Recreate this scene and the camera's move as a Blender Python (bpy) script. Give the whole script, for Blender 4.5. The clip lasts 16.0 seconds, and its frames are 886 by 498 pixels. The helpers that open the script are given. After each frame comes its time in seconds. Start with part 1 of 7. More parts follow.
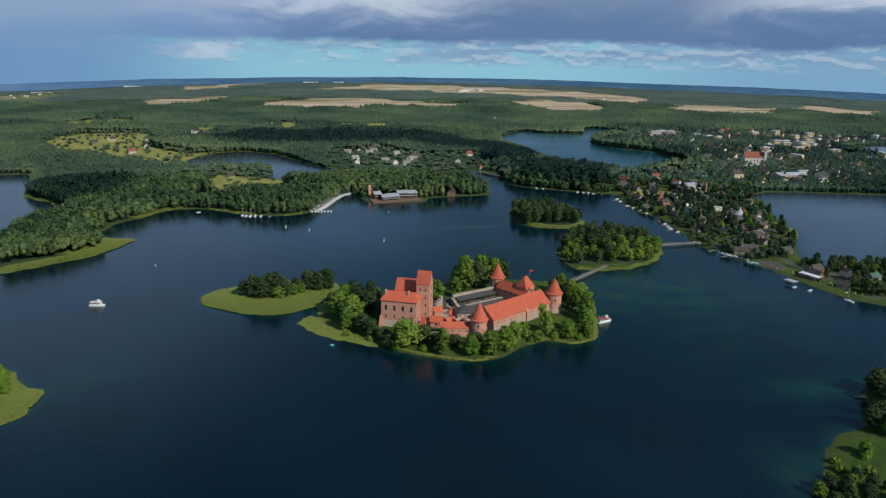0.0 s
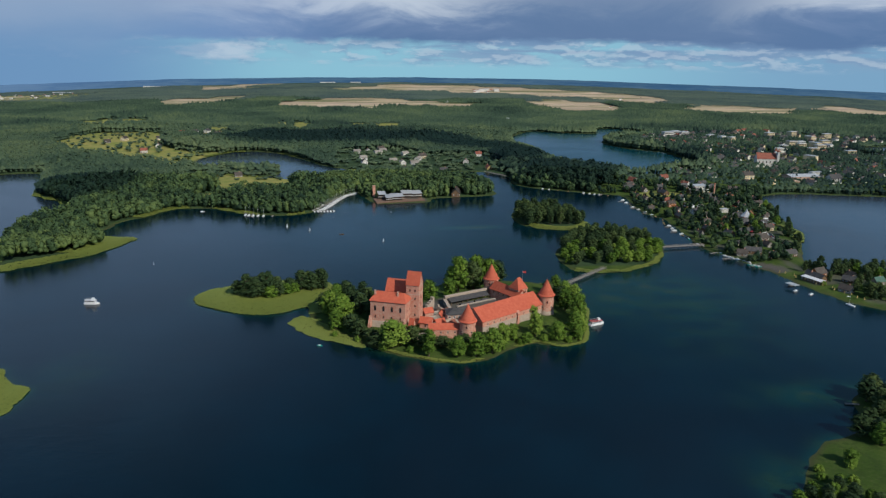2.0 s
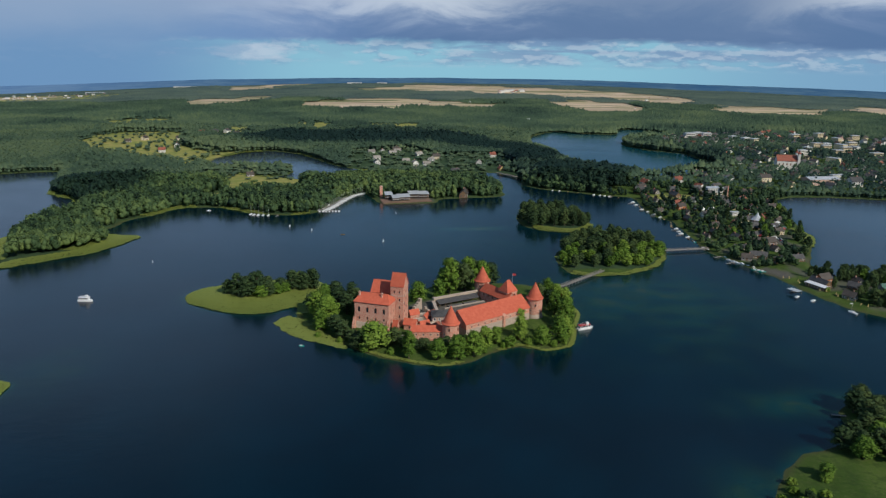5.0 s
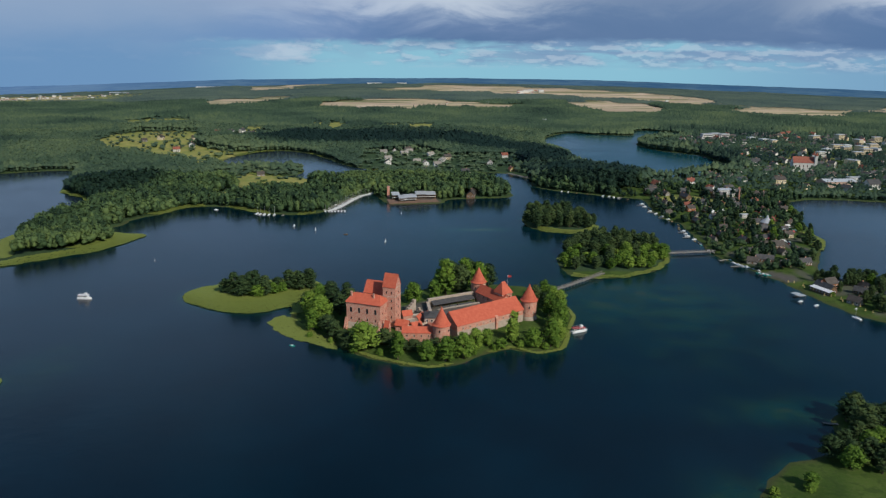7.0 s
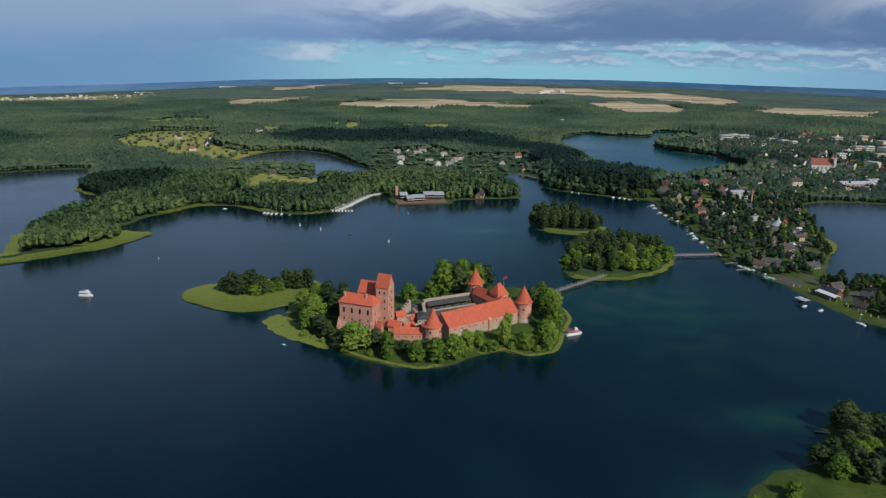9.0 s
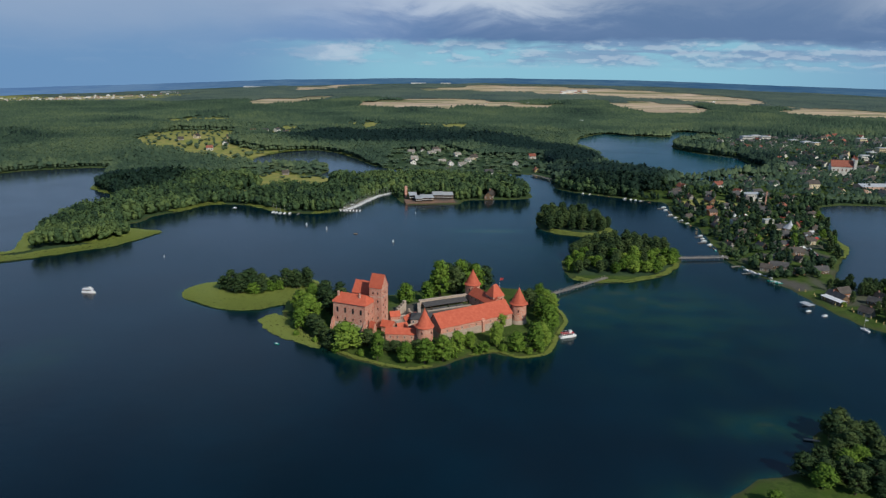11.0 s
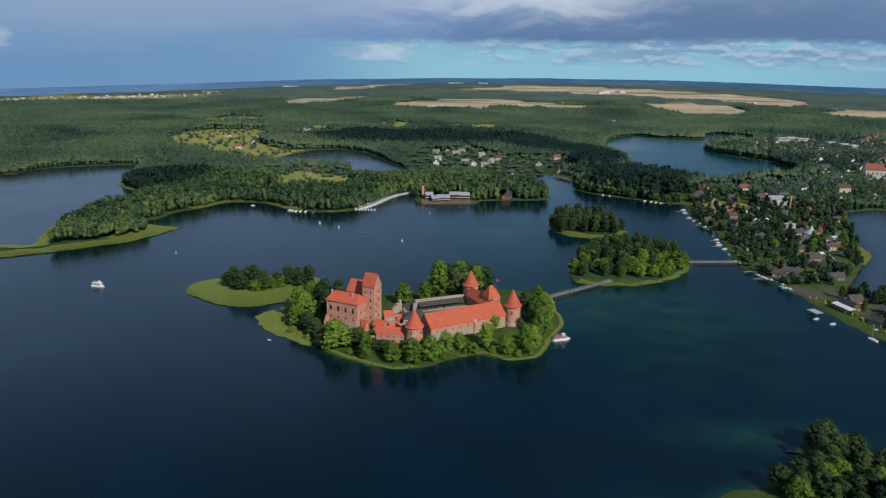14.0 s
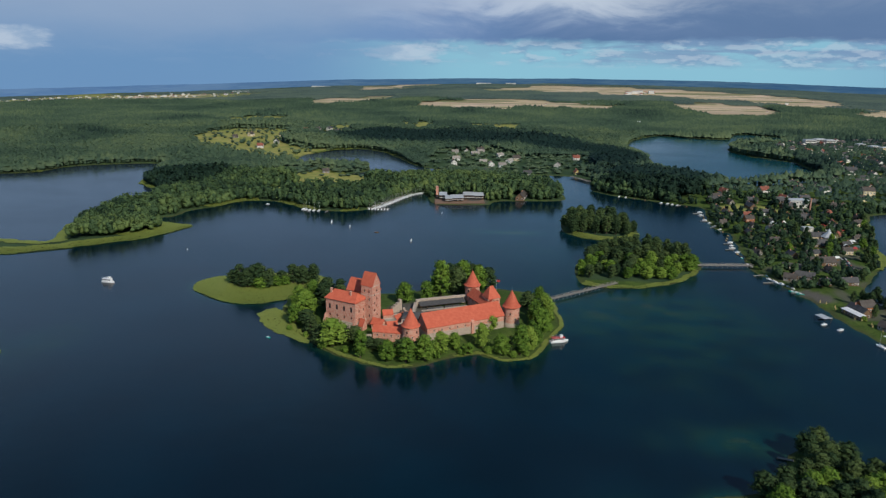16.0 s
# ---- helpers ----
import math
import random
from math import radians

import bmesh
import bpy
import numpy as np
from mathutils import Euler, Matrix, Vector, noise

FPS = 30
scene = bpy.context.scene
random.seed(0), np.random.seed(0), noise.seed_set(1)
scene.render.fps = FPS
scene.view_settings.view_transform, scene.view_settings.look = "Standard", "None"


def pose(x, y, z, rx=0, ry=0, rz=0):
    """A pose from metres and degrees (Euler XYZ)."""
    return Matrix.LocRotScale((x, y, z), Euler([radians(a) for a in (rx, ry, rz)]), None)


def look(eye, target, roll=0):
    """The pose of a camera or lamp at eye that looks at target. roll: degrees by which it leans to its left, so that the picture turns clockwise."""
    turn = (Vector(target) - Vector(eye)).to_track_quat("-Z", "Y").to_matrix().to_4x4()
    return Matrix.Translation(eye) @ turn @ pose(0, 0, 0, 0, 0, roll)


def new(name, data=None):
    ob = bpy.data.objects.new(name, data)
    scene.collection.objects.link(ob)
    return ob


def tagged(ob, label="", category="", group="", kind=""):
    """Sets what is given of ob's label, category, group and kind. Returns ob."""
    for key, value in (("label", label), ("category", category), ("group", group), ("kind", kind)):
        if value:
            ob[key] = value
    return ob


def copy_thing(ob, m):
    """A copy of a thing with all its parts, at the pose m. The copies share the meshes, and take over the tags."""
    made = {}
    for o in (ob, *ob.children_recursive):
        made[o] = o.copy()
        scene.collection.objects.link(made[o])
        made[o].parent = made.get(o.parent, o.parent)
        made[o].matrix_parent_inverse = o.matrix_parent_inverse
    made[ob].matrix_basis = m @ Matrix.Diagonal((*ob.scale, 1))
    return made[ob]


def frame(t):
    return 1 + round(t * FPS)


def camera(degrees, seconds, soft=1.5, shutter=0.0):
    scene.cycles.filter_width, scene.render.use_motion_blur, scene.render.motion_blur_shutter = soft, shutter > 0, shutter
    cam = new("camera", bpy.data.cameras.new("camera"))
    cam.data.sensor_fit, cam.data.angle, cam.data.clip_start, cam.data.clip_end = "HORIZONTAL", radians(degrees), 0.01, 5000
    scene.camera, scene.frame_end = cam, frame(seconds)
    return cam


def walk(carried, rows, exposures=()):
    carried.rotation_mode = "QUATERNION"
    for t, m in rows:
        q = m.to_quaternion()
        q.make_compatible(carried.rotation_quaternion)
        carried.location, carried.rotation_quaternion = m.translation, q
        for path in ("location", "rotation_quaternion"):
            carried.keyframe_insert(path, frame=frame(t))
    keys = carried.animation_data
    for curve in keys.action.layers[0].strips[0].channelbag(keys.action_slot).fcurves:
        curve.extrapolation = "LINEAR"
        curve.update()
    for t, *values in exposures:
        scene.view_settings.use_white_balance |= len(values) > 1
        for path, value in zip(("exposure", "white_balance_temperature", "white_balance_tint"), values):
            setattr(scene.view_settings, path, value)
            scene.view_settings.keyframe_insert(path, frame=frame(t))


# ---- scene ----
cam = camera(64.2, 16.0, 1.3)
PATH = [
    (0, (-87.87, -431.22, 169.72), (-73.163, -335.815, 143.628), 0.89),
    (0.5, (-83.40, -431.35, 169.75), (-69.362, -335.843, 143.644), 0.88),
    (1, (-78.78, -431.41, 169.76), (-65.393, -335.814, 143.652), 0.86),
    (1.5, (-74.07, -431.42, 169.76), (-61.327, -335.730, 143.654), 0.85),
    (2, (-69.31, -431.37, 169.76), (-57.216, -335.599, 143.652), 0.84),
    (2.5, (-64.54, -431.28, 169.75), (-53.101, -335.426, 143.648), 0.83),
    (3, (-59.78, -431.15, 169.74), (-49.006, -335.216, 143.643), 0.82),
    (3.5, (-55.05, -430.98, 169.74), (-44.950, -334.975, 143.640), 0.80),
    (4, (-50.35, -430.78, 169.74), (-40.940, -334.708, 143.640), 0.79),
    (4.5, (-45.68, -430.56, 169.74), (-36.977, -334.420, 143.644), 0.78),
    (5, (-41.04, -430.32, 169.75), (-33.057, -334.115, 143.653), 0.77),
    (5.5, (-36.42, -430.06, 169.76), (-29.174, -333.797, 143.667), 0.76),
    (6, (-31.81, -429.79, 169.78), (-25.317, -333.471, 143.688), 0.75),
    (6.5, (-27.20, -429.50, 169.81), (-21.476, -333.138, 143.716), 0.75),
    (7, (-22.59, -429.21, 169.85), (-17.640, -332.804, 143.751), 0.74),
    (7.5, (-17.95, -428.91, 169.90), (-13.799, -332.469, 143.793), 0.73),
    (8, (-13.29, -428.61, 169.95), (-9.944, -332.137, 143.842), 0.72),
    (8.5, (-8.60, -428.30, 170.02), (-6.069, -331.808, 143.897), 0.71),
    (9, (-3.87, -428.00, 170.09), (-2.169, -331.484, 143.959), 0.71),
    (9.5, (0.89, -427.69, 170.16), (1.758, -331.167, 144.025), 0.70),
    (10, (5.70, -427.38, 170.24), (5.711, -330.857, 144.096), 0.69),
    (10.5, (10.54, -427.07, 170.33), (9.686, -330.553, 144.170), 0.69),
    (11, (15.41, -426.76, 170.41), (13.676, -330.256, 144.245), 0.68),
    (11.5, (20.30, -426.44, 170.50), (17.675, -329.965, 144.321), 0.68),
    (12, (25.21, -426.12, 170.59), (21.672, -329.679, 144.395), 0.67),
    (12.5, (30.12, -425.80, 170.67), (25.656, -329.397, 144.465), 0.67),
    (13, (35.02, -425.47, 170.75), (29.617, -329.118, 144.530), 0.66),
    (13.5, (39.91, -425.13, 170.81), (33.545, -328.838, 144.586), 0.66),
    (14, (44.78, -424.77, 170.87), (37.433, -328.557, 144.632), 0.66),
    (14.5, (49.62, -424.40, 170.91), (41.275, -328.271, 144.664), 0.65),
    (15, (54.43, -424.02, 170.93), (45.071, -327.976, 144.681), 0.65),
    (15.5, (59.21, -423.60, 170.93), (48.828, -327.670, 144.677), 0.65),
    (16, (63.98, -423.16, 170.90), (52.561, -327.347, 144.651), 0.64),
]
walk(cam, [(t, look(eye, target, roll)) for t, eye, target, roll in PATH], [(0, -0.05, 5720, 9), (16, -0.05, 5720, 9)])

# ---- world and sun ----
SUN_AZ, SUN_EL = math.atan2(0.60, -0.80), radians(36)
world = bpy.data.worlds.new("world")
scene.world = world
world.use_nodes = True


class Nodes:
    """Short hand for building a node tree."""

    def __init__(self, tree):
        self.t = tree
        tree.nodes.clear()

    def add(self, kind, ins=None, operation="", attribute_name="", data_type="", blend_type="", interpolation_type=""):
        n = self.t.nodes.new(kind)
        if operation:
            n.operation = operation
        if attribute_name:
            n.attribute_name = attribute_name
        if data_type:
            n.data_type = data_type
        if blend_type:
            n.blend_type = blend_type
        if interpolation_type:
            n.interpolation_type = interpolation_type
        for k, v in (ins or {}).items():
            self.put(n.inputs[k], v)
        return n

    def put(self, socket, v):
        if isinstance(v, bpy.types.NodeSocket):
            self.t.links.new(v, socket)
        elif isinstance(v, bpy.types.Node):
            self.t.links.new(v.outputs[0], socket)
        else:
            socket.default_value = v

    def math(self, op, a, b=0.0, clamp=False):
        n = self.add("ShaderNodeMath", {0: a, 1: b}, operation=op)
        n.use_clamp = clamp
        return n.outputs[0]

    def ramp(self, fac, stops, interp="LINEAR"):
        n = self.add("ShaderNodeValToRGB", {0: fac})
        n.color_ramp.interpolation = interp
        e = n.color_ramp.elements
        while len(e) < len(stops):
            e.new(0.5)
        for el, (p, c) in zip(e, stops):
            el.position = p
            el.color = (*c, 1) if len(c) == 3 else c
        return n.outputs[0]

    def mix(self, fac, a, b, blend="MIX"):
        n = self.add("ShaderNodeMix", data_type="RGBA", blend_type=blend)
        self.put(n.inputs[0], fac)
        for s, v in ((6, a), (7, b)):
            self.put(n.inputs[s], (*v, 1) if isinstance(v, tuple) and len(v) == 3 else v)
        return n.outputs[2]

    def noise(self, vec, scale, detail=4.0, rough=0.55, dist=0.0):
        return self.add("ShaderNodeTexNoise", {"Vector": vec, "Scale": scale, "Detail": detail, "Roughness": rough, "Distortion": dist}).outputs[0]

    def step(self, v, lo, hi, a=0.0, b=1.0):
        n = self.add("ShaderNodeMapRange", {"Value": v, "From Min": lo, "From Max": hi, "To Min": a, "To Max": b}, interpolation_type="SMOOTHSTEP")
        return n.outputs[0]


def build_sky():
    n = Nodes(world.node_tree)
    co = n.add("ShaderNodeTexCoord").outputs["Generated"]
    xyz = n.add("ShaderNodeSeparateXYZ", {0: co})
    x, y, z = xyz.outputs
    air = n.add("ShaderNodeTexSky")
    air.sky_type, air.sun_disc, air.sun_elevation, air.sun_rotation = "NISHITA", False, SUN_EL, SUN_AZ
    air.altitude, air.air_density, air.dust_density, air.ozone_density = 150, 1.0, 0.6, 2.0
    sky = air.outputs[0]
    sky = n.mix(1.0, sky, (0.086, 0.086, 0.086), "MULTIPLY")
    az = n.math("ARCTAN2", x, y)
    el = n.math("ADD", z, 0.025)  # the land's edge lies a little under the level line
    # low clear band: pale cyan, greyer and more violet to the west
    low = n.mix(n.step(az, -0.62, -0.1), (0.17, 0.29, 0.46), (0.30, 0.53, 0.59))
    low = n.mix(n.step(az, 0.28, 0.62), low, (0.23, 0.38, 0.50))
    clear = n.mix(n.step(el, 0.05, 0.30), low, sky)
    # a grey-blue bank over most of the view, its base a little over the land
    stretched = n.add("ShaderNodeCombineXYZ", {0: n.math("MULTIPLY", az, 1.0), 1: n.math("MULTIPLY", el, 3.2), 2: 0.3}).outputs[0]
    big = n.noise(stretched, 3.4, 6, 0.55, 0.4)
    fine = n.noise(stretched, 14, 7, 0.6, 0.3)
    edge = n.math("ADD", el, n.math("MULTIPLY", n.math("SUBTRACT", fine, 0.5), 0.018))
    edge = n.math("ADD", edge, n.math("MULTIPLY", n.math("SUBTRACT", big, 0.5), 0.03))
    base = n.step(az, -0.30, -0.02, 0.036, 0.044)
    bank = n.step(n.math("SUBTRACT", edge, base), -0.003, 0.007)
    west = n.step(az, -0.22, 0.09, 1.0, 0.0)
    bank = n.math("MAXIMUM", bank, n.math("MULTIPLY", n.step(az, -0.45, -0.08, 1.0, 0.0), n.step(edge, 0.004, 0.06, 0.15, 0.9)))
    # brightness inside the bank: dark at its base, pale tops
    rel = n.math("ADD", n.math("SUBTRACT", el, 0.045), n.math("MULTIPLY", n.math("SUBTRACT", n.noise(stretched, 7, 7, 0.62, 0.6), 0.5), 0.11))
    body = n.ramp(n.step(rel, -0.005, 0.058), [(0.0, (0.120, 0.195, 0.325)), (0.40, (0.175, 0.245, 0.375)), (0.68, (0.29, 0.355, 0.46)), (1.0, (0.57, 0.60, 0.63))])
    body = n.mix(n.math("MULTIPLY", n.math("MULTIPLY", n.step(az, 0.04, 0.30), n.step(az, 0.64, 0.44)), 0.85), body, (0.135, 0.205, 0.325))
    body = n.mix(n.math("MULTIPLY", west, 0.85), body, n.mix(n.step(rel, 0.0, 0.05), (0.20, 0.30, 0.48), (0.36, 0.43, 0.55)))
    body = n.mix(n.math("MULTIPLY", n.step(n.noise(stretched, 4.0, 4, 0.5, 0.2), 0.46, 0.62), n.math("MULTIPLY", west, 0.45)), body, (0.30, 0.34, 0.44))
    # higher up the cover breaks
    dome = n.noise(co, 2.3, 7, 0.6, 0.3)
    gap = n.math("MULTIPLY", n.step(el, 0.35, 0.6), n.step(dome, 0.66, 0.45))
    # unseen upper sky: brighter low and west, darker east, added for the lake's reflections
    high = n.mix(n.step(dome, 0.5, 0.72), (0.022, 0.070, 0.134), (0.08, 0.150, 0.225))
    high = n.mix(n.step(z, 0.14, 0.44), (0.235, 0.405, 0.575), high)
    high = n.mix(n.math("MULTIPLY", n.step(az, 0.10, -0.34), n.step(z, 0.62, 0.32, 0.0, 0.9)), high, (0.29, 0.40, 0.55))
    east = n.math("MULTIPLY", n.step(az, 0.03, 0.22), n.step(az, 0.70, 0.45, 0.5, 1.0))
    high = n.mix(n.math("MULTIPLY", east, 0.55), high, (0.030, 0.060, 0.105))
    body = n.mix(n.step(el, 0.105, 0.17), body, high)
    cover = n.math("MULTIPLY", bank, n.math("SUBTRACT", 1.0, gap), True)
    # small fair-weather clouds in the clear band
    puffs_co = n.add("ShaderNodeCombineXYZ", {0: n.math("MULTIPLY", az, 1.0), 1: n.math("MULTIPLY", el, 3.2), 2: 4.1}).outputs[0]
    streak_co = n.add("ShaderNodeCombineXYZ", {0: n.math("MULTIPLY", az, 1.0), 1: n.math("MULTIPLY", el, 9.0), 2: 1.7}).outputs[0]
    streak = n.noise(streak_co, 7.0, 6, 0.55, 0.4)
    band = n.math("MULTIPLY", n.step(el, 0.012, 0.028), n.step(az, -0.12, 0.22, 0.25, 1.0))
    clear = n.mix(n.math("MULTIPLY", n.step(streak, 0.38, 0.56), n.math("MULTIPLY", band, 0.9)), clear, n.mix(n.step(el, 0.02, 0.05), (0.26, 0.37, 0.48), (0.19, 0.275, 0.41)))
    above_co = n.add("ShaderNodeCombineXYZ", {0: n.math("MULTIPLY", az, 1.0), 1: n.math("MULTIPLY", n.math("ADD", el, 0.005), 3.2), 2: 4.1}).outputs[0]
    puff, above = n.noise(puffs_co, 27, 6, 0.55, 0.1), n.noise(above_co, 27, 6, 0.55, 0.1)
    zone = n.math("MULTIPLY", n.step(el, 0.010, 0.022), n.step(el, 0.085, 0.055))
    more = n.step(az, -0.25, 0.20, 0.03, -0.055)
    puffs = n.math("MULTIPLY", n.step(n.math("SUBTRACT", puff, more), 0.46, 0.62), zone)
    lit = n.step(n.math("SUBTRACT", puff, above), -0.05, 0.09)
    clear = n.mix(n.math("MULTIPLY", puffs, 0.58), clear, n.mix(lit, (0.22, 0.32, 0.45), (0.50, 0.56, 0.60)))
    out = n.mix(cover, clear, body)
    # a lavender veil of far rain hides band and bank in the west
    veil = n.math("MULTIPLY", n.step(az, -0.06, -0.36), n.step(el, 0.28, 0.12, 0.0, 0.9))
    tint = n.mix(n.step(n.math("ADD", el, n.math("MULTIPLY", n.math("SUBTRACT", big, 0.5), 0.12)), 0.0, 0.10), (0.175, 0.298, 0.455), (0.295, 0.378, 0.490))
    out = n.mix(veil, out, tint)
    # white heap clouds low in the west
    ragged = n.math("MULTIPLY", n.math("SUBTRACT", n.noise(puffs_co, 30, 6, 0.6, 0.2), 0.5), 1.8)
    for at, up, wide, tall, most in ((-0.175, 0.030, 17.0, 75.0, 0.7), (-0.645, 0.042, 24.0, 60.0, 0.8)):
        heap_x, heap_y = n.math("MULTIPLY", n.math("SUBTRACT", az, at), wide), n.math("MULTIPLY", n.math("SUBTRACT", el, up), tall)
        heap = n.math("ADD", n.math("ADD", n.math("MULTIPLY", heap_x, heap_x), n.math("MULTIPLY", heap_y, heap_y)), ragged)
        out = n.mix(n.step(heap, 1.0, 0.2, 0.0, most), out, n.mix(n.step(fine, 0.4, 0.62), (0.34, 0.43, 0.53), (0.57, 0.61, 0.64)))
    bg = n.add("ShaderNodeBackground", {"Color": out, "Strength": 1.0})
    n.add("ShaderNodeOutputWorld", {0: bg})


build_sky()
sun = new("sun", bpy.data.lights.new("sun", "SUN"))
sun.data.energy, sun.data.angle, sun.data.color = 4.0, radians(0.6), (1.0, 0.87, 0.68)
sun_way = Vector((math.sin(SUN_AZ) * math.cos(SUN_EL), math.cos(SUN_AZ) * math.cos(SUN_EL), math.sin(SUN_EL)))
sun.matrix_world = look(sun_way * 600, (0, 0, 0))


# ---- materials ----
MATS = {}


def material(name, rough=0.8, metal=0.0, spec=0.3):
    """A node material: its Nodes, its position socket and its shader."""
    m = bpy.data.materials.new(name)
    m.use_nodes = True
    n = Nodes(m.node_tree)
    shader = n.add("ShaderNodeBsdfPrincipled", {"Roughness": rough, "Metallic": metal, "Specular IOR Level": spec})
    n.add("ShaderNodeOutputMaterial", {0: shader})
    MATS[name] = m
    return n, n.add("ShaderNodeNewGeometry").outputs["Position"], shader


def bump(n, shader, height, strength, distance):
    n.put(shader.inputs["Normal"], n.add("ShaderNodeBump", {"Height": height, "Strength": strength, "Distance": distance}).outputs[0])


def two_tone(name, a, b, scale=0.6, fine=6.0, rough=0.8, metal=0.0, spec=0.3, relief=0.0, vary=0.25):
    """A mottled surface: two tones at two scales, and a shift from thing to thing."""
    n, pos, sh = material(name, rough, metal, spec)
    f1, f2 = n.noise(pos, scale, 5, 0.6), n.noise(pos, fine, 3, 0.6)
    f = n.math("ADD", n.math("MULTIPLY", f1, 0.7), n.math("MULTIPLY", f2, 0.3))
    col = n.mix(n.step(f, 0.35, 0.65), a, b)
    rnd = n.add("ShaderNodeObjectInfo").outputs["Random"]
    col = n.mix(1.0, col, n.ramp(rnd, [(0.0, (1 - vary,) * 3), (1.0, (1.0,) * 3)]), "MULTIPLY")
    n.put(sh.inputs["Base Color"], col)
    if relief:
        bump(n, sh, f2, 0.6, relief)
    return MATS[name]


def make_materials():
    # land: meadow, sand by the water, stubble fields by attribute
    n, pos, sh = material("land", 0.95, 0, 0.1)
    at = lambda name: n.add("ShaderNodeAttribute", attribute_name=name).outputs["Fac"]
    g = n.noise(pos, 0.05, 6, 0.65)
    g2 = n.noise(pos, 0.6, 4, 0.6)
    meadow = n.mix(n.step(g, 0.38, 0.62), (0.045, 0.082, 0.014), (0.078, 0.118, 0.022))
    meadow = n.mix(n.step(g2, 0.45, 0.75, 0, 0.5), meadow, (0.11, 0.12, 0.045))
    meadow = n.mix(n.step(n.noise(pos, 0.20, 5, 0.7), 0.48, 0.60, 0, 0.65), meadow, (0.034, 0.060, 0.014))
    wood = n.mix(n.step(n.noise(pos, 0.03, 6, 0.7), 0.4, 0.6), (0.032, 0.058, 0.028), (0.050, 0.082, 0.036))
    crop = n.mix(n.step(n.noise(pos, 0.004, 3, 0.5), 0.4, 0.6), (0.60, 0.46, 0.33), (0.50, 0.39, 0.25))
    crop = n.mix(n.step(n.noise(pos, 0.02, 5, 0.6), 0.45, 0.7, 0, 0.6), crop, (0.36, 0.33, 0.16))
    c = n.add("ShaderNodeSeparateXYZ", {0: pos})
    strips = n.noise(n.add("ShaderNodeCombineXYZ", {0: n.math("MULTIPLY", c.outputs[0], 0.0016), 1: n.math("MULTIPLY", c.outputs[1], 0.009)}).outputs[0], 1.0, 3, 0.5, 0.6)
    crop = n.mix(n.step(strips, 0.53, 0.57, 0, 0.85), crop, (0.15, 0.17, 0.07))
    crop = n.mix(n.step(strips, 0.42, 0.40, 0, 0.6), crop, (0.40, 0.30, 0.22))
    bed = n.mix(g2, (0.045, 0.050, 0.022), (0.085, 0.080, 0.040))
    paved = n.mix(n.noise(pos, 0.4, 5, 0.6), (0.070, 0.068, 0.060), (0.135, 0.125, 0.105))
    hay = n.mix(n.step(g, 0.35, 0.65), (0.32, 0.29, 0.09), (0.20, 0.23, 0.055))
    meadow = n.mix(at("hay"), meadow, hay)
    col = n.mix(at("wood"), meadow, wood)
    col = n.mix(at("crop"), col, crop)
    col = n.mix(at("paved"), col, paved)
    col = n.mix(at("bed"), col, bed)
    n.put(sh.inputs["Base Color"], col)
    bump(n, sh, n.noise(pos, 1.5, 5, 0.7), 0.5, 0.3)
    # lake
    n, pos, sh = material("lake", 0.08, 0, 0.5)
    sh.inputs["IOR"].default_value = 1.333
    shal = n.add("ShaderNodeAttribute", attribute_name="shallow").outputs["Fac"]
    mott = n.noise(pos, 0.012, 5, 0.6)
    deep = n.mix(n.step(mott, 0.35, 0.65), (0.0005, 0.0072, 0.0135), (0.0006, 0.0115, 0.0215))
    green = n.mix(n.step(n.noise(pos, 0.06, 4, 0.6), 0.35, 0.65), (0.003, 0.030, 0.031), (0.010, 0.038, 0.024))
    col = n.mix(n.step(shal, 0.0, 0.75), deep, green)
    col = n.mix(n.step(shal, 0.70, 1.0), col, (0.036, 0.052, 0.020))
    wind = n.noise(pos, 0.006, 5, 0.6, 0.5)
    n.put(sh.inputs["Roughness"], n.step(wind, 0.35, 0.65, 0.12, 0.20))
    # sky reflection on the outer lakes, mixed into the water colour
    teal, grey = (n.add("ShaderNodeAttribute", attribute_name=k).outputs["Fac"] for k in ("teal", "grey"))
    col = n.mix(teal, col, (0.006, 0.052, 0.070))
    col = n.mix(grey, col, (0.038, 0.054, 0.076))
    n.put(sh.inputs["Base Color"], col)
    ripples = n.math("ADD", n.noise(pos, 0.55, 3, 0.6), n.math("MULTIPLY", n.noise(pos, 0.12, 3, 0.5), 1.2))
    bump(n, sh, ripples, 0.11, 0.5)

    def leaves(name, dark, mid, light, relief=0.8, stands=0.7, own=0.10):
        n, pos, sh = material(name, 0.7, 0, 0.1)
        tone = n.add("ShaderNodeAttribute", attribute_name="tone").outputs["Fac"]
        rnd = n.add("ShaderNodeObjectInfo").outputs["Random"]
        f = n.math("ADD", n.math("MULTIPLY", tone, 0.55), n.math("ADD", n.math("MULTIPLY", n.math("SUBTRACT", rnd, 0.5), own), 0.125))
        f = n.math("ADD", f, n.math("MULTIPLY", n.noise(pos, 0.35, 4, 0.65), 0.30))
        f = n.math("ADD", f, n.math("MULTIPLY", n.math("SUBTRACT", n.noise(pos, 0.0045, 4, 0.6), 0.5), stands))
        n.put(sh.inputs["Base Color"], n.ramp(f, [(0.08, dark), (0.48, mid), (0.9, light)]))
        bump(n, sh, n.noise(pos, 2.4, 3, 0.7), relief, 0.5)

    leaves("leaf", (0.028, 0.064, 0.010), (0.098, 0.166, 0.020), (0.176, 0.246, 0.036), 0.5, 0.3, 0.5)
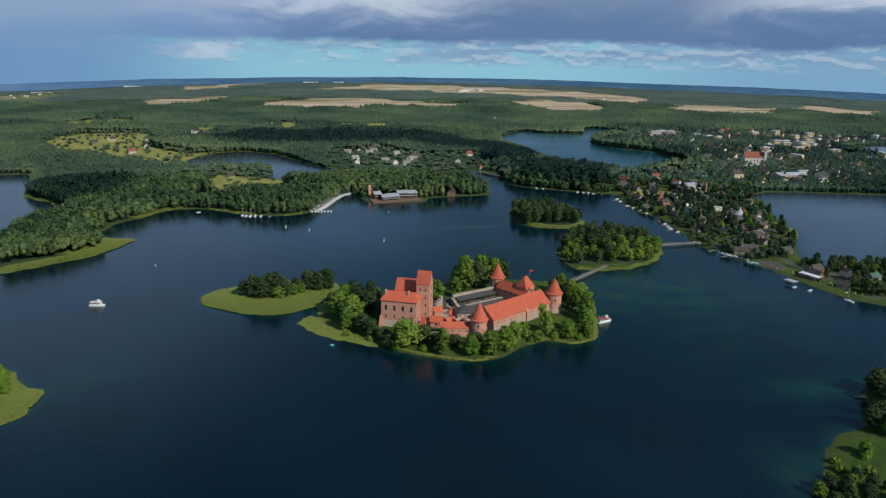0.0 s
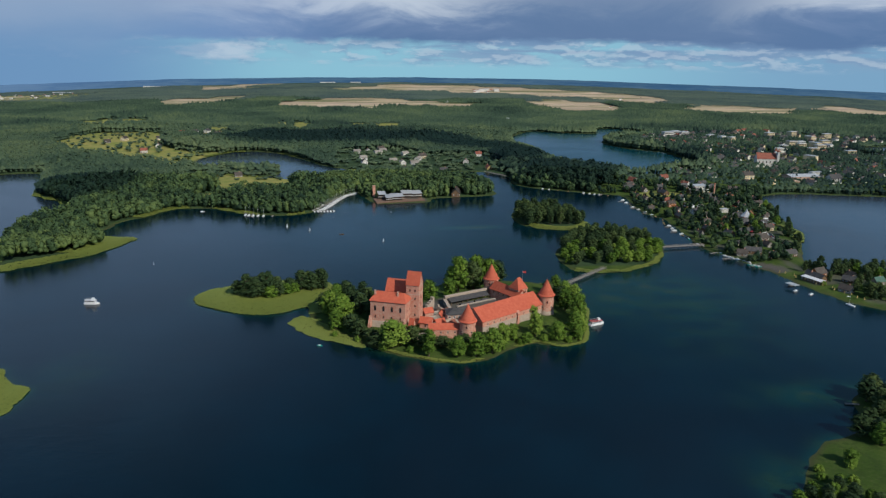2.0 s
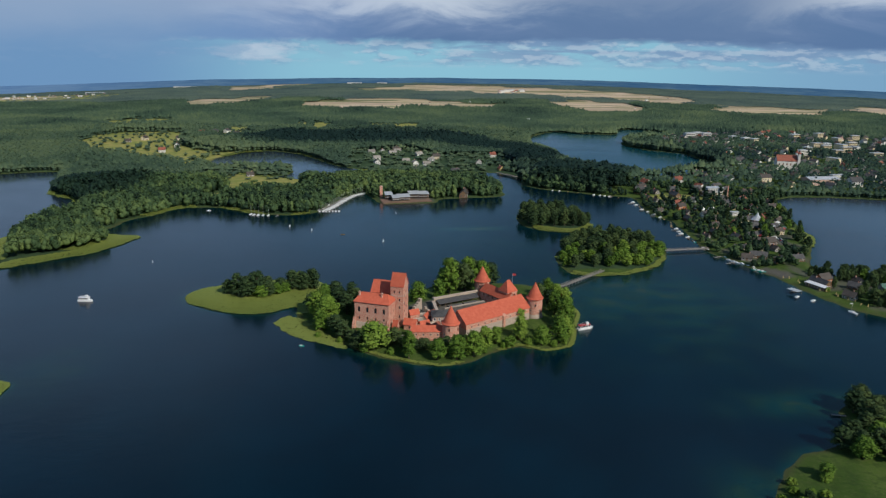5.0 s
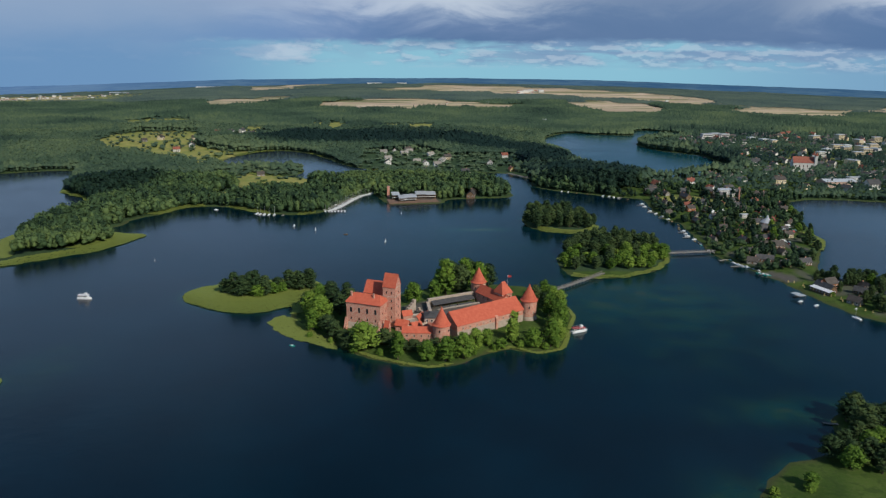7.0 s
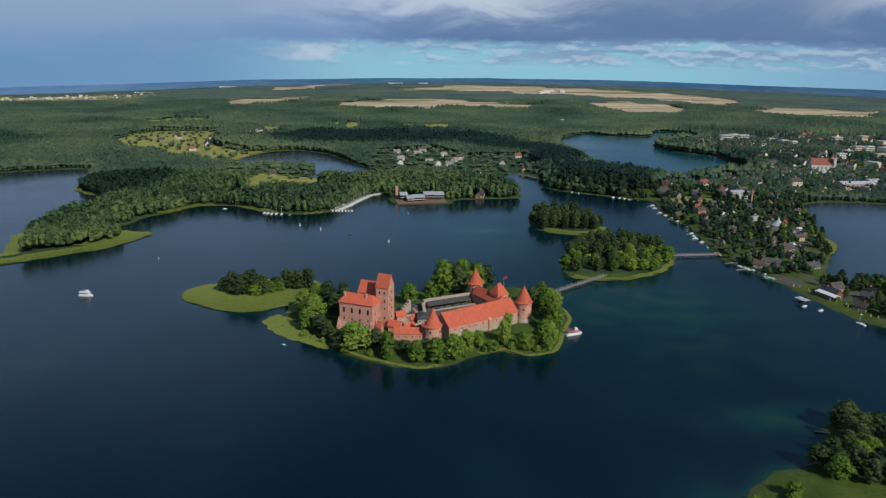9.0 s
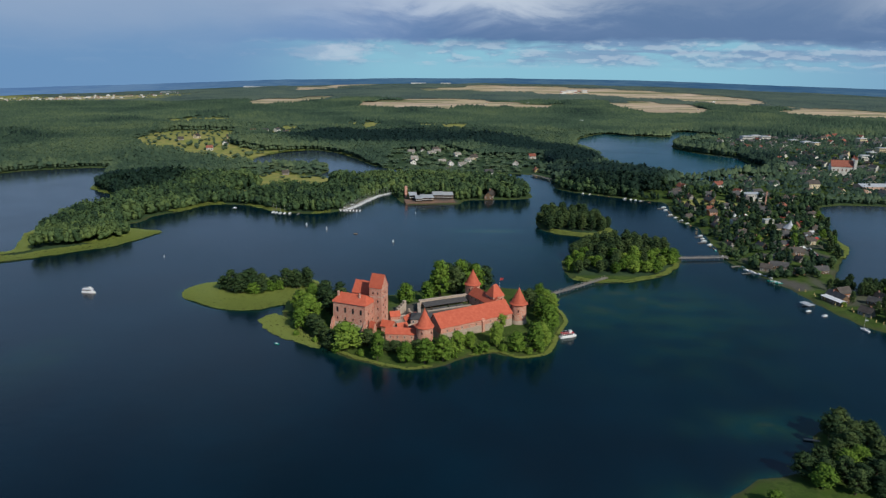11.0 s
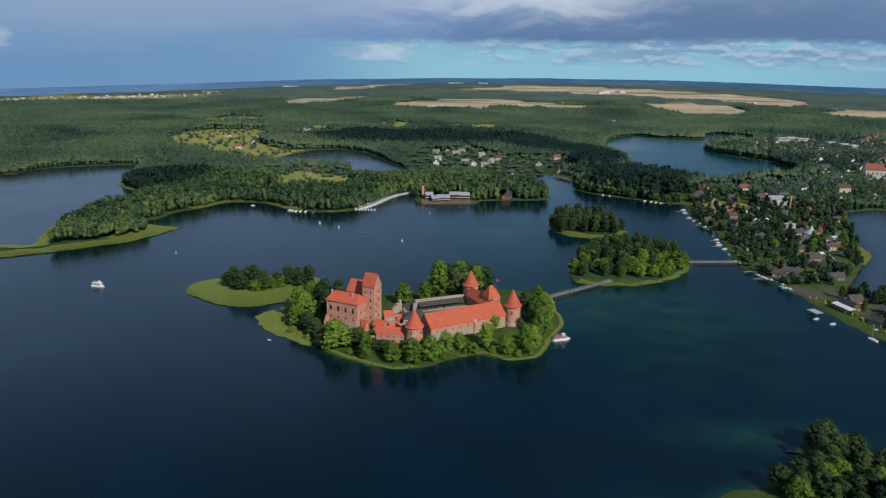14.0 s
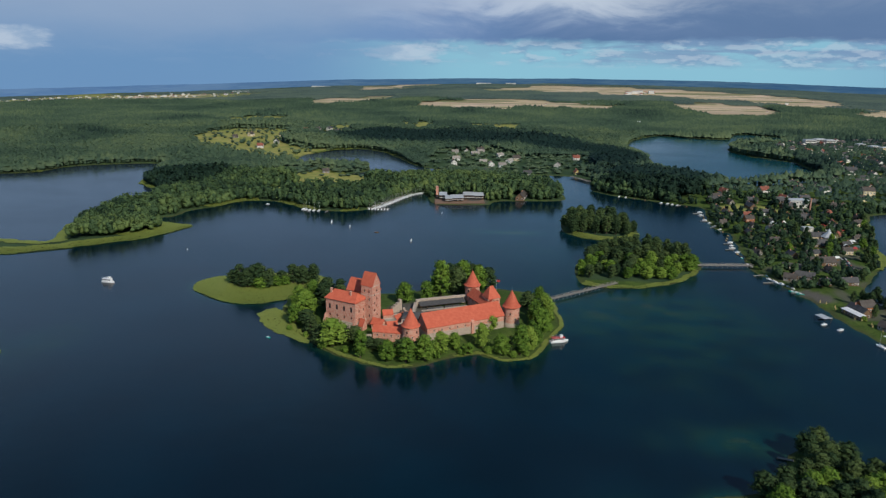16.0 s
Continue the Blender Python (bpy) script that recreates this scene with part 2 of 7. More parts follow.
    leaves("leaf_wood", (0.013, 0.029, 0.018), (0.056, 0.094, 0.038), (0.132, 0.178, 0.052), 0.4, 1.0)
    # dark-leaved trees, deepened further to paint in cloud shade
    leaves("leaf_clouded", (0.012, 0.028, 0.012), (0.033, 0.058, 0.021), (0.076, 0.106, 0.032), 0.5, 0.3, 0.45)
    # pine leaves, with a little of the distance's blue haze in their colour
    leaves("leaf_pine", (0.012, 0.028, 0.024), (0.058, 0.094, 0.056), (0.122, 0.160, 0.074), 0.2, 1.1)
    # the farthest leaves are made paler and bluer to paint in haze
    leaves("leaf_hazed", (0.046, 0.074, 0.072), (0.084, 0.118, 0.094), (0.128, 0.160, 0.108), 0.2, 1.2)
    leaves("reed", (0.140, 0.178, 0.038), (0.178, 0.216, 0.046), (0.220, 0.250, 0.058), 0.15, 0.2)
    two_tone("bark", (0.06, 0.045, 0.03), (0.13, 0.10, 0.075), 1.5, 8, 0.9)
    # brick and tile
    n, pos, sh = material("brick", 0.88, 0, 0.2)
    br = n.add("ShaderNodeTexBrick", {"Color1": (0.50, 0.195, 0.125, 1), "Color2": (0.44, 0.165, 0.11, 1), "Mortar": (0.56, 0.42, 0.33, 1), "Scale": 1.0,
                                      "Mortar Size": 0.012, "Brick Width": 0.3, "Row Height": 0.1})
    c = n.add("ShaderNodeSeparateXYZ", {0: pos})
    n.put(br.inputs["Vector"], n.add("ShaderNodeCombineXYZ", {0: n.math("ADD", c.outputs[0], c.outputs[1]), 1: c.outputs[2]}))
    worn = n.step(n.noise(pos, 0.35, 6, 0.65), 0.45, 0.68)
    col = n.mix(n.math("MULTIPLY", worn, 0.55), br.outputs[0], (0.56, 0.36, 0.27))
    col = n.mix(n.step(n.noise(pos, 0.12, 4, 0.6), 0.5, 0.75, 0, 0.5), col, (0.40, 0.16, 0.11))
    n.put(sh.inputs["Base Color"], col)
    bump(n, sh, br.outputs[1], 0.3, 0.02)

    def tiles(name, a, b, row=0.35):
        n, pos, sh = material(name, 0.75, 0, 0.3)
        c = n.add("ShaderNodeSeparateXYZ", {0: pos})
        wave = n.add("ShaderNodeTexWave", {"Vector": n.add("ShaderNodeCombineXYZ", {0: c.outputs[2]}), "Scale": 1 / row / 2, "Distortion": 0.6, "Detail": 1.0}).outputs[1]
        f = n.noise(pos, 0.5, 6, 0.7)
        col = n.mix(n.step(f, 0.35, 0.68), a, b)
        col = n.mix(n.step(n.noise(pos, 3.0, 4, 0.7), 0.55, 0.8, 0, 0.45), col, tuple(v * 0.55 for v in a))
        rnd = n.add("ShaderNodeObjectInfo").outputs["Random"]
        col = n.mix(1.0, col, n.ramp(rnd, [(0.0, (0.78,) * 3), (1.0, (1.0,) * 3)]), "MULTIPLY")
        n.put(sh.inputs["Base Color"], col)
        bump(n, sh, wave, 0.5, 0.05)

    tiles("tile_red", (0.47, 0.100, 0.052), (0.55, 0.135, 0.072))
    tiles("tile_old", (0.23, 0.075, 0.050), (0.33, 0.12, 0.075))
    tiles("roof_grey", (0.060, 0.060, 0.062), (0.105, 0.102, 0.10))
    tiles("roof_brown", (0.066, 0.056, 0.048), (0.105, 0.090, 0.077))
    tiles("roof_green", (0.06, 0.13, 0.10), (0.10, 0.18, 0.14))
    tiles("roof_scarlet", (0.52, 0.055, 0.03), (0.60, 0.09, 0.045))
    two_tone("stone", (0.42, 0.34, 0.27), (0.56, 0.46, 0.37), 0.7, 4, 0.9, relief=0.08)
    two_tone("stone_grey", (0.27, 0.25, 0.22), (0.40, 0.37, 0.32), 0.7, 4, 0.9, relief=0.08)
    two_tone("plaster_white", (0.62, 0.60, 0.55), (0.75, 0.73, 0.68), 0.5, 5, 0.85)
    two_tone("plaster_cream", (0.60, 0.49, 0.30), (0.70, 0.60, 0.40), 0.5, 5, 0.85)
    two_tone("plaster_pink", (0.55, 0.36, 0.27), (0.62, 0.44, 0.34), 0.5, 5, 0.85)
    two_tone("wood_brown", (0.13, 0.080, 0.045), (0.22, 0.14, 0.08), 1.0, 8, 0.85)
    two_tone("wood_orange", (0.42, 0.14, 0.045), (0.50, 0.20, 0.075), 1.0, 8, 0.8)
    two_tone("wood_grey", (0.24, 0.22, 0.19), (0.36, 0.33, 0.29), 1.0, 8, 0.9)
    two_tone("wood_yellow", (0.50, 0.36, 0.12), (0.58, 0.45, 0.20), 1.0, 8, 0.85)
    two_tone("white_paint", (0.70, 0.71, 0.71), (0.82, 0.82, 0.81), 0.8, 6, 0.4, spec=0.5, vary=0.1)
    two_tone("sailcloth", (0.72, 0.72, 0.70), (0.82, 0.82, 0.80), 0.8, 6, 0.8)
    two_tone("teal_paint", (0.02, 0.36, 0.30), (0.04, 0.44, 0.36), 0.8, 6, 0.4, spec=0.5)
    two_tone("red_paint", (0.40, 0.035, 0.03), (0.50, 0.06, 0.05), 0.8, 6, 0.5, spec=0.5)
    two_tone("blue_paint", (0.04, 0.10, 0.26), (0.06, 0.14, 0.32), 0.8, 6, 0.4, spec=0.5)
    two_tone("metal_light", (0.55, 0.57, 0.58), (0.68, 0.69, 0.69), 0.5, 5, 0.45, 0.3, 0.5)
    two_tone("metal_dark", (0.10, 0.10, 0.11), (0.16, 0.16, 0.17), 0.5, 5, 0.5, 0.5, 0.5)
    two_tone("quay_brown", (0.20, 0.125, 0.085), (0.28, 0.18, 0.13), 0.3, 5, 0.9)
    two_tone("glass", (0.015, 0.018, 0.022), (0.03, 0.035, 0.04), 0.5, 3, 0.08, 0, 0.6)
    # far ridge: haze painted in as blue emission, paler towards the west
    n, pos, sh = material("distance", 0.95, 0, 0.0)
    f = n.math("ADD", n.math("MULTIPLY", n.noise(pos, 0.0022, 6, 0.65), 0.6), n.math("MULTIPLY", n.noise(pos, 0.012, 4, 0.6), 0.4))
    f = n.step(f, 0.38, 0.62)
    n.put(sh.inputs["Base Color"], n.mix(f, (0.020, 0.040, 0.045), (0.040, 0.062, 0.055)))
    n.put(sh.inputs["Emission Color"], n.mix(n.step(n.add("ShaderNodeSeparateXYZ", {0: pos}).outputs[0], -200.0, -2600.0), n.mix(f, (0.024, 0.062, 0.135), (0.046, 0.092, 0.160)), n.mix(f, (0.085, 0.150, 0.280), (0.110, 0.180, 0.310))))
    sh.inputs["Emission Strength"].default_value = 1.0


make_materials()


# ---- building helpers ----
def part(name, bm, mat, parent=None, label="", smooth=False):
    """Links a bmesh as one mesh object, under a thing where one is given."""
    me = bpy.data.meshes.new(name)
    bm.to_mesh(me)
    bm.free()
    me.materials.append(MATS[mat])
    if smooth:
        me.polygons.foreach_set("use_smooth", [True] * len(me.polygons))
    ob = new(name, me)
    ob.parent = parent
    if label:
        ob["label"] = label
    return ob


def again(name, me, parent, m):
    """One more piece on a mesh that is there already."""
    ob = new(name, me)
    ob.parent = parent
    ob.matrix_basis = m
    return ob


def thing(name, label, category, m=None, group="", kind=""):
    ob = new(name)
    ob.empty_display_size = 0.5
    if m is not None:
        ob.matrix_basis = m
    return tagged(ob, label, category, group, kind)


def add_poly(bm, verts, faces):
    vs = [bm.verts.new(v) for v in verts]
    for f in faces:
        bm.faces.new([vs[i] for i in f])
    return vs


def add_box(bm, x0, x1, y0, y1, z0, z1):
    return add_poly(bm, [(x, y, z) for z in (z0, z1) for x, y in ((x0, y0), (x1, y0), (x1, y1), (x0, y1))],
                    [(3, 2, 1, 0), (4, 5, 6, 7), (0, 1, 5, 4), (1, 2, 6, 5), (2, 3, 7, 6), (3, 0, 4, 7)])


def add_lathe(bm, profile, n=24, cx=0.0, cy=0.0, turn=0.0):
    """A turned body from (radius, height) pairs, closed at both ends."""
    rings = []
    for r, z in profile:
        rings.append([bm.verts.new((cx + r * math.cos(turn + i * math.tau / n), cy + r * math.sin(turn + i * math.tau / n), z)) for i in range(n)])
    for a, b in zip(rings, rings[1:]):
        for i in range(n):
            bm.faces.new((a[i], a[(i + 1) % n], b[(i + 1) % n], b[i]))
    bm.faces.new(rings[0][::-1])
    bm.faces.new(rings[-1])


def add_bar(bm, a, b, r, n=5):
    """A round bar from a to b."""
    a, b = Vector(a), Vector(b)
    q = (b - a).to_track_quat("Z", "Y")
    rings = [[bm.verts.new(p + q @ Vector((r * math.cos(i * math.tau / n), r * math.sin(i * math.tau / n), 0))) for i in range(n)] for p in (a, b)]
    for i in range(n):
        bm.faces.new((rings[0][i], rings[0][(i + 1) % n], rings[1][(i + 1) % n], rings[1][i]))
    bm.faces.new(rings[0][::-1])
    bm.faces.new(rings[1])


def gable_body(bm, w, d, z0, eave, ridge, at=0.5):
    """Walls with a gable on each x end; the ridge runs along x at the share `at` of the depth."""
    y0, y1 = -d / 2, d / 2
    yr = y0 + d * at
    v = [(x, y, z) for x in (-w / 2, w / 2) for y, z in ((y0, z0), (y1, z0), (y1, eave), (yr, ridge), (y0, eave))]
    add_poly(bm, v, [(4, 3, 2, 1, 0), (5, 6, 7, 8, 9), (0, 1, 6, 5), (1, 2, 7, 6), (2, 3, 8, 7), (3, 4, 9, 8), (4, 0, 5, 9)])


def gable_roof(bm, w, d, eave, ridge, at=0.5, over=0.5, thick=0.25):
    """Two sloping slabs that meet in a ridge along x."""
    y0, y1 = -d / 2, d / 2
    yr = y0 + d * at
    x0, x1 = -w / 2 - over, w / 2 + over
    for ye, s in ((y0, -1), (y1, 1)):
        run = abs(yr - ye)
        low = eave - (ridge - eave) / run * over
        yo = ye + s * over
        v = [(x0, yo, low), (x1, yo, low), (x1, yr, ridge), (x0, yr, ridge)]
        v += [(a, b, c + thick) for a, b, c in v]
        f = [(0, 1, 2, 3), (7, 6, 5, 4), (4, 5, 1, 0), (5, 6, 2, 1), (6, 7, 3, 2), (7, 4, 0, 3)]
        add_poly(bm, v, f if s > 0 else f)
    bmesh.ops.recalc_face_normals(bm, faces=bm.faces[:])


def hip_roof(bm, w, d, eave, ridge, hip_a=0.0, hip_b=0.0, over=0.5, thick=0.25):
    """A roof with a ridge along x whose ends slope in by hip_a and hip_b metres."""
    x0, x1, y0, y1 = -w / 2 - over, w / 2 + over, -d / 2 - over, d / 2 + over
    low = [(x0, y0, eave), (x1, y0, eave), (x1, y1, eave), (x0, y1, eave)]
    up = [(a, b, c + thick) for a, b, c in low]
    v = low + up + [(x0 + hip_a, 0, ridge), (x1 - hip_b, 0, ridge)]
    add_poly(bm, v, [(3, 2, 1, 0), (0, 1, 5, 4), (1, 2, 6, 5), (2, 3, 7, 6), (3, 0, 4, 7), (4, 5, 9, 8), (6, 7, 8, 9), (5, 6, 9), (7, 4, 8)])
    bmesh.ops.recalc_face_normals(bm, faces=bm.faces[:])


def window_mesh(w, h, arched=True, frame_mat="plaster_white"):
    """A window set in a wall that faces -y: a raised surround with a pane behind it, in two meshes."""
    bm = bmesh.new()
    t = 0.16
    add_box(bm, -w / 2 - t, -w / 2, -0.10, 0.02, 0, h)
    add_box(bm, w / 2, w / 2 + t, -0.10, 0.02, 0, h)
    add_box(bm, -w / 2 - t, w / 2 + t, -0.16, 0.02, -t, 0)
    add_box(bm, -w / 2 - t, w / 2 + t, -0.10, 0.02, h, h + t)
    me = bpy.data.meshes.new("window_frame")
    bm.to_mesh(me), bm.free()
    me.materials.append(MATS[frame_mat])
    bm = bmesh.new()
    top = [(w / 2 * math.cos(a), h - w / 3 + w / 3 * math.sin(a)) for a in np.linspace(0, math.pi, 7)] if arched else [(w / 2, h), (-w / 2, h)]
    ring = [(-w / 2, 0.0), (w / 2, 0.0), *top]
    vs = [bm.verts.new((x, -0.03, z)) for x, z in ring]
    bm.faces.new(vs)
    pane = bpy.data.meshes.new("pane")
    bm.to_mesh(pane), bm.free()
    pane.materials.append(MATS["glass"])
    return me, pane


def put_window(parent, meshes, x, y, z, turn):
    """Places a window on a wall of its parent; turn 0 faces -y."""
    fr = again("window", meshes[0], parent, pose(x, y, z, 0, 0, turn))
    if meshes[1]:
        again("pane", meshes[1], fr, Matrix())
    return fr


# ---- plan of land and water ----
def smooth_ring(points, sub=5, wobble=1.5, seed=0):
    """A closed shore through the given corners, rounded and slightly uneven."""
    p = np.array(points, float)
    a, b, c = np.roll(p, 1, 0), p, np.roll(p, -1, 0)
    m = (c - a) / 2
    most = np.minimum(np.hypot(*(b - a).T), np.hypot(*(c - b).T))
    m *= np.minimum(1.0, most / (np.hypot(*m.T) + 1e-9))[:, None]
    k = np.roll(m, -1, 0)
    out = []
    for s in np.linspace(0, 1, sub, endpoint=False):
        out.append((2 * s**3 - 3 * s**2 + 1) * b + (s**3 - 2 * s**2 + s) * m + (3 * s**2 - 2 * s**3) * c + (s**3 - s**2) * k)
    ring = np.stack(out, 1).reshape(-1, 2)
    rnd = np.random.RandomState(seed + 7)
    ring[np.abs(ring).max(1) < 2500] += rnd.uniform(-wobble, wobble, (int((np.abs(ring).max(1) < 2500).sum()), 2))
    return ring


# north shore of the lake from west to east, closed round the far land
MAINLAND = [(-6500, -150), (-900, 60), (-520, 95), (-382, 126), (-337, 158), (-300, 192), (-279, 245), (-300, 254), (-338, 272), (-316, 288), (-314, 319),
            (-291, 351), (-276, 381), (-236, 385), (-195, 358), (-164, 345), (-138, 346), (-117, 360), (-97, 428), (-70, 470), (-48, 411), (-40, 404), (18, 410), (26, 432),
            (105, 450), (112, 478), (104, 532), (76, 568), (55, 608), (70, 640), (127, 640), (156, 590), (150, 538), (161, 511), (191, 484), (248, 451), (274, 436),
            (266, 380), (261, 334), (271, 306), (263, 237), (255, 178), (264, 150), (271, 118), (279, 84), (284, 42), (302, 4), (345, -8), (420, -4), (520, 10), (700, 10), (1000, -40)]
MAINLAND_EAST = [(6500, -300), (6500, 6500), (-6500, 6500)]
LAKES = {
    "west": [(-1100, 380), (-671, 522), (-636, 601), (-543, 648), (-516, 640), (-462, 478), (-420, 440), (-392, 395), (-380, 345), (-396, 303), (-400, 232), (-376, 168), (-415, 166), (-560, 150), (-1000, 130)],
    "pond": [(-326, 806), (-312, 846), (-290, 876), (-254, 893), (-214, 872), (-178, 826), (-148, 770), (-117, 708), (-70, 658), (-78, 612), (-120, 586), (-158, 582), (-186, 596), (-236, 612), (-290, 650), (-322, 710), (-330, 760)],
    "middle": [(290, 1160), (318, 1210), (365, 1268), (400, 1236), (449, 1226), (487, 1206), (514, 1238), (534, 1310), (574, 1337), (622, 1295), (672, 1262), (610, 1190), (530, 1130), (466, 1060), (452, 1004), (466, 940), (500, 895), (526, 862), (520, 800), (517, 735), (488, 668), (440, 640), (395, 612), (352, 590), (312, 606), (282, 640), (268, 690), (262, 755), (268, 820), (278, 860), (272, 930), (255, 1000), (268, 1080)],
    "east": [(451, 413), (420, 330), (392, 258), (382, 220), (346, 165), (322, 120), (336, 94), (400, 92), (620, 100), (950, 110), (1000, 250), (860, 350), (636, 410), (540, 434), (487, 439)],
    "far_east": [(925, 859), (985, 935), (1080, 965), (1400, 1000), (1500, 850), (1200, 740), (960, 730), (905, 790)],
    "far_narrow": [(900, 1420), (960, 1470), (1150, 1440), (1120, 1360), (980, 1360)],
}
ISLANDS = {
    "castle": [(-101, 30), (-96, 12), (-86, -2), (-74, -15), (-62, -31), (-44, -46), (-25, -56), (-5, -59), (9, -54), (21, -42.5), (36, -34), (46, -37), (55, -39.5), (65, -38), (73, -31), (79, -16), (83, -1), (88, 11), (91, 24), (89, 42), (84, 64), (70, 84), (40, 92), (5, 92), (-20, 72), (-50, 66), (-80, 66), (-96, 50)],
    "reedy": [(-185, 64), (-164, 43), (-144, 33), (-127, 31), (-109, 41), (-97, 62), (-88, 84), (-96, 100), (-120, 104), (-150, 96), (-176, 86)],
    "middle": [(108, 130), (113, 113), (142, 108), (173, 120), (199, 145), (213, 172), (214, 200), (190, 226), (158, 230), (126, 200), (108, 160)],
    "dark": [(102, 304), (110, 274), (140, 258), (166, 264), (178, 294), (172, 334), (150, 362), (124, 360), (106, 336)],
    "west": [(-249, -103), (-243, -96), (-242, -86), (-240, -74), (-250, -69), (-258, -60), (-266, -48), (-274, -44), (-300, -34), (-345, -60), (-350, -100), (-300, -125), (-262, -115)],
    "near": [(197, -119), (186, -125), (182, -136), (176, -147), (166, -157), (150, -161), (138, -168), (129, -176), (122, -184), (116, -193), (106, -206), (112, -236), (150, -262), (240, -262), (300, -220), (262, -186), (228, -158), (208, -130)],
    "pond": [(-296, 700), (-280, 664), (-252, 628), (-218, 604), (-192, 612), (-182, 644), (-190, 684), (-208, 704), (-232, 694), (-258, 692), (-278, 712)],
}
SOUTH = [(-6500, -6500), (6500, -6500), (6500, -1500), (900, -900), (300, -760), (-300, -820), (-900, -980), (-6500, -1600)]


def ring_field(ring, x, y):
    """Signed distance to a ring: above zero inside."""
    best = np.full(x.shape, 1e12)
    inside = np.zeros(x.shape, bool)
    for (ax, ay), (bx, by) in zip(ring, np.roll(ring, -1, 0)):
        dx, dy = bx - ax, by - ay
        t = np.clip(((x - ax) * dx + (y - ay) * dy) / (dx * dx + dy * dy + 1e-9), 0, 1)
        np.minimum(best, (x - ax - t * dx) ** 2 + (y - ay - t * dy) ** 2, out=best)
        if ay != by:
            inside ^= ((ay > y) != (by > y)) & (x < ax + (y - ay) / (by - ay) * dx)
    return np.where(inside, 1, -1) * np.sqrt(best)


RINGS = {"main": smooth_ring(MAINLAND + MAINLAND_EAST, 4, 1.6, 1)}
for i, (k, v) in enumerate(LAKES.items()):
    RINGS["lake " + k] = smooth_ring(v, 4, 2.0, 10 + i)
for i, (k, v) in enumerate(ISLANDS.items()):
    RINGS["isle " + k] = smooth_ring(v, 4, 0.9, 30 + i)
RINGS["south"] = smooth_ring(SOUTH, 3, 0.0, 60)


def land_field(x, y):
    f = ring_field(RINGS["main"], x, y)
    for k in LAKES:
        f = np.minimum(f, -ring_field(RINGS["lake " + k], x, y))
    for k in ISLANDS:
        f = np.maximum(f, ring_field(RINGS["isle " + k], x, y))
    return np.maximum(f, ring_field(RINGS["south"], x, y))


def grid_lines(lo, hi, step, far_lo, far_hi, grow=1.07):
    mid = list(np.arange(lo, hi + 0.1, step))
    s, up = step, [mid[-1]]
    while up[-1] < far_hi:
        s *= grow
        up.append(up[-1] + s)
    s, down = step, [mid[0]]
    while down[-1] > far_lo:
        s *= grow
        down.append(down[-1] - s)
    return np.array(down[:0:-1] + mid + up[1:])


def sstep(v, a, b):
    t = np.clip((v - a) / (b - a), 0, 1)
    return t * t * (3 - 2 * t)


def value_noise(x, y, cell, seed):
    """Smooth random heights from 0 to 1, one new value a cell."""
    gx, gy = np.floor(x / cell).astype(int), np.floor(y / cell).astype(int)
    fx, fy = x / cell - gx, y / cell - gy
    fx, fy = fx * fx * (3 - 2 * fx), fy * fy * (3 - 2 * fy)
    h = lambda a, b: np.modf(np.abs(np.sin(a * 127.1 + b * 311.7 + seed * 74.7) * 43758.5453))[0]
    return (h(gx, gy) * (1 - fx) + h(gx + 1, gy) * fx) * (1 - fy) + (h(gx, gy + 1) * (1 - fx) + h(gx + 1, gy + 1) * fx) * fy


GX = grid_lines(-480, 700, 5, -5600, 5600)
GY = grid_lines(-300, 760, 5, -1900, 4900)
XX, YY = np.meshgrid(GX, GY)
FIELD = land_field(XX, YY)
EYE = (-10.0, -428.0)


def far_rise(x, y):
    """The land swells towards the edge of sight, most in the north."""
    az, r = np.arctan2(x - EYE[0], y - EYE[1]), np.hypot(x - EYE[0], y - EYE[1])
    return sstep(r, 2300, 4400) * (edge_height(az) - 30) - 70 * sstep(r, 4550, 4850)


def edge_height(az):
    """How high the last land stands, by its bearing."""
    return np.interp(az, (-1.5, -0.64, -0.43, -0.24, -0.1, 0.06, 0.29, 0.5, 0.67, 1.5), (-75, -36, -14, 18, 32, 43, 39, 24, 10, -60))


HIGH = np.where(FIELD > 0, 0.15 + 1.5 * (1 - np.exp(-np.maximum(FIELD, 0) / 7)), np.maximum(-3.0, 0.12 * FIELD))
HIGH += sstep(FIELD, 12, 60) * 1.2 + sstep(FIELD, 40, 260) * (value_noise(XX, YY, 170, 3) * 6 + 1.5)
HIGH += np.where(FIELD > 3, (value_noise(XX, YY, 17, 5) - 0.4) * 0.5 * sstep(FIELD, 3, 12), 0)
HIGH += far_rise(XX, YY)
# the castle stands on a levelled yard
YARD = np.maximum(sstep(np.hypot((XX - 22) / 46, (YY - 14) / 46), 1.15, 0.85), sstep(np.hypot((XX + 42) / 30, (YY - 4) / 26), 1.2, 0.85))
HIGH = HIGH * (1 - YARD) + 3.2 * YARD


def sample(table, x, y):
    """Reads a table of the land at any places."""
    x, y = np.asarray(x, float), np.asarray(y, float)
    i, j = np.clip(np.searchsorted(GX, x) - 1, 0, len(GX) - 2), np.clip(np.searchsorted(GY, y) - 1, 0, len(GY) - 2)
    u, v = (x - GX[i]) / (GX[i + 1] - GX[i]), (y - GY[j]) / (GY[j + 1] - GY[j])
    return (table[j, i] * (1 - u) + table[j, i + 1] * u) * (1 - v) + (table[j + 1, i] * (1 - u) + table[j + 1, i + 1] * u) * v


def ground_z(x, y):
    return float(sample(HIGH, x, y))


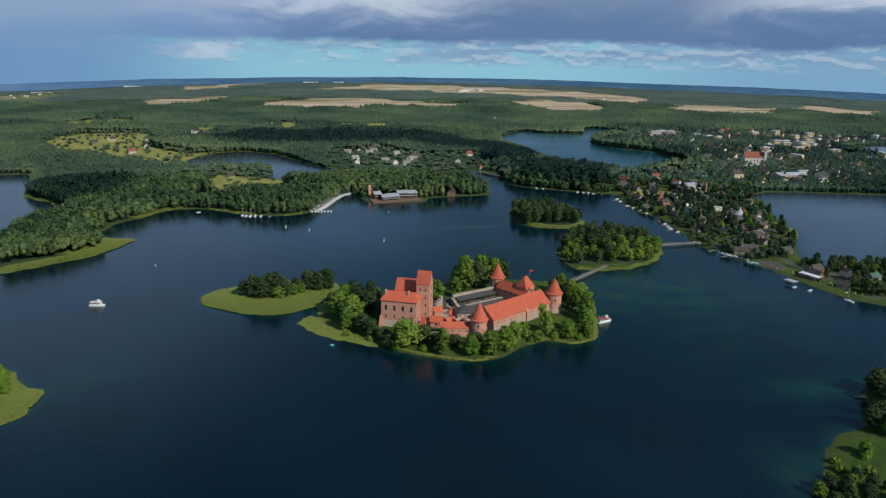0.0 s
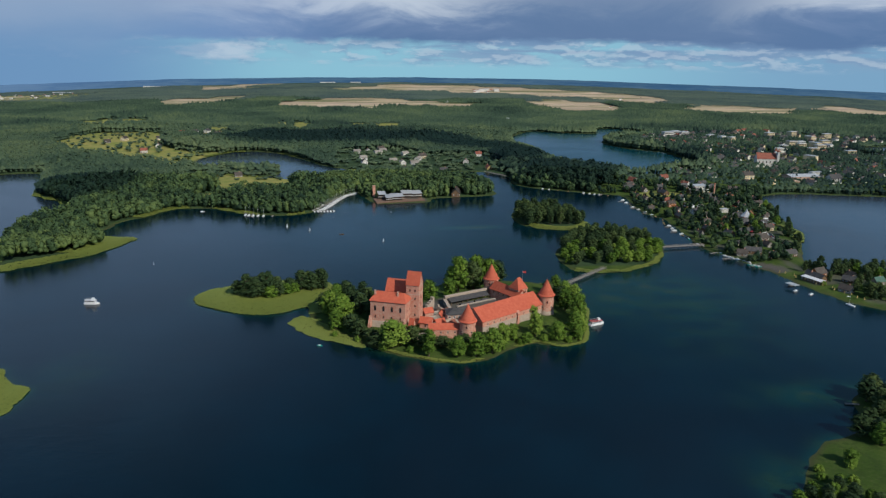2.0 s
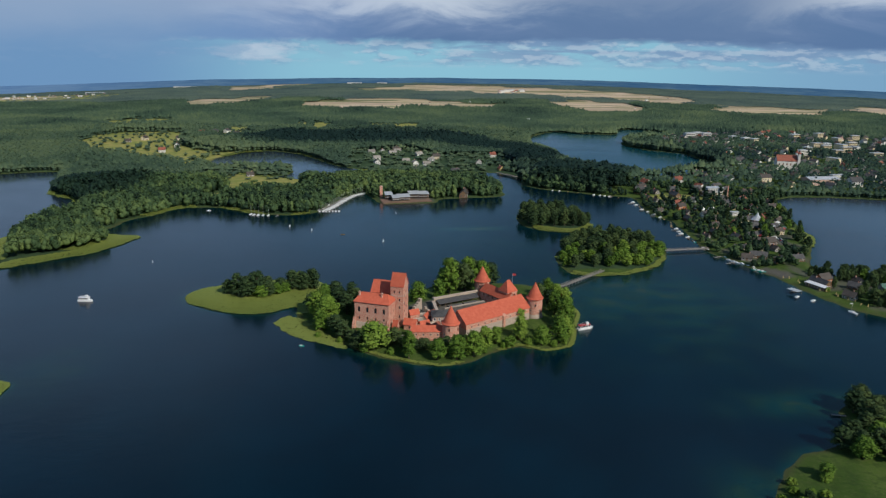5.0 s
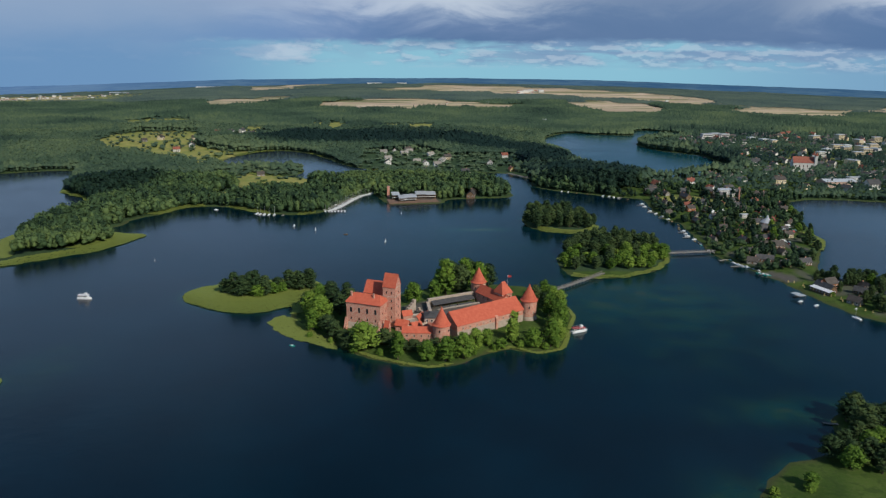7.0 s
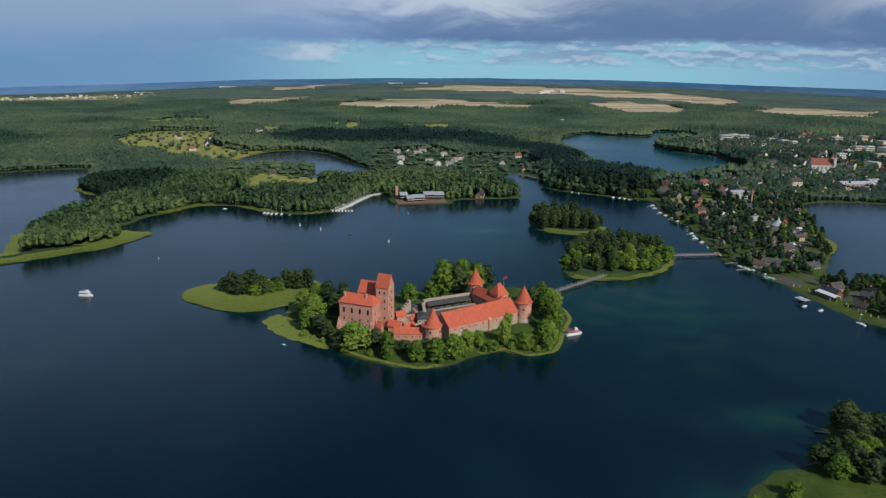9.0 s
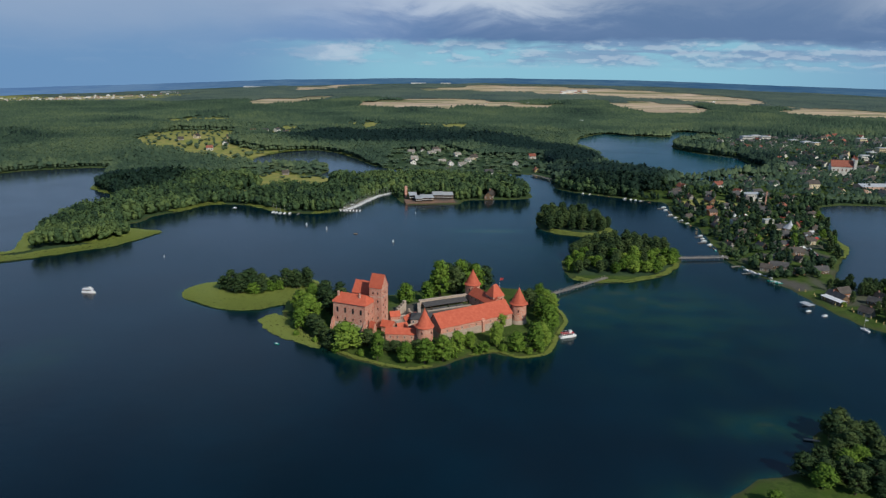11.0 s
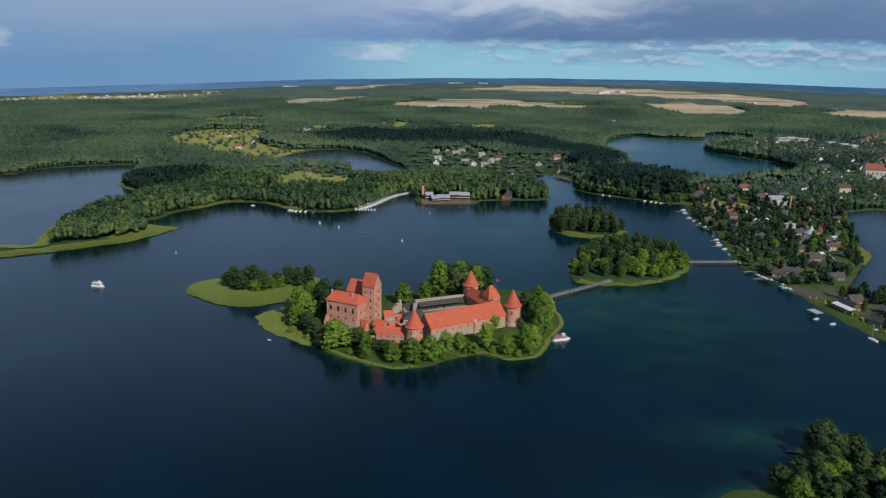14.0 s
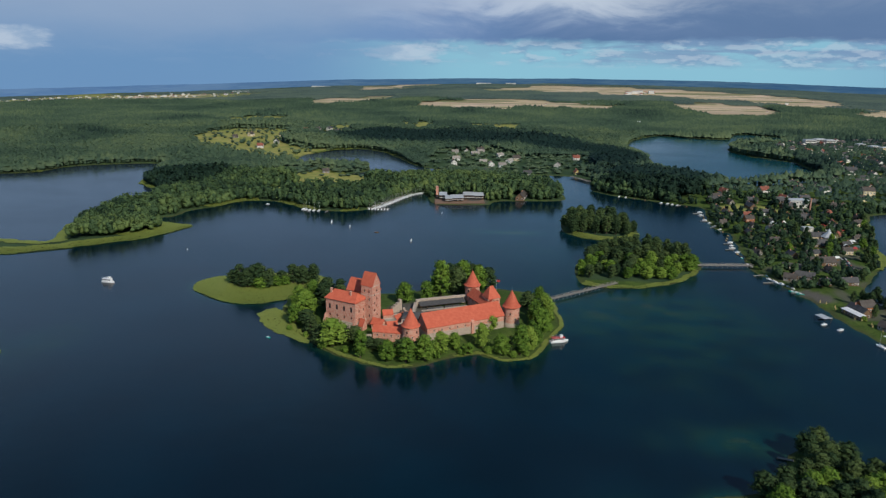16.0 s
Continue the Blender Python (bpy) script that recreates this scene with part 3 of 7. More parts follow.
CROPS = [
    [(-790, 2180), (-671, 2160), (-472, 2430), (-498, 2660), (-609, 2540), (-790, 2380)],
    [(-367, 2115), (-253, 2380), (55, 2427), (388, 2187), (341, 2036), (55, 2103), (-175, 2017)],
    [(-288, 3225), (151, 3716), (672, 3609), (1028, 3240), (1337, 2857), (1214, 2593), (867, 2810), (596, 3108), (198, 3262)],
    [(538, 2195), (716, 2463), (886, 2312), (873, 1920), (689, 1946)],
    [(1244, 2319), (1422, 2198), (1614, 2086), (1450, 1856), (1261, 1951), (1156, 2086)],
    [(1841, 2368), (1961, 1989), (1740, 1723), (1595, 1863)],
    [(1135, 2794), (1343, 2638), (1119, 2308), (1007, 2521)],
    [(-900, 3500), (-500, 3700), (-480, 3950), (-950, 3800)],
    [(-1990, 2900), (-1500, 2850), (-1450, 3000), (-1950, 3100)],
]
GLADES = [
    [(-620, 940), (-600, 1160), (-490, 1130), (-380, 920), (-310, 830), (-360, 730), (-480, 800), (-560, 840)],
    [(-295, 560), (-245, 635), (-180, 605), (-165, 520), (-215, 478), (-275, 495)],
    [(-260, 1290), (-245, 1410), (-185, 1350), (-205, 1250)],
    [(306, 424), (326, 440), (338, 424), (314, 396)],
    [(-480, 1230), (-400, 1300), (-310, 1240), (-400, 1180)],
    [(640, 800), (760, 830), (740, 760)],
    [(-90, 1330), (20, 1380), (60, 1300), (-40, 1270)],
    [(-760, 1420), (-600, 1480), (-560, 1400), (-700, 1350)],
    [(-2350, 2250), (-1850, 2200), (-1250, 2700), (-1300, 3150), (-2500, 3300)],
]
# dark spruce stands; their lowered tone also takes in some cloud shade
SPRUCE = [
    [(-330, 930), (-280, 1080), (60, 1080), (40, 900), (-80, 905), (-200, 900)],
    [(40, 900), (60, 1050), (200, 960), (275, 860), (255, 700), (200, 640), (150, 720), (170, 850)],
    [(-560, 500), (-420, 560), (-330, 560), (-345, 440), (-385, 380), (-440, 450)],
    [(165, 530), (200, 495), (255, 465), (330, 560), (260, 640), (190, 610)],
]
HAMLET = [(-110, 740), (-100, 860), (0, 890), (60, 810), (165, 840), (180, 690), (125, 640), (40, 680), (-30, 710)]
TOWN = [(248, 452), (276, 437), (268, 380), (262, 334), (273, 306), (265, 237), (257, 178), (272, 118), (286, 42), (304, 6), (420, 0), (420, 85), (330, 95), (345, 165),
        (392, 258), (420, 330), (451, 413), (487, 442), (640, 412), (900, 350), (1100, 500), (1200, 1040), (900, 1200), (660, 1190), (500, 1050), (470, 985), (530, 895), (520, 745), (440, 640), (340, 560)]
PAVED = [[(271, 118), (277, 92), (290, 94), (292, 108), (281, 122)], [(330, 205), (344, 215), (352, 190), (340, 180)], [(-44, 408), (16, 414), (14, 440), (-46, 434)],
         [(0, -8), (44, 18), (28, 46), (-4, 30)], [(-27, -14), (-4, -22), (-6, 32), (-22, 22)],
         [(-26, -14), (-4, -22), (4, -10), (6, 38), (-6, 50), (-26, 38)]]
in_rings = lambda rings, x, y: np.maximum.reduce([ring_field(np.array(r, float), x, y) for r in rings])
HUMMOCK = lambda x, y: value_noise(x, y, 60, 9) * 30 - 15
REACH = 1.075  # open land begins well before the part of it that shows over the trees
open_land = lambda rings: np.maximum(in_rings(rings, XX, YY), in_rings(rings, EYE[0] + (XX - EYE[0]) * REACH, EYE[1] + (YY - EYE[1]) * REACH))
CROP = sstep(open_land(CROPS) + HUMMOCK(XX, YY) * 2, -12, 12)
GLADE = sstep(open_land(GLADES) + HUMMOCK(XX, YY) * 2.4 + (value_noise(XX, YY, 24, 19) - 0.5) * 30, -6, 6)
TOWNF = in_rings([TOWN], XX, YY)
HAMLETF = open_land([HAMLET])
GLADE[ring_field(RINGS["isle pond"], XX, YY) > -4] = 0
DARK = sstep(in_rings(SPRUCE, XX, YY) + HUMMOCK(XX, YY), -12, 12)
PAVE = sstep(in_rings(PAVED, XX, YY), -2, 2)
PLAZA = PAVE.copy()
PAVE = np.maximum(PAVE, sstep(TOWNF, 3, 7) * sstep(YY, 330, 280) * sstep(value_noise(XX, YY, 16, 41), 0.56, 0.68) * 0.7)
WOOD = sstep(FIELD, 0.5, 5) * (1 - CROP) * (1 - GLADE) * np.maximum(sstep(TOWNF, 5, -40), sstep(FIELD, 26, 20) * ((YY > 470) | (XX > 440))) * (YY > 120)


def sheet(name, zz, mat, attrs, skip=1, keep=None):
    """A grid sheet over the whole plan with named attributes at its corners."""
    iy, ix = np.arange(0, len(GY), skip), np.arange(0, len(GX), skip)
    x, y = np.meshgrid(GX[ix], GY[iy])
    z = zz[np.ix_(iy, ix)] if isinstance(zz, np.ndarray) else np.full(x.shape, zz)
    co = np.stack([x, y, z], -1).reshape(-1, 3).astype(np.float32)
    h, w = x.shape
    k = (np.arange(h - 1)[:, None] * w + np.arange(w - 1)[None]).ravel()
    quads = np.stack([k, k + 1, k + w + 1, k + w], 1).astype(np.int32)
    if keep is not None:
        quads = quads[keep.ravel()[quads].any(1)]
    ob = raw_mesh(name, co, quads, mat)
    for key, table in attrs.items():
        a = ob.data.attributes.new(key, "FLOAT", "POINT")
        a.data.foreach_set("value", np.clip(table[np.ix_(iy, ix)], 0, 1).astype(np.float32).ravel())
    ob.data.polygons.foreach_set("use_smooth", np.ones(len(quads), bool))
    return ob


def raw_mesh(name, co, faces, mat):
    """A mesh object straight from arrays of corners and equal-sided faces."""
    me = bpy.data.meshes.new(name)
    n, s = faces.shape
    me.vertices.add(len(co))
    me.vertices.foreach_set("co", np.ascontiguousarray(co, np.float32).ravel())
    me.loops.add(n * s)
    me.loops.foreach_set("vertex_index", np.ascontiguousarray(faces, np.int32).ravel())
    me.polygons.add(n)
    me.polygons.foreach_set("loop_start", np.arange(0, n * s, s, dtype=np.int32))
    me.update(calc_edges=True)
    me.materials.append(MATS[mat])
    return new(name, me)


SHALLOW = np.where(FIELD < 0, 0.84 * np.exp(np.minimum(FIELD, 0) / 4.8), 0.84)
bank = np.exp(-(((XX - 48) / 34) ** 2 + ((YY - 274) / 8) ** 2)) * 0.85
bank += np.exp(-(((XX - 176) / 42) ** 2 + ((YY + 116) / 14) ** 2)) * 0.60 + np.exp(-(((XX - 108) / 20) ** 2 + ((YY + 190) / 22) ** 2)) * 0.6 + np.exp(-(((XX + 225) / 26) ** 2 + ((YY + 60) / 45) ** 2)) * 0.35
bank += np.exp(-(((XX - 130) / 55) ** 2 + ((YY - 58) / 42) ** 2)) * 0.42
bank += np.exp(-(((XX - 165) / 105) ** 2 + ((YY - 40) / 130) ** 2)) * 0.40 + np.exp(-(((XX - 60) / 130) ** 2 + ((YY - 210) / 90) ** 2)) * 0.22
# the middle lake's share partly stands in for reflected low sky
bank += sstep(ring_field(RINGS["lake middle"], XX, YY), 0, 40) * 0.62
SHALLOW = np.maximum(SHALLOW, bank * (0.6 + 0.8 * value_noise(XX, YY, 14, 21)))
ground = sheet("ground", HIGH, "land", {"wood": WOOD, "hay": GLADE, "crop": CROP, "paved": PAVE, "bed": sstep(FIELD, 2.5, -1)})
tagged(ground, "green lakeland with meadows, woods and stubble fields", "ground", kind="structure")
# the other lakes are painted paler than the main one, for the sky they reflect
TEAL = sstep(ring_field(RINGS["lake middle"], XX, YY), -2, 12)
GREY = np.maximum(sstep(ring_field(RINGS["lake east"], XX, YY), -2, 12), 0.45 * sstep(ring_field(RINGS["lake west"], XX, YY), -2, 12))
GREY = np.maximum(GREY, np.maximum(sstep(ring_field(RINGS["lake far_east"], XX, YY), -2, 12), 0.6 * sstep(ring_field(RINGS["lake pond"], XX, YY), -2, 12)))
water = sheet("water", 0.0, "lake", {"shallow": SHALLOW, "teal": TEAL, "grey": GREY}, 1, (FIELD < 12) & (YY < 2000))
tagged(water, "dark blue lake water ruffled by a light wind", "lake", kind="structure")


def far_ridge():
    """The last wooded swell at the edge of sight, a backdrop glowing haze blue."""
    rows, bm_co = 3, []
    az = np.linspace(-1.5, 1.5, 400)
    for k, r in enumerate((4250, 4500, 4860)):
        top = np.maximum(edge_height(az), -75) - 4 + 5 * value_noise(az * 3000, az * 0, 240, 4) + 2.5 * value_noise(az * 3000, az * 0, 45, 8)
        z = top - (14 if k == 1 else 0) if k else top - 50
        bm_co.append(np.stack([EYE[0] + r * np.sin(az), EYE[1] + r * np.cos(az), z], 1))
    co = np.concatenate(bm_co)
    n = len(az)
    k = np.concatenate([np.arange(n - 1) + n * j for j in range(rows - 1)])
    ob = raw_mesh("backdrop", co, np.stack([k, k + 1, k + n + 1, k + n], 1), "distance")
    tagged(ob, "wooded backdrop ridge at the edge of sight, glowing haze blue", "horizon", kind="structure")


far_ridge()


# ---- where the houses of the town stand: kind, place, turn and size ----
SHORE_HOUSES = [(6, 296, 70, 105), (0, 318, 56, 20), (9, 338, 54, 15), (4, 330, 74, 100), (6, 299, 158, 105), (0, 297, 186, 15), (4, 316, 172, 100),
                (6, 318, 208, 20), (0, 300, 214, 100), (4, 330, 232, 10), (1, 306, 238, 100), (0, 288, 236, 95), (9, 340, 255, 30), (3, 300, 262, 15), (1, 326, 268, 100),
                (2, 358, 330, 10), (0, 340, 300, 100)]
STREET_HOUSES = [(4, 320, 300, 20), (1, 372, 300, 60), (5, 386, 350, 70), (3, 362, 352, 10), (4, 300, 330, 100), (1, 310, 362, 10), (5, 307, 377, 10),
                 (0, 288, 300, 95), (4, 292, 388, 100), (2, 330, 390, 15), (1, 352, 380, 100), (5, 400, 400, 20), (6, 372, 402, 10), (0, 286, 420, 100), (3, 420, 440, 30)]
HAMLETS = [(16, -66, 836, 10), (16, -46, 840, 95), (3, -23, 860, 20), (16, -56, 756, 15), (16, -8, 719, 5), (16, 24, 692, 12), (16, 6, 700, 100), (2, 3, 627, 10), (16, 16, 791, 30), (16, 110, 707, 80), (5, 145, 793, 10), (1, 138, 656, 100),
           (16, 176, 771, 20), (2, -55, 710, 100), (16, -30, 815, 20), (16, -20, 838, 10), (2, 64, 632, 10), (3, 44, 766, 20), (16, 34, 735, 60), (4, -526, 955, 20), (5, -432, 846, 10), (5, -423, 1093, 15), (2, -423, 907, 100)]
HAMLETS += [(3, -444, 1001, 30), (2, -400, 1110, 5), (2, -380, 1130, 60), (4, -236, 600, 20), (11, 58, 452, 80), (2, -350, 1085, 10), (3, -505, 985, 70)]
LANDMARKS = [(10, 345, 286, 14, 1.0), (12, 350, 319, 12, 0.72), (0, 338, 256, 14, 1.2), (10, 322, 222, 12, 0.78), (11, 316, 193, 10, 1.1), (10, 288, 178, -12, 0.72), (6, 289, 151, -22, 0.9), (4, 276, 146, -25, 1.1),
             (14, 304, 358, 10, 1.0), (12, 383, 447, 8, 1.2), (13, 495, 525, 5, 1.15), (4, 301, 40, -60, 1.1), (0, 318, 60, -50, 0.9), (9, 324, 40, -65, 0.9), (15, 575, 520, 4, 1.0), (5, 371, 531, 15, 1.1),
             (5, 358, 612, 20, 1.1), (2, 613, 500, 8, 1.5), (8, 613, 540, 8, 0.7)]
HOUSE_PLAN = list(LANDMARKS)
for k, x, y, a in SHORE_HOUSES + STREET_HOUSES:
    if all((x - h[1]) ** 2 + (y - h[2]) ** 2 > 230 for h in HOUSE_PLAN):
        HOUSE_PLAN.append((k, x, y, a, 1.0))
extra_rng = random.Random(23)
for _ in range(1500):
    x, y = extra_rng.uniform(262, 450), extra_rng.uniform(108, 470)
    if len(HOUSE_PLAN) < 68 and sample(TOWNF, x, y) > 8 and sample(FIELD, x, y) > 8 and sample(PLAZA, x, y) < 0.1 and all((x - h[1]) ** 2 + (y - h[2]) ** 2 > 250 for h in HOUSE_PLAN) and (x - 356) ** 2 + (y - 281) ** 2 > 400:
        HOUSE_PLAN.append((extra_rng.choice((0, 4, 6, 3, 0, 2, 4, 0)), x, y, extra_rng.choice((15, 105)) + extra_rng.uniform(-8, 8), extra_rng.uniform(0.85, 1.05)))
# the town behind: blocks of flats in the east, small houses elsewhere
FAR_PLAN = [(5, 632, 1103, 5, 1.3), (5, 658, 1119, 5, 1.3), (5, 674, 1111, 10, 1.2), (0, 670, 1007, 20, 1.1), (0, 637, 1001, 15, 1.1), (1, 600, 952, 60, 1.1), (4, 804, 902, 8, 1.0), (5, 848, 940, 10, 1.0), (4, 786, 805, 5, 0.9),
            (5, 715, 801, 10, 0.9), (4, 897, 934, 12, 1.0), (4, 830, 850, 8, 1.0), (5, 760, 860, 15, 0.9), (0, 557, 724, 15, 1.3)]
house_rng = random.Random(5)
for _ in range(9000):
    x, y = house_rng.uniform(285, 1180), house_rng.uniform(465, 1190)
    free = all((x - h[1]) ** 2 + (y - h[2]) ** 2 > 400 for h in FAR_PLAN) and all((x - h[1]) ** 2 + (y - h[2]) ** 2 > 900 for h in LANDMARKS)
    if len(FAR_PLAN) < 290 and free and sample(TOWNF, x, y) > 10 and sample(FIELD, x, y) > 12 and (x > 560 or house_rng.random() < 0.4) and not (570 < x < 632 and 625 < y < 685):
        big = y > 640 and x > 690 and house_rng.random() < 0.18
        FAR_PLAN.append((house_rng.choice((4, 5)) if big else house_rng.choice((0, 3, 2, 3, 0, 2, 1, 0)), x, y, house_rng.choice((10, 100, 25, 115)) + house_rng.uniform(-8, 8), house_rng.uniform(0.85, 1.1)))
BUILT = np.array([(h[1], h[2]) for h in HOUSE_PLAN + FAR_PLAN] + [(h[1], h[2]) for h in HAMLETS] + [(600, 655), (616, 651), (586, 659), (575, 520), (560, 520), (590, 520), (356, 281), (325, 339), (385, 410), (291, 66), (303, 77)] + [(352, 288), (338, 284), (324, 194), (308, 191)]
                 + [(h[1] - 0.35 * k, h[2] - k) for h in LANDMARKS if h[2] > 280 for k in (9, 17)] + [(600 - 0.4 * k, 655 - k) for k in (10, 18, 26, 34)])


def clear_of_houses(x, y, gap):
    """Which of these places keep a gap from every house."""
    ok = np.ones(x.shape, bool)
    for a, b in BUILT:
        ok &= (x - a) ** 2 + (y - b) ** 2 > gap * gap
    return ok


# ---- trees ----
def unit_solid(kind):
    bm = bmesh.new()
    if kind == "ico":
        bmesh.ops.create_icosphere(bm, subdivisions=1, radius=1.0)
    else:
        add_poly(bm, [(1, 0, 0), (0, 1, 0), (-1, 0, 0), (0, -1, 0), (0, 0, 1), (0, 0, -1)],
                 [(0, 1, 4), (1, 2, 4), (2, 3, 4), (3, 0, 4), (1, 0, 5), (2, 1, 5), (3, 2, 5), (0, 3, 5)])
    bm.verts.index_update()
    bm.verts.ensure_lookup_table()
    co = np.array([v.co[:] for v in bm.verts])
    fa = np.array([[v.index for v in f.verts] for f in bm.faces])
    bm.free()
    return co, fa


SOLID = {"ico": unit_solid("ico"), "oct": unit_solid("oct")}
SOLID["cap"] = (SOLID["oct"][0][:5], SOLID["oct"][1][:4])  # the upper half: a crown in a closed canopy


def clumps(kind, c, r, tone, rng, jitter=0.28):
    """Leaf clumps as uneven solids: corners, faces and a tone for each corner."""
    co, fa = SOLID[kind]
    n, k = len(c), len(co)
    a = rng.uniform(0, math.tau, n)
    ca, sa = np.cos(a)[:, None], np.sin(a)[:, None]
    v = co[None] * (1 + rng.uniform(-jitter, jitter, (n, k, 1))) + rng.uniform(-jitter, jitter, (n, k, 3)) * 0.5
    x, y = v[..., 0] * ca - v[..., 1] * sa, v[..., 0] * sa + v[..., 1] * ca
    v = np.stack([x, y, v[..., 2]], -1) * r[:, None, :] + c[:, None, :]
    faces = fa[None] + (np.arange(n) * k)[:, None, None]
    return v.reshape(-1, 3), faces.reshape(-1, 3), np.repeat(tone, k)


def sprays(c, r, tone, rng, spread=0.6, out=None, bend=1.0):
    """Small leaf sprays: bent quads that lie every way, mostly facing up and outwards."""
    n = len(c)
    up = rng.normal(size=(n, 3)) * spread + ((0, 0, 0.8) if out is None else out)
    up /= np.linalg.norm(up, axis=1, keepdims=True)
    a = np.cross(up, rng.normal(size=(n, 3)))
    a /= np.linalg.norm(a, axis=1, keepdims=True)
    b = np.cross(up, a)
    w, l = (r * rng.uniform(0.7, 1.2, n))[:, None], (r * rng.uniform(0.9, 1.5, n))[:, None]
    v = np.stack([c - a * w - b * l * 0.3, c - b * l + up * r[:, None] * 0.2 * bend, c + a * w - b * l * 0.1, c + b * l - up * r[:, None] * 0.5 * bend], 1)
    k = (np.arange(n) * 4)[:, None]
    faces = np.concatenate([k + (0, 1, 2), k + (0, 2, 3)])
    return v.reshape(-1, 3), faces, np.repeat(tone, 4)


def toned(name, co, fa, tone, mat):
    ob = raw_mesh(name, co, fa, mat)
    a = ob.data.attributes.new("tone", "FLOAT", "POINT")
    a.data.foreach_set("value", tone.astype(np.float32))
    return ob


def make_tree(seed, height, width, form, label, lobes=12, per=13, leaf="leaf"):
    """A tree on a tapered trunk with limbs; its crown is lobes of small clumps."""
    rng = np.random.RandomState(seed)
    t = thing("bush", label, "bush") if form == "bush" else thing("tree", label, "tree")
    bm = bmesh.new()
    bot = height * (0.07 if form != "bush" else 0.02)
    lean = rng.uniform(-0.03, 0.03, 2) * height
    r0 = height * 0.018 + 0.08
    zs = np.linspace(-0.6, height * 0.8, 6)
    rings = []
    for z in zs:
        s = max(0.0, z / height)
        rr = r0 * (1.25 if z < 0 else 1 - 0.95 * s)
        rings.append([bm.verts.new((lean[0] * s + rr * math.cos(i * math.tau / 6), lean[1] * s + rr * math.sin(i * math.tau / 6), z)) for i in range(6)])
    for a, b in zip(rings, rings[1:]):
        for i in range(6):
            bm.faces.new((a[i], a[(i + 1) % 6], b[(i + 1) % 6], b[i]))
    bm.faces.new(rings[-1])
    centres = []
    for i in range(lobes):
        u = (i + 0.5) / lobes
        z = bot + (height - bot) * (0.08 + 0.80 * u)
        if form == "round":
            wide = width / 2 * math.sqrt(max(0.05, 1 - (2 * u - 0.85) ** 2 * 0.8))
        elif form == "tall":
            wide = width / 2 * math.sqrt(max(0.06, 1 - (1.75 * u - 0.7) ** 2 * 0.85))
        else:
            wide = width / 2 * math.sqrt(max(0.08, 1 - u * u * 0.9))
        a = i * 2.4 + rng.uniform(-0.5, 0.5)
        d = wide * math.sqrt(rng.uniform(0.12, 0.70))
        centres.append((d * math.cos(a), d * math.sin(a), z, wide))
        if i % 3 == 0 and form != "bush":
            add_bar(bm, (0, 0, z * 0.62), (d * 0.8 * math.cos(a), d * 0.8 * math.sin(a), z), r0 * 0.3, 4)
    part("trunk", bm, "bark", t)
    c, r, tone, face = [], [], [], []
    core_c, core_r, core_t = [], [], []
    for x, y, z, wide in centres:
        size = width * rng.uniform(0.15, 0.23) * (1.2 if form == "bush" else 1.0)
        lt = rng.uniform(0.32, 0.68)
        core_c.append((x * 0.9, y * 0.9, z)), core_r.append((size * 0.74, size * 0.74, size * 0.7)), core_t.append(lt * 0.9)
        for _ in range(per):
            p = rng.normal(size=3)
            p /= np.linalg.norm(p)
            p[2] = abs(p[2]) * 0.9 if rng.rand() < 0.7 else p[2]
            grow = rng.uniform(0.78, 1.18)
            c.append((x + p[0] * size * grow, y + p[1] * size * grow, min(height, z + p[2] * size * grow)))
            away = math.hypot(c[-1][0], c[-1][1]) + 0.01
            face.append((p[0] * 0.55 + c[-1][0] / away * 0.45, p[1] * 0.55 + c[-1][1] / away * 0.45, p[2] * 0.5 + 0.35))
            r.append(width * rng.uniform(0.022, 0.050))
            tone.append(np.clip(lt + rng.uniform(-0.28, 0.28), 0, 1))
    co, fa, to = sprays(np.array(c), np.array(r), np.array(tone), rng, 0.32, np.array(face))
    co2, fa2, to2 = clumps("ico", np.array(core_c), np.array(core_r), np.array(core_t), rng, 0.25)
    crown = toned("crown", np.concatenate([co, co2]), np.concatenate([fa, fa2 + len(co)]), np.concatenate([to, to2]), leaf)
    crown.parent = t
    return t


TREE_KINDS = [
    make_tree(1, 17, 11.5, "round", "broad leafy lime tree with a full green crown", 30, 34),
    make_tree(2, 19, 9.5, "tall", "tall narrow alder tree with dense green leaves", 32, 30),
    make_tree(3, 16, 10.5, "round", "rounded leafy maple tree with an uneven green crown", 28, 34),
    make_tree(4, 22, 11.5, "tall", "tall leafy ash tree rising over its neighbours", 34, 32),
    make_tree(5, 14, 9, "tall", "smaller bright green birch tree by the water", 24, 32),
    make_tree(6, 5, 5.5, "bush", "low rounded green willow bush on the bank", 12, 40),
    make_tree(7, 17, 9.5, "round", "dark green oak tree, its dense crown deepened by painted cloud shade", 30, 32, "leaf_clouded"),
    make_tree(8, 20, 8.5, "tall", "tall dark green alder tree, its narrow crown deepened by painted cloud shade", 32, 28, "leaf_clouded"),
]
KIND_SIZE = [(17, 11.5), (19, 9.5), (16, 10.5), (22, 11.5), (14, 9), (5, 5.5), (17, 9.5), (20, 8.5)]
TREE_STORE = [0] * len(TREE_KINDS)
tree_rng = random.Random(11)


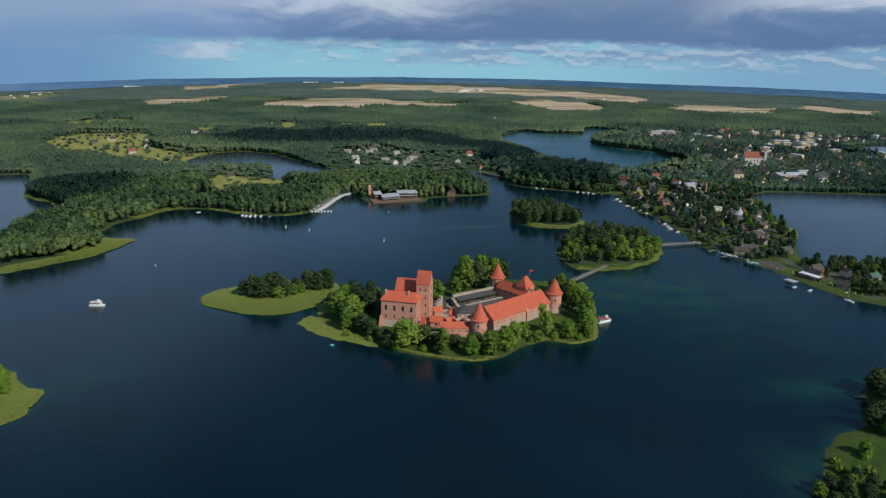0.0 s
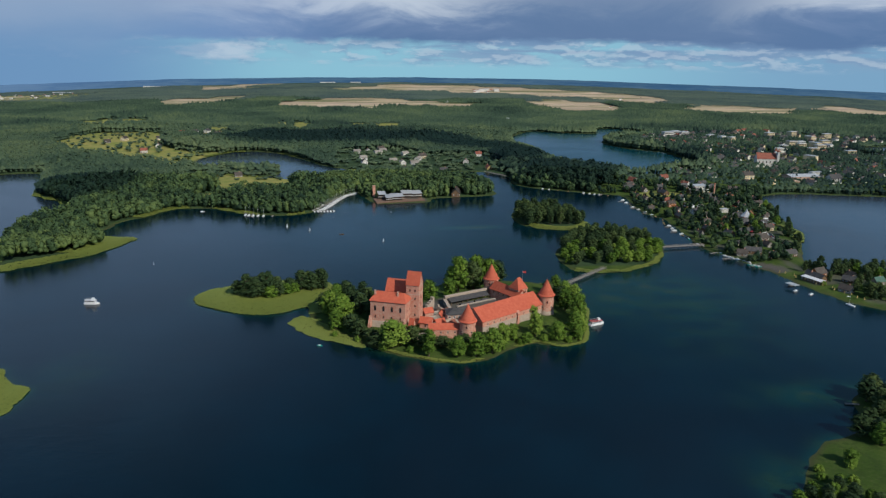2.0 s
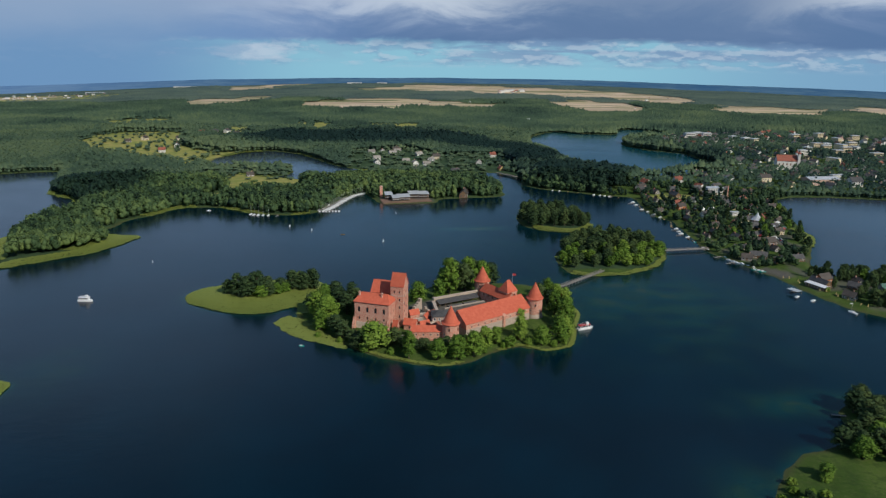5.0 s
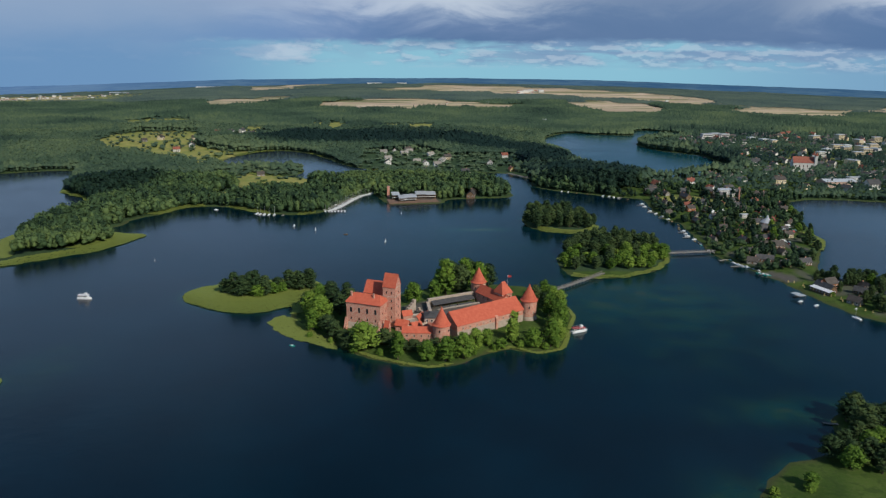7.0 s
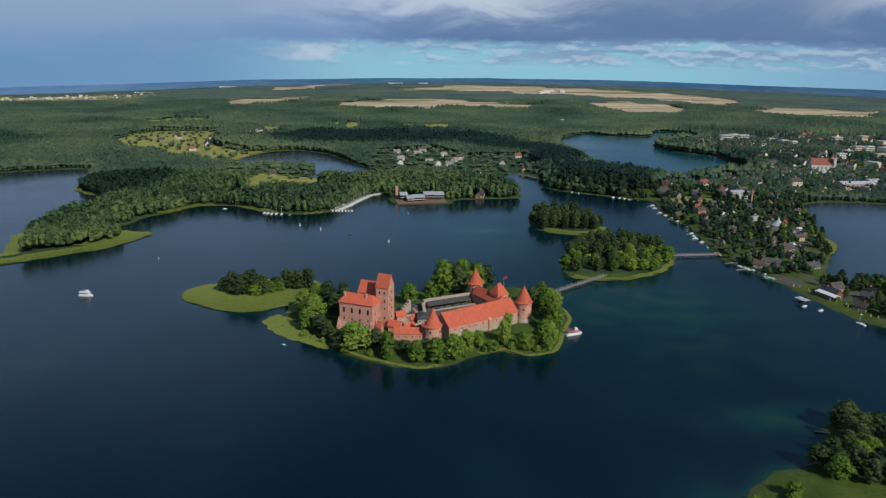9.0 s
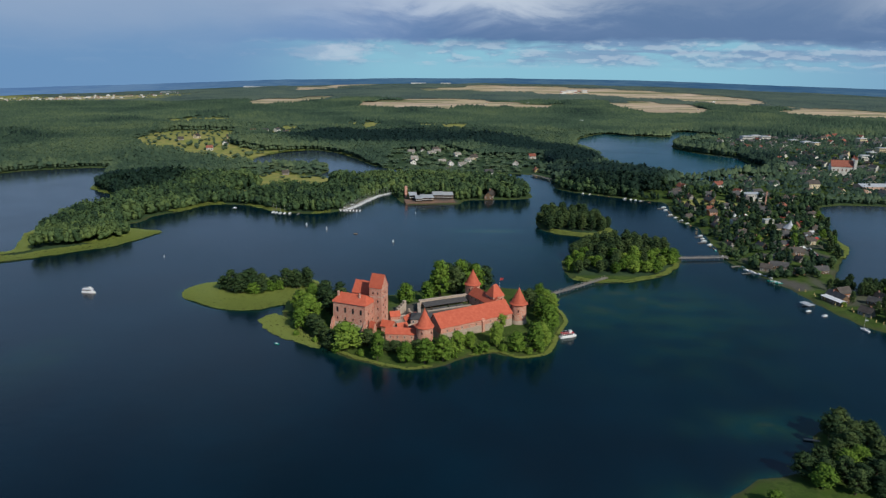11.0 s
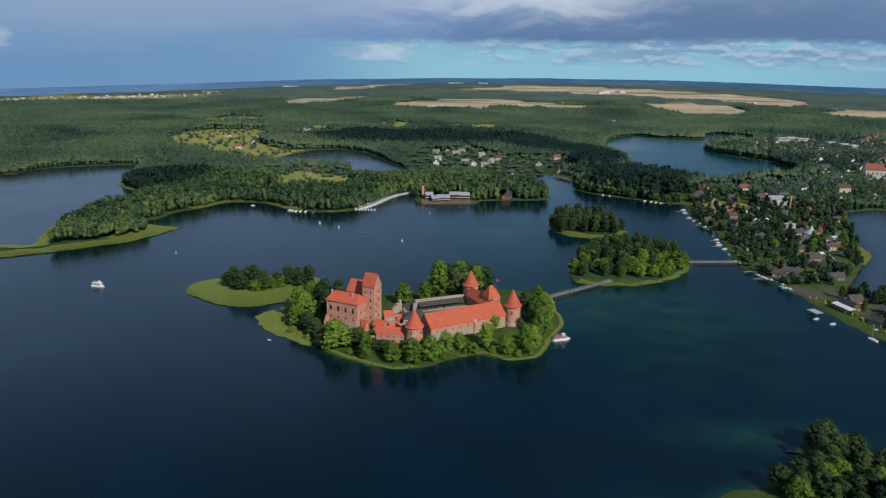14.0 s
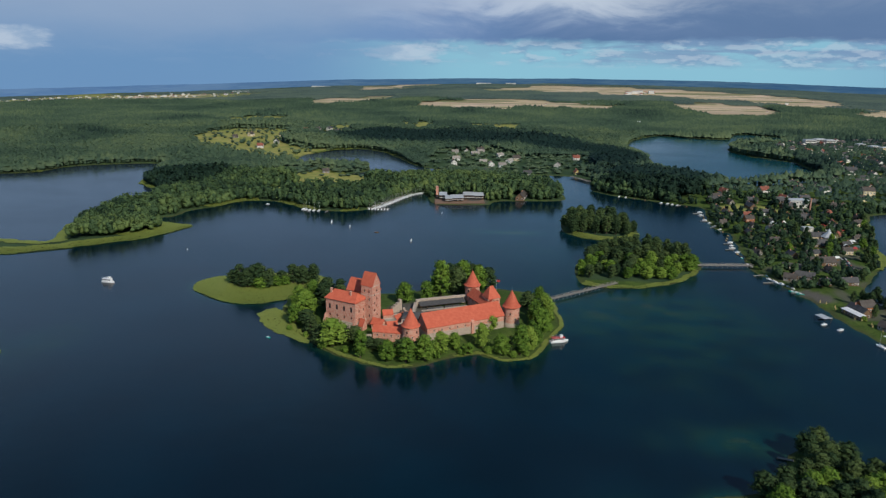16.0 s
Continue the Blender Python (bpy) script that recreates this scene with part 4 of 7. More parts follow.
def plant(kind, x, y, scale=1.0, group="trees by the lake", wide=1.0):
    """Stands one tree of a kind on the ground; the first of its kind is moved into place itself."""
    m = pose(x, y, ground_z(x, y) - 0.15, 0, 0, tree_rng.uniform(0, 360)) @ Matrix.Diagonal((scale * wide * tree_rng.uniform(0.9, 1.1), scale * wide * tree_rng.uniform(0.9, 1.1), scale * tree_rng.uniform(0.92, 1.08), 1))
    if TREE_STORE[kind] == 0:
        ob = TREE_KINDS[kind]
        ob.matrix_basis = m
        ob["group"] = group
    else:
        src = TREE_KINDS[kind]
        ob = copy_thing(src, Matrix())
        ob.matrix_basis = m
        ob["group"] = group
    TREE_STORE[kind] += 1
    return ob


def stand(rows, group):
    """Plants trees given as kind, place, height and width."""
    for kind, x, y, h, w in rows:
        k = h / KIND_SIZE[kind][0]
        plant(kind, x, y, k, group, w / (KIND_SIZE[kind][1] * k))


# the row between the castle and its southern shore, then its western and eastern ends
stand([(0, -49, -36, 18.5, 19), (6, -37, -29, 11, 11), (1, -28.5, -50, 19, 9), (6, -26, -37, 8, 9), (7, -19, -39, 7.5, 9), (0, -12, -53, 15, 11), (1, -1, -53, 16.5, 13), (2, 9.5, -49, 16.5, 12),
       (1, 17.5, -39, 16, 11), (4, 25, -33, 11.5, 7.5), (2, 41, -28, 17.5, 11), (4, 46, 0, 10, 8), (2, 53, -34.5, 14.5, 11), (3, 64, -33, 20.5, 12), (0, 69, -26, 17, 11), (6, 60, -31, 9, 9),
       (6, -58, -32, 10, 11), (6, -45, -26, 9, 10), (7, -31, -38, 9, 9), (6, 5, -38, 9, 9), (6, -6, -42, 9, 10), (4, 33, -36, 8, 8)], "trees round the castle")
stand([(3, 74.5, -8, 24, 11), (1, 73, 16, 20.5, 11), (2, 78, 3, 17, 10), (1, 81, 22, 19, 10), (0, 79, 38, 17, 11), (6, 74, 30, 15, 10), (2, 76, 52, 15, 11), (4, 70, -20, 13, 9), (6, 68, 44, 14, 10), (0, 73, -17, 14, 9)], "trees round the castle")
stand([(0, -80, 8, 21, 17), (4, -83, -3, 15.5, 10), (7, -68, 21, 17, 13), (6, -69, -16, 13, 11), (2, -88, 22, 17, 14), (6, -74, 34, 17, 13), (0, -84, 40, 16, 13), (7, -66, 46, 16, 11), (6, -78, 54, 14, 12), (7, -62, 34, 15, 11),
       (6, -74, -8, 12, 11), (6, -92, 36, 12, 11), (7, -60, 12, 13, 9), (6, -62, -24, 9, 10)], "trees round the castle")
stand([(2, -19, 45, 15, 13), (4, -3.5, 50, 15, 10.5), (3, 5, 62, 28, 15), (6, 17, 67, 24, 15), (3, 20, 75, 24.5, 14), (6, 11, 74, 23, 14), (0, 31, 79, 21, 14), (6, 38, 82, 19.5, 13), (6, 27, 84, 20, 13), (7, 13, 84, 21, 12), (2, 1, 73, 17, 11)], "trees behind the castle")
for i, (x, y) in enumerate([(34, -33), (29, -36.5), (60, -36), (-39, -44), (82, 9), (85, 28), (-70, -22), (16, -44), (45, -33), (-55, -38), (68, -33), (-84, -12)]):
    plant(5, x, y, 0.7 + 0.08 * (i % 5), "bushes on the castle shore")
stand([(7, -149, 64, 17.5, 10), (6, -134, 62, 19.5, 13), (6, -141, 60, 14.5, 14), (6, -126, 62, 12, 10), (2, -131, 60, 10.5, 12), (6, -119, 73, 11, 10), (7, -111, 76, 16, 10), (6, -103, 75, 15, 10.5), (7, -95, 78.5, 18, 10),
       (6, -156, 68, 13, 9), (6, -144, 72, 14, 12), (7, -128, 72, 14, 11), (2, -121, 66, 9, 9), (6, -107, 84, 14, 11), (6, -98, 86, 14, 10), (4, -115, 70, 8, 8), (6, -137, 74, 15, 12)], "trees on the reedy islet")


def scatter(ring, gap, inset, seed, keep=None):
    """Places inside a ring, at least a gap apart and well in from the edge."""
    rng = np.random.RandomState(seed)
    ring = np.array(ring, float)
    (x0, y0), (x1, y1) = ring.min(0), ring.max(0)
    n = int((x1 - x0) * (y1 - y0) / gap**2 * 5)
    x, y = rng.uniform(x0, x1, n), rng.uniform(y0, y1, n)
    ok = ring_field(ring, x, y) > inset
    if keep is not None:
        ok &= keep(x, y)
    out = np.zeros((0, 2))
    for p in np.stack([x[ok], y[ok]], 1):
        if not len(out) or ((out - p) ** 2).sum(1).min() > gap * gap:
            out = np.vstack([out, p])
    return [(float(a), float(b)) for a, b in out]


# the darker kinds at the rear partly stand in for cloud shade
for i, (x, y) in enumerate(scatter(ISLANDS["middle"], 7.6, 2.5, 5, lambda x, y: (y > 127) | (x > 172))):
    plant((0, 6, 2, 0, 2, 6, 4)[i % 7] if y < 174 and x < 206 else (6, 7, 6, 7, 6)[i % 5], x, y, (0.58 if y < 165 else 0.72) + 0.2 * ((i * 7) % 5) / 5, "trees on the wooded island", 1.3)
# only darkened kinds here: the islet's cloud shade is in their leaves
for i, (x, y) in enumerate(scatter(ISLANDS["dark"], 7.8, 2.5, 6, lambda x, y: y > 275)):
    plant((6, 6, 7, 6)[i % 4], x, y, 0.76 + 0.2 * ((i * 7) % 5) / 5, "trees on the dark islet", 1.3)
for i, (x, y) in enumerate(scatter(ISLANDS["west"], 9, 17, 7)):
    plant((4, 2, 0)[i % 3], x, y, 0.8, "trees on the western islet")
stand([(4, -262, -64, 9, 9), (0, -267, -58, 10, 9), (4, -258, -74, 7, 8), (2, -266, -70, 10, 9), (4, -260, -84, 8, 8), (0, -268, -80, 10, 10)], "trees on the western islet")
NEAR_TREES = scatter(ISLANDS["near"], 6.3, 1.2, 8, lambda x, y: (x > 162) & (y > -170 - (x - 159) * 0.42) & (x < 222))
for i, (x, y) in enumerate(NEAR_TREES):
    plant((6, 7, 6, 6, 2)[i % 5], x, y, 0.60 + 0.20 * ((i * 7) % 5) / 5, "trees on the near shore", 1.45)
stand([(4, 143, -182, 7.5, 7), (5, 140.5, -185, 4.5, 5), (4, 103, -206, 7, 6), (6, 109, -204, 7.5, 6), (6, 115, -206, 8, 6), (4, 120, -203, 6.5, 5.5), (6, 126, -207, 8, 7), (7, 112, -212, 8, 6), (6, 120, -212, 8, 7),
       (5, 126, -185, 3.2, 5), (5, 123, -191, 3, 5), (4, 127, -196, 5.5, 5), (6, 125, -199, 6, 5), (5, 134, -196, 4, 5), (5, 115, -197, 3.5, 5), (4, 113, -203, 6, 5), (5, 133, -208, 5, 5), (6, 104, -214, 8, 7), (7, 130, -216, 9, 7)], "bushes on the near shore")
stand([(0, -262, -66, 9, 9), (4, -266, -78, 8, 8), (0, -272, -88, 10, 10), (4, -272, -62, 8, 8), (2, -280, -76, 10, 10)], "trees on the western islet")
stand([(4, -262, -64, 9, 9), (0, -267, -58, 10, 9), (4, -258, -74, 7, 8), (2, -266, -70, 10, 9), (4, -260, -84, 8, 8), (0, -268, -80, 10, 10)], "trees on the western islet")


# ---- reeds ----
def reed_bed(ring, inset, outset, gap, seed, tall=1.7, keep=None):
    """A belt of reed tufts along a shore, from outset metres in the water to inset metres on land."""
    rng = np.random.RandomState(seed)
    ring = np.array(ring, float)
    (x0, y0), (x1, y1) = ring.min(0) - outset - 2, ring.max(0) + outset + 2
    n = int((x1 - x0) * (y1 - y0) / gap**2)
    x, y = rng.uniform(x0, x1, n), rng.uniform(y0, y1, n)
    f = sample(FIELD, x, y) + (value_noise(x, y, 11, seed) - 0.5) * 3.5
    ok = (f > -outset) & (f < inset)
    if keep is not None:
        ok &= keep(x, y)
    x, y = x[ok], y[ok]
    n = len(x)
    z = np.maximum(sample(HIGH, x, y), -0.4)
    c = np.stack([x, y, z + tall * rng.uniform(0.55, 0.66, n)], 1)
    tone = np.clip(value_noise(x, y, 22, seed + 2) * 0.6 + 0.2 + rng.uniform(-0.10, 0.10, n), 0, 1)
    co, fa, to = sprays(c, gap * rng.uniform(1.0, 1.5, n), tone, rng, 0.03, None, 0.06)
    ob = toned("reeds", co, fa, to, "reed")
    ob.data.polygons.foreach_set("use_smooth", np.ones(len(fa), bool))
    tagged(ob, "pale green reed belt standing in shallow water", "reeds", kind="stuff")


reed_bed(ISLANDS["reedy"], 40, 1.5, 0.55, 1, 1.0)
REED_SPIT = [(-115, 13), (-104, -7), (-89, -20), (-77, -28), (-66, -32), (-69, -20), (-82, -6), (-94, 10), (-108, 28)]
reed_bed(REED_SPIT, 4, 40, 0.45, 2, 1.0, lambda x, y: ring_field(np.array(REED_SPIT, float), x, y) + (value_noise(x, y, 5, 37) - 0.5) * 4 > 0)
reed_bed(ISLANDS["castle"], 1.2, 1.0, 0.55, 3, 0.8, lambda x, y: ((y < -20) | (x > 72)) & (value_noise(x, y, 24, 31) > 0.30))
reed_bed(ISLANDS["middle"], 3.5, 1.2, 0.7, 4, 1.0, lambda x, y: (y < 165) & (value_noise(x, y, 20, 33) > 0.45))
reed_bed(ISLANDS["dark"], 9, 1.5, 0.8, 5, 1.0, lambda x, y: (y < 290) & (x > 112))
reed_bed(ISLANDS["west"], 19, 2, 0.55, 6, 1.0, lambda x, y: x > -292)
reed_bed([(-700, 40), (-270, 40), (-270, 260), (-700, 260)], 13, 2, 0.9, 8, 1.2, lambda x, y: x < -275)
reed_bed([(-345, 190), (-276, 190), (-276, 275), (-345, 275)], 26, 2, 0.8, 9, 1.1, lambda x, y: y > 195)
reed_bed([(-330, 300), (-130, 300), (-130, 395), (-330, 395)], 8, 1.5, 0.9, 10, 1.1, lambda x, y: value_noise(x, y, 40, 12) > 0.48)
reed_bed([(350, 195), (400, 195), (400, 255), (350, 255)], 9, 2, 1.0, 12, 1.1, lambda x, y: x > 360)
reed_bed([(-700, 400), (-380, 400), (-380, 700), (-700, 700)], 6, 2, 1.3, 13, 1.1, lambda x, y: value_noise(x, y, 60, 15) > 0.45)
reed_bed([(-340, 540), (-60, 540), (-60, 900), (-340, 900)], 6, 2, 1.4, 14, 1.1, lambda x, y: value_noise(x, y, 60, 16) > 0.5)


# ---- woods, as one mass of many trees for each belt ----
def woods(name, label, near, far, gap, lumps, leaves_each, leaf_size, seed, tall, leaf="leaf_wood", shape="oct", side=(-0.72, 0.75), thin=None):
    rng = np.random.RandomState(seed)
    x, y = np.meshgrid(np.arange(-far * 0.72, far * 0.72, gap), np.arange(near * 0.7, far, gap * 0.94))
    x, y = x + (np.arange(len(x)) % 2)[:, None] * gap / 2, y + 0.0
    x, y = (v.ravel() + rng.uniform(-0.40, 0.40, x.size) * gap for v in (x, y))
    az, r = np.arctan2(x, y), np.hypot(x, y)
    inside = (az > side[0]) & (az < side[1]) & (r > near) & (r < far)
    x, y, r = EYE[0] + x[inside], EYE[1] + y[inside], r[inside]
    n = len(x)
    f = sample(FIELD, x, y)
    ok = (f > 1.2 + 4 * value_noise(x, y, 25, 2)) & (y > 120)
    for ring in ("castle", "reedy", "middle", "dark"):
        ok &= ring_field(RINGS["isle " + ring], x, y) < -3
    ok &= rng.rand(n) > sample(GLADE, x, y) * 0.95
    ok &= (sample(HAMLETF, x, y) < 0) | (rng.rand(n) < 0.15)
    ok &= rng.rand(n) > sample(CROP, x, y) * 1.2
    ok &= sample(PLAZA, x, y) < 0.2
    town = sample(TOWNF, x, y) > -8
    bank = sample(FIELD, x, y) < 22
    ok &= ~town | ((rng.rand(n) < np.where(((y > 470) | (x > 440)) & bank, 0.95, np.where(y < 400, 0.50, 0.38))) & ((y > 285) | (x > 420) | (rng.rand(n) < 0.7)))
    ok &= clear_of_houses(x, y, 7.5)
    ok &= ~((f < 16) & (x < -275) & (y < 262) & (y > 100)) & ~((x < -366) & (y < 200))
    hotel = (x > -54) & (x < 16) & (y < 442) & (y > 395)
    ok &= ~hotel & ~((x > 47) & (x < 70) & (y > 435) & (y < 462))
    if thin is not None:
        ok &= thin(x, y, rng)
    x, y, r = x[ok], y[ok], r[ok]
    n = len(x)
    z = sample(HIGH, x, y)
    h = tall * (0.74 + 0.30 * value_noise(x, y, 70, seed) + rng.uniform(-0.24, 0.26, n) * (1.0 if far < 1100 else 0.6)) * np.where(sample(FIELD, x, y) < 14, 0.8, 1.0)
    h = np.where(((sample(TOWNF, x, y) > -8) & ~((sample(FIELD, x, y) < 30) & (y > 470))) | (sample(HAMLETF, x, y) > 0), h * 0.6, h)
    h *= 1 + 0.25 * sample(DARK, x, y)
    if far > 1100:  # stands of unlike age
        stand_age = value_noise(x * 0.7, y, 150, seed + 40)
        h *= 0.72 + 0.62 * sstep(stand_age, 0.35, 0.6)
    h = np.where(ring_field(RINGS["isle pond"], x, y) > 0, h * rng.choice([0.25, 0.3, 0.35, 0.7], n), h)
    h = np.where((x > -310) & (x < -110) & (y > 535) & (y < 606), h * 0.55, h)
    h = np.where(sample(GLADE, x, y) > 0.5, h * rng.uniform(0.2, 0.55, n), h)
    w = np.maximum(gap * 0.66, h * rng.uniform(0.20, 0.30, n))
    tone = np.clip(0.65 * value_noise(x, y, 130, seed + 1) + 0.15 * value_noise(x, y, 35, seed + 5) + rng.choice([-0.35, -0.12, 0.0, 0.08, 0.15, 0.34], n) * (1.0 if far < 1100 else 0.5) + rng.uniform(-0.06, 0.10, n), -0.3, 1.1) - 0.95 * sample(DARK, x, y)
    # town trees get a lower tone, painting in the cloud shade there
    tone += np.where(sample(FIELD, x, y) < 16, 0.2, 0.0) - np.where(sample(TOWNF, x, y) > -8, np.where(y < 560, 0.45, 0.36), 0.0) + np.where(sample(HAMLETF, x, y) > 0, 0.3, 0.0)
    w *= rng.choice([0.85, 1.0, 1.0, 1.2], n) * np.where(sample(TOWNF, x, y) > -8, 0.72, 1.0)
    # trees that stand over open ground or water have leaves down to their feet
    ex, ey = x - (x - EYE[0]) / r * 13, y - (y - EYE[1]) / r * 13
    front = (sample(FIELD, ex, ey) < 2) | (sample(GLADE, ex, ey) > 0.4) | (sample(CROP, ex, ey) > 0.4) | (sample(HAMLETF, ex, ey) > 0) | (sample(FIELD, x, y) < 16)
    front &= r < 1900
    cs, rs, ts = [], [], []
    for k in range(lumps):
        u = (k + 0.5) / lumps
        a = rng.uniform(0, math.tau, n)
        d = w * rng.uniform(0.25, 0.75, n) * (1 - 0.6 * u) if lumps > 1 else 0 * w
        cs.append(np.stack([x + d * np.cos(a), y + d * np.sin(a), z + h * ((0.42 + 0.36 * u + rng.uniform(-0.06, 0.06, n)) if lumps > 1 else (0.55 if leaves_each else 0.28))], 1))
        s = w * ((0.82 - 0.30 * u) * rng.uniform(0.75, 1.2, n) if lumps > 1 else (1.4 if leaves_each else 1.45))
        rs.append(np.stack([s, s, (np.minimum(h * 0.26, s * 1.25) if lumps > 1 else h * (0.36 if leaves_each else 0.60)) * rng.uniform(0.85, 1.15, n)], 1))
        ts.append(tone + rng.uniform(-0.14, 0.08, n))
    co, fa, to = clumps(shape, np.concatenate(cs), np.concatenate(rs), np.concatenate(ts), rng, 0.2)
    # the low lumps sit a tone darker than the crown above
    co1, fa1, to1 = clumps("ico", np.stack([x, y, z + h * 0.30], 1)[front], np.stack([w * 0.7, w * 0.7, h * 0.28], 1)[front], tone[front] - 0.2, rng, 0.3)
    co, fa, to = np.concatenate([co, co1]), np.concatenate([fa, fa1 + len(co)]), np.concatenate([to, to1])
    # leaf sprays over the lumps
    sx, sy, sz, sw, sh = (np.repeat(v, leaves_each) for v in (x, y, z, w, h))
    m = len(sx)
    a, v = rng.uniform(0, math.tau, m), rng.uniform(0, 1, m) ** 0.8
    edge = np.repeat(sample(FIELD, x, y) < 16, leaves_each)
    v = np.where(edge, v, 0.45 + 0.55 * v)
    out = np.sqrt(np.clip(1 - (1.15 * v - 0.25) ** 2, 0.05, 1)) * rng.uniform(0.75, 1.12, m)
    c = np.stack([sx + sw * out * np.cos(a), sy + sw * out * np.sin(a), sz + sh * (0.16 + 0.78 * v)], 1)
    co2, fa2, to2 = sprays(c, sw * rng.uniform(0.6, 1.4, m) * leaf_size, np.repeat(tone, leaves_each) + rng.uniform(-0.14, 0.16, m), rng, 0.5)
    co, fa, to = np.concatenate([co, co2]), np.concatenate([fa, fa2 + len(co)]), np.concatenate([to, to2])
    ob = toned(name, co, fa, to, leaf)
    ob.data.polygons.foreach_set("use_smooth", np.ones(len(fa), bool))
    tagged(ob, label, "forest", kind="stuff")


woods("headland_wood", "leafy wood on the headland reaching down to its reeds", 500, 790, 5.8, 4, 64, 0.17, 5, 16.5, shape="ico")
woods("lakeside_wood", "mixed green lakeside wood with an uneven edge", 790, 1000, 6.2, 3, 30, 0.21, 1, 17.5, shape="ico")
woods("middle_wood", "broad dark green wood behind the lake", 1000, 1700, 5.8, 1, 8, 0.22, 2, 16, "leaf_pine", "cap")
woods("rear_wood", "wide green woodland reaching far inland", 1700, 2800, 6.4, 1, 0, 0.5, 3, 13, "leaf_pine", "cap")
woods("far_wood", "far woodland near the edge of sight, haze put into its leaf colour", 2800, 4300, 9, 1, 0, 0.6, 4, 7, "leaf_hazed", "cap")
for i, (x, y) in enumerate(scatter([(294, 100), (330, 122), (350, 70), (338, 12), (306, 14), (302, 60)], 6.0, 1, 22, lambda x, y: (sample(FIELD, x, y) > 3) & clear_of_houses(x, y, 5.5) & (sample(PLAZA, x, y) < 0.1))[:24]):
    plant((6, 7, 6)[i % 3], x, y, 0.45 + 0.25 * ((i * 7) % 5) / 5, "trees on the eastern shore")
SHORE_TREES = scatter(TOWN, 8.5, 3, 21, lambda x, y: (y < 300) & (sample(FIELD, x, y) > 3) & clear_of_houses(x, y, 6.5) & (sample(PLAZA, x, y) < 0.1))
for i, (x, y) in enumerate(SHORE_TREES[:40]):
    plant((6, 2, 7, 6, 5)[i % 5], x, y, 0.62 + 0.22 * ((i * 7) % 5) / 5, "trees among the town houses")
for i in range(22):
    # a belt of trees along the town side of the eastern lake
    k = i / 22
    x, y = (332 + 60 * k, 104 + 150 * k) if k < 0.55 else (372 + (k - 0.55) * 170, 205 + (k - 0.55) * 440)
    x, y = x - 7 + tree_rng.uniform(-5, 5), y + tree_rng.uniform(-5, 5)
    if float(sample(FIELD, x, y)) > 2.5:
        plant((6, 2, 7)[i % 3], x, y, 0.72, "trees along the eastern lake")
for i in range(9):
    x, y = 322 + i * 9 + tree_rng.uniform(-3, 3), 84 - i * 1.2 + tree_rng.uniform(-5, 2)
    plant((6, 7, 2)[i % 3], x, y, 0.7, "trees along the eastern lake")


stand([(6, 330, 92, 12, 9), (7, 338, 86, 13, 8), (6, 346, 90, 12, 9), (6, 353, 82, 11, 9), (7, 361, 88, 13, 8), (6, 369, 80, 12, 10), (6, 343, 75, 11, 9), (2, 352, 70, 10, 8), (7, 336, 66, 11, 7), (6, 365, 68, 11, 9),
       (6, 377, 84, 12, 9), (6, 313, 96, 9, 7), (6, 311, 27, 12, 11), (7, 317, 22, 11, 8), (6, 326, 80, 11, 8), (7, 385, 76, 12, 8)], "trees among the town houses")


# ---- castle ----
SMALL_WIN = window_mesh(0.9, 1.7, True, "brick")
TALL_WIN = window_mesh(1.5, 3.4, True, "brick")
SLIT = window_mesh(0.7, 1.1, False, "stone")


def round_tower(x, y, base, eave, tip, radius, label, foot="brick", first_turn=0):
    """A round brick tower with a flared foot, a ring under the eaves and a bell-cast cone roof."""
    t = thing("round_tower", label, "tower", pose(x, y, base), "castle towers")
    h, top = eave - base, tip - base
    bm = bmesh.new()
    add_lathe(bm, [(radius * 1.10, -1.5), (radius * 1.08, h * 0.16), (radius, h * 0.26)], 28)
    part("foot", bm, foot, t)
    bm = bmesh.new()
    add_lathe(bm, [(radius, h * 0.26), (radius * 0.985, h * 0.94), (radius * 1.05, h * 0.955), (radius * 1.05, h)], 28)
    part("wall", bm, "brick", t)
    bm = bmesh.new()
    n = 28
    add_lathe(bm, [(radius * 1.16, h - 0.15), (radius * 1.16, h + 0.1), (radius * 0.98, h + 0.9), (radius * 0.50, h + (top - h) * 0.52), (0.12, top - 0.3), (0.06, top)], n)
    roof = part("roof", bm, "tile_red", t)
    bm = bmesh.new()
    add_lathe(bm, [(0.05, top - 0.2), (0.05, top + 0.9), (0.16, top + 1.0), (0.16, top + 1.15), (0.03, top + 1.25), (0.02, top + 2.0)], 6)
    part("finial", bm, "metal_dark", roof)
    for k in range(5):
        for row, zz in enumerate((0.42, 0.66)):
            a = radians(first_turn + k * 72 + row * 36)
            put_window(t, SMALL_WIN if row else SLIT, radius * 1.0 * math.sin(a), -radius * 1.0 * math.cos(a), h * zz, math.degrees(a))
    return t


round_tower(-2.3, -27.9, 2.5, 14.0, 25.2, 5.1, "squat round brick tower with a red tiled cone roof", first_turn=20)
round_tower(57.4, 9.9, 2.2, 16.3, 27.3, 5.2, "tall round brick corner tower on a pale stone foot", "stone", 30)
round_tower(28.3, 55.9, 2.5, 14.2, 25.1, 5.3, "round brick rear tower with a red cone roof", first_turn=10)


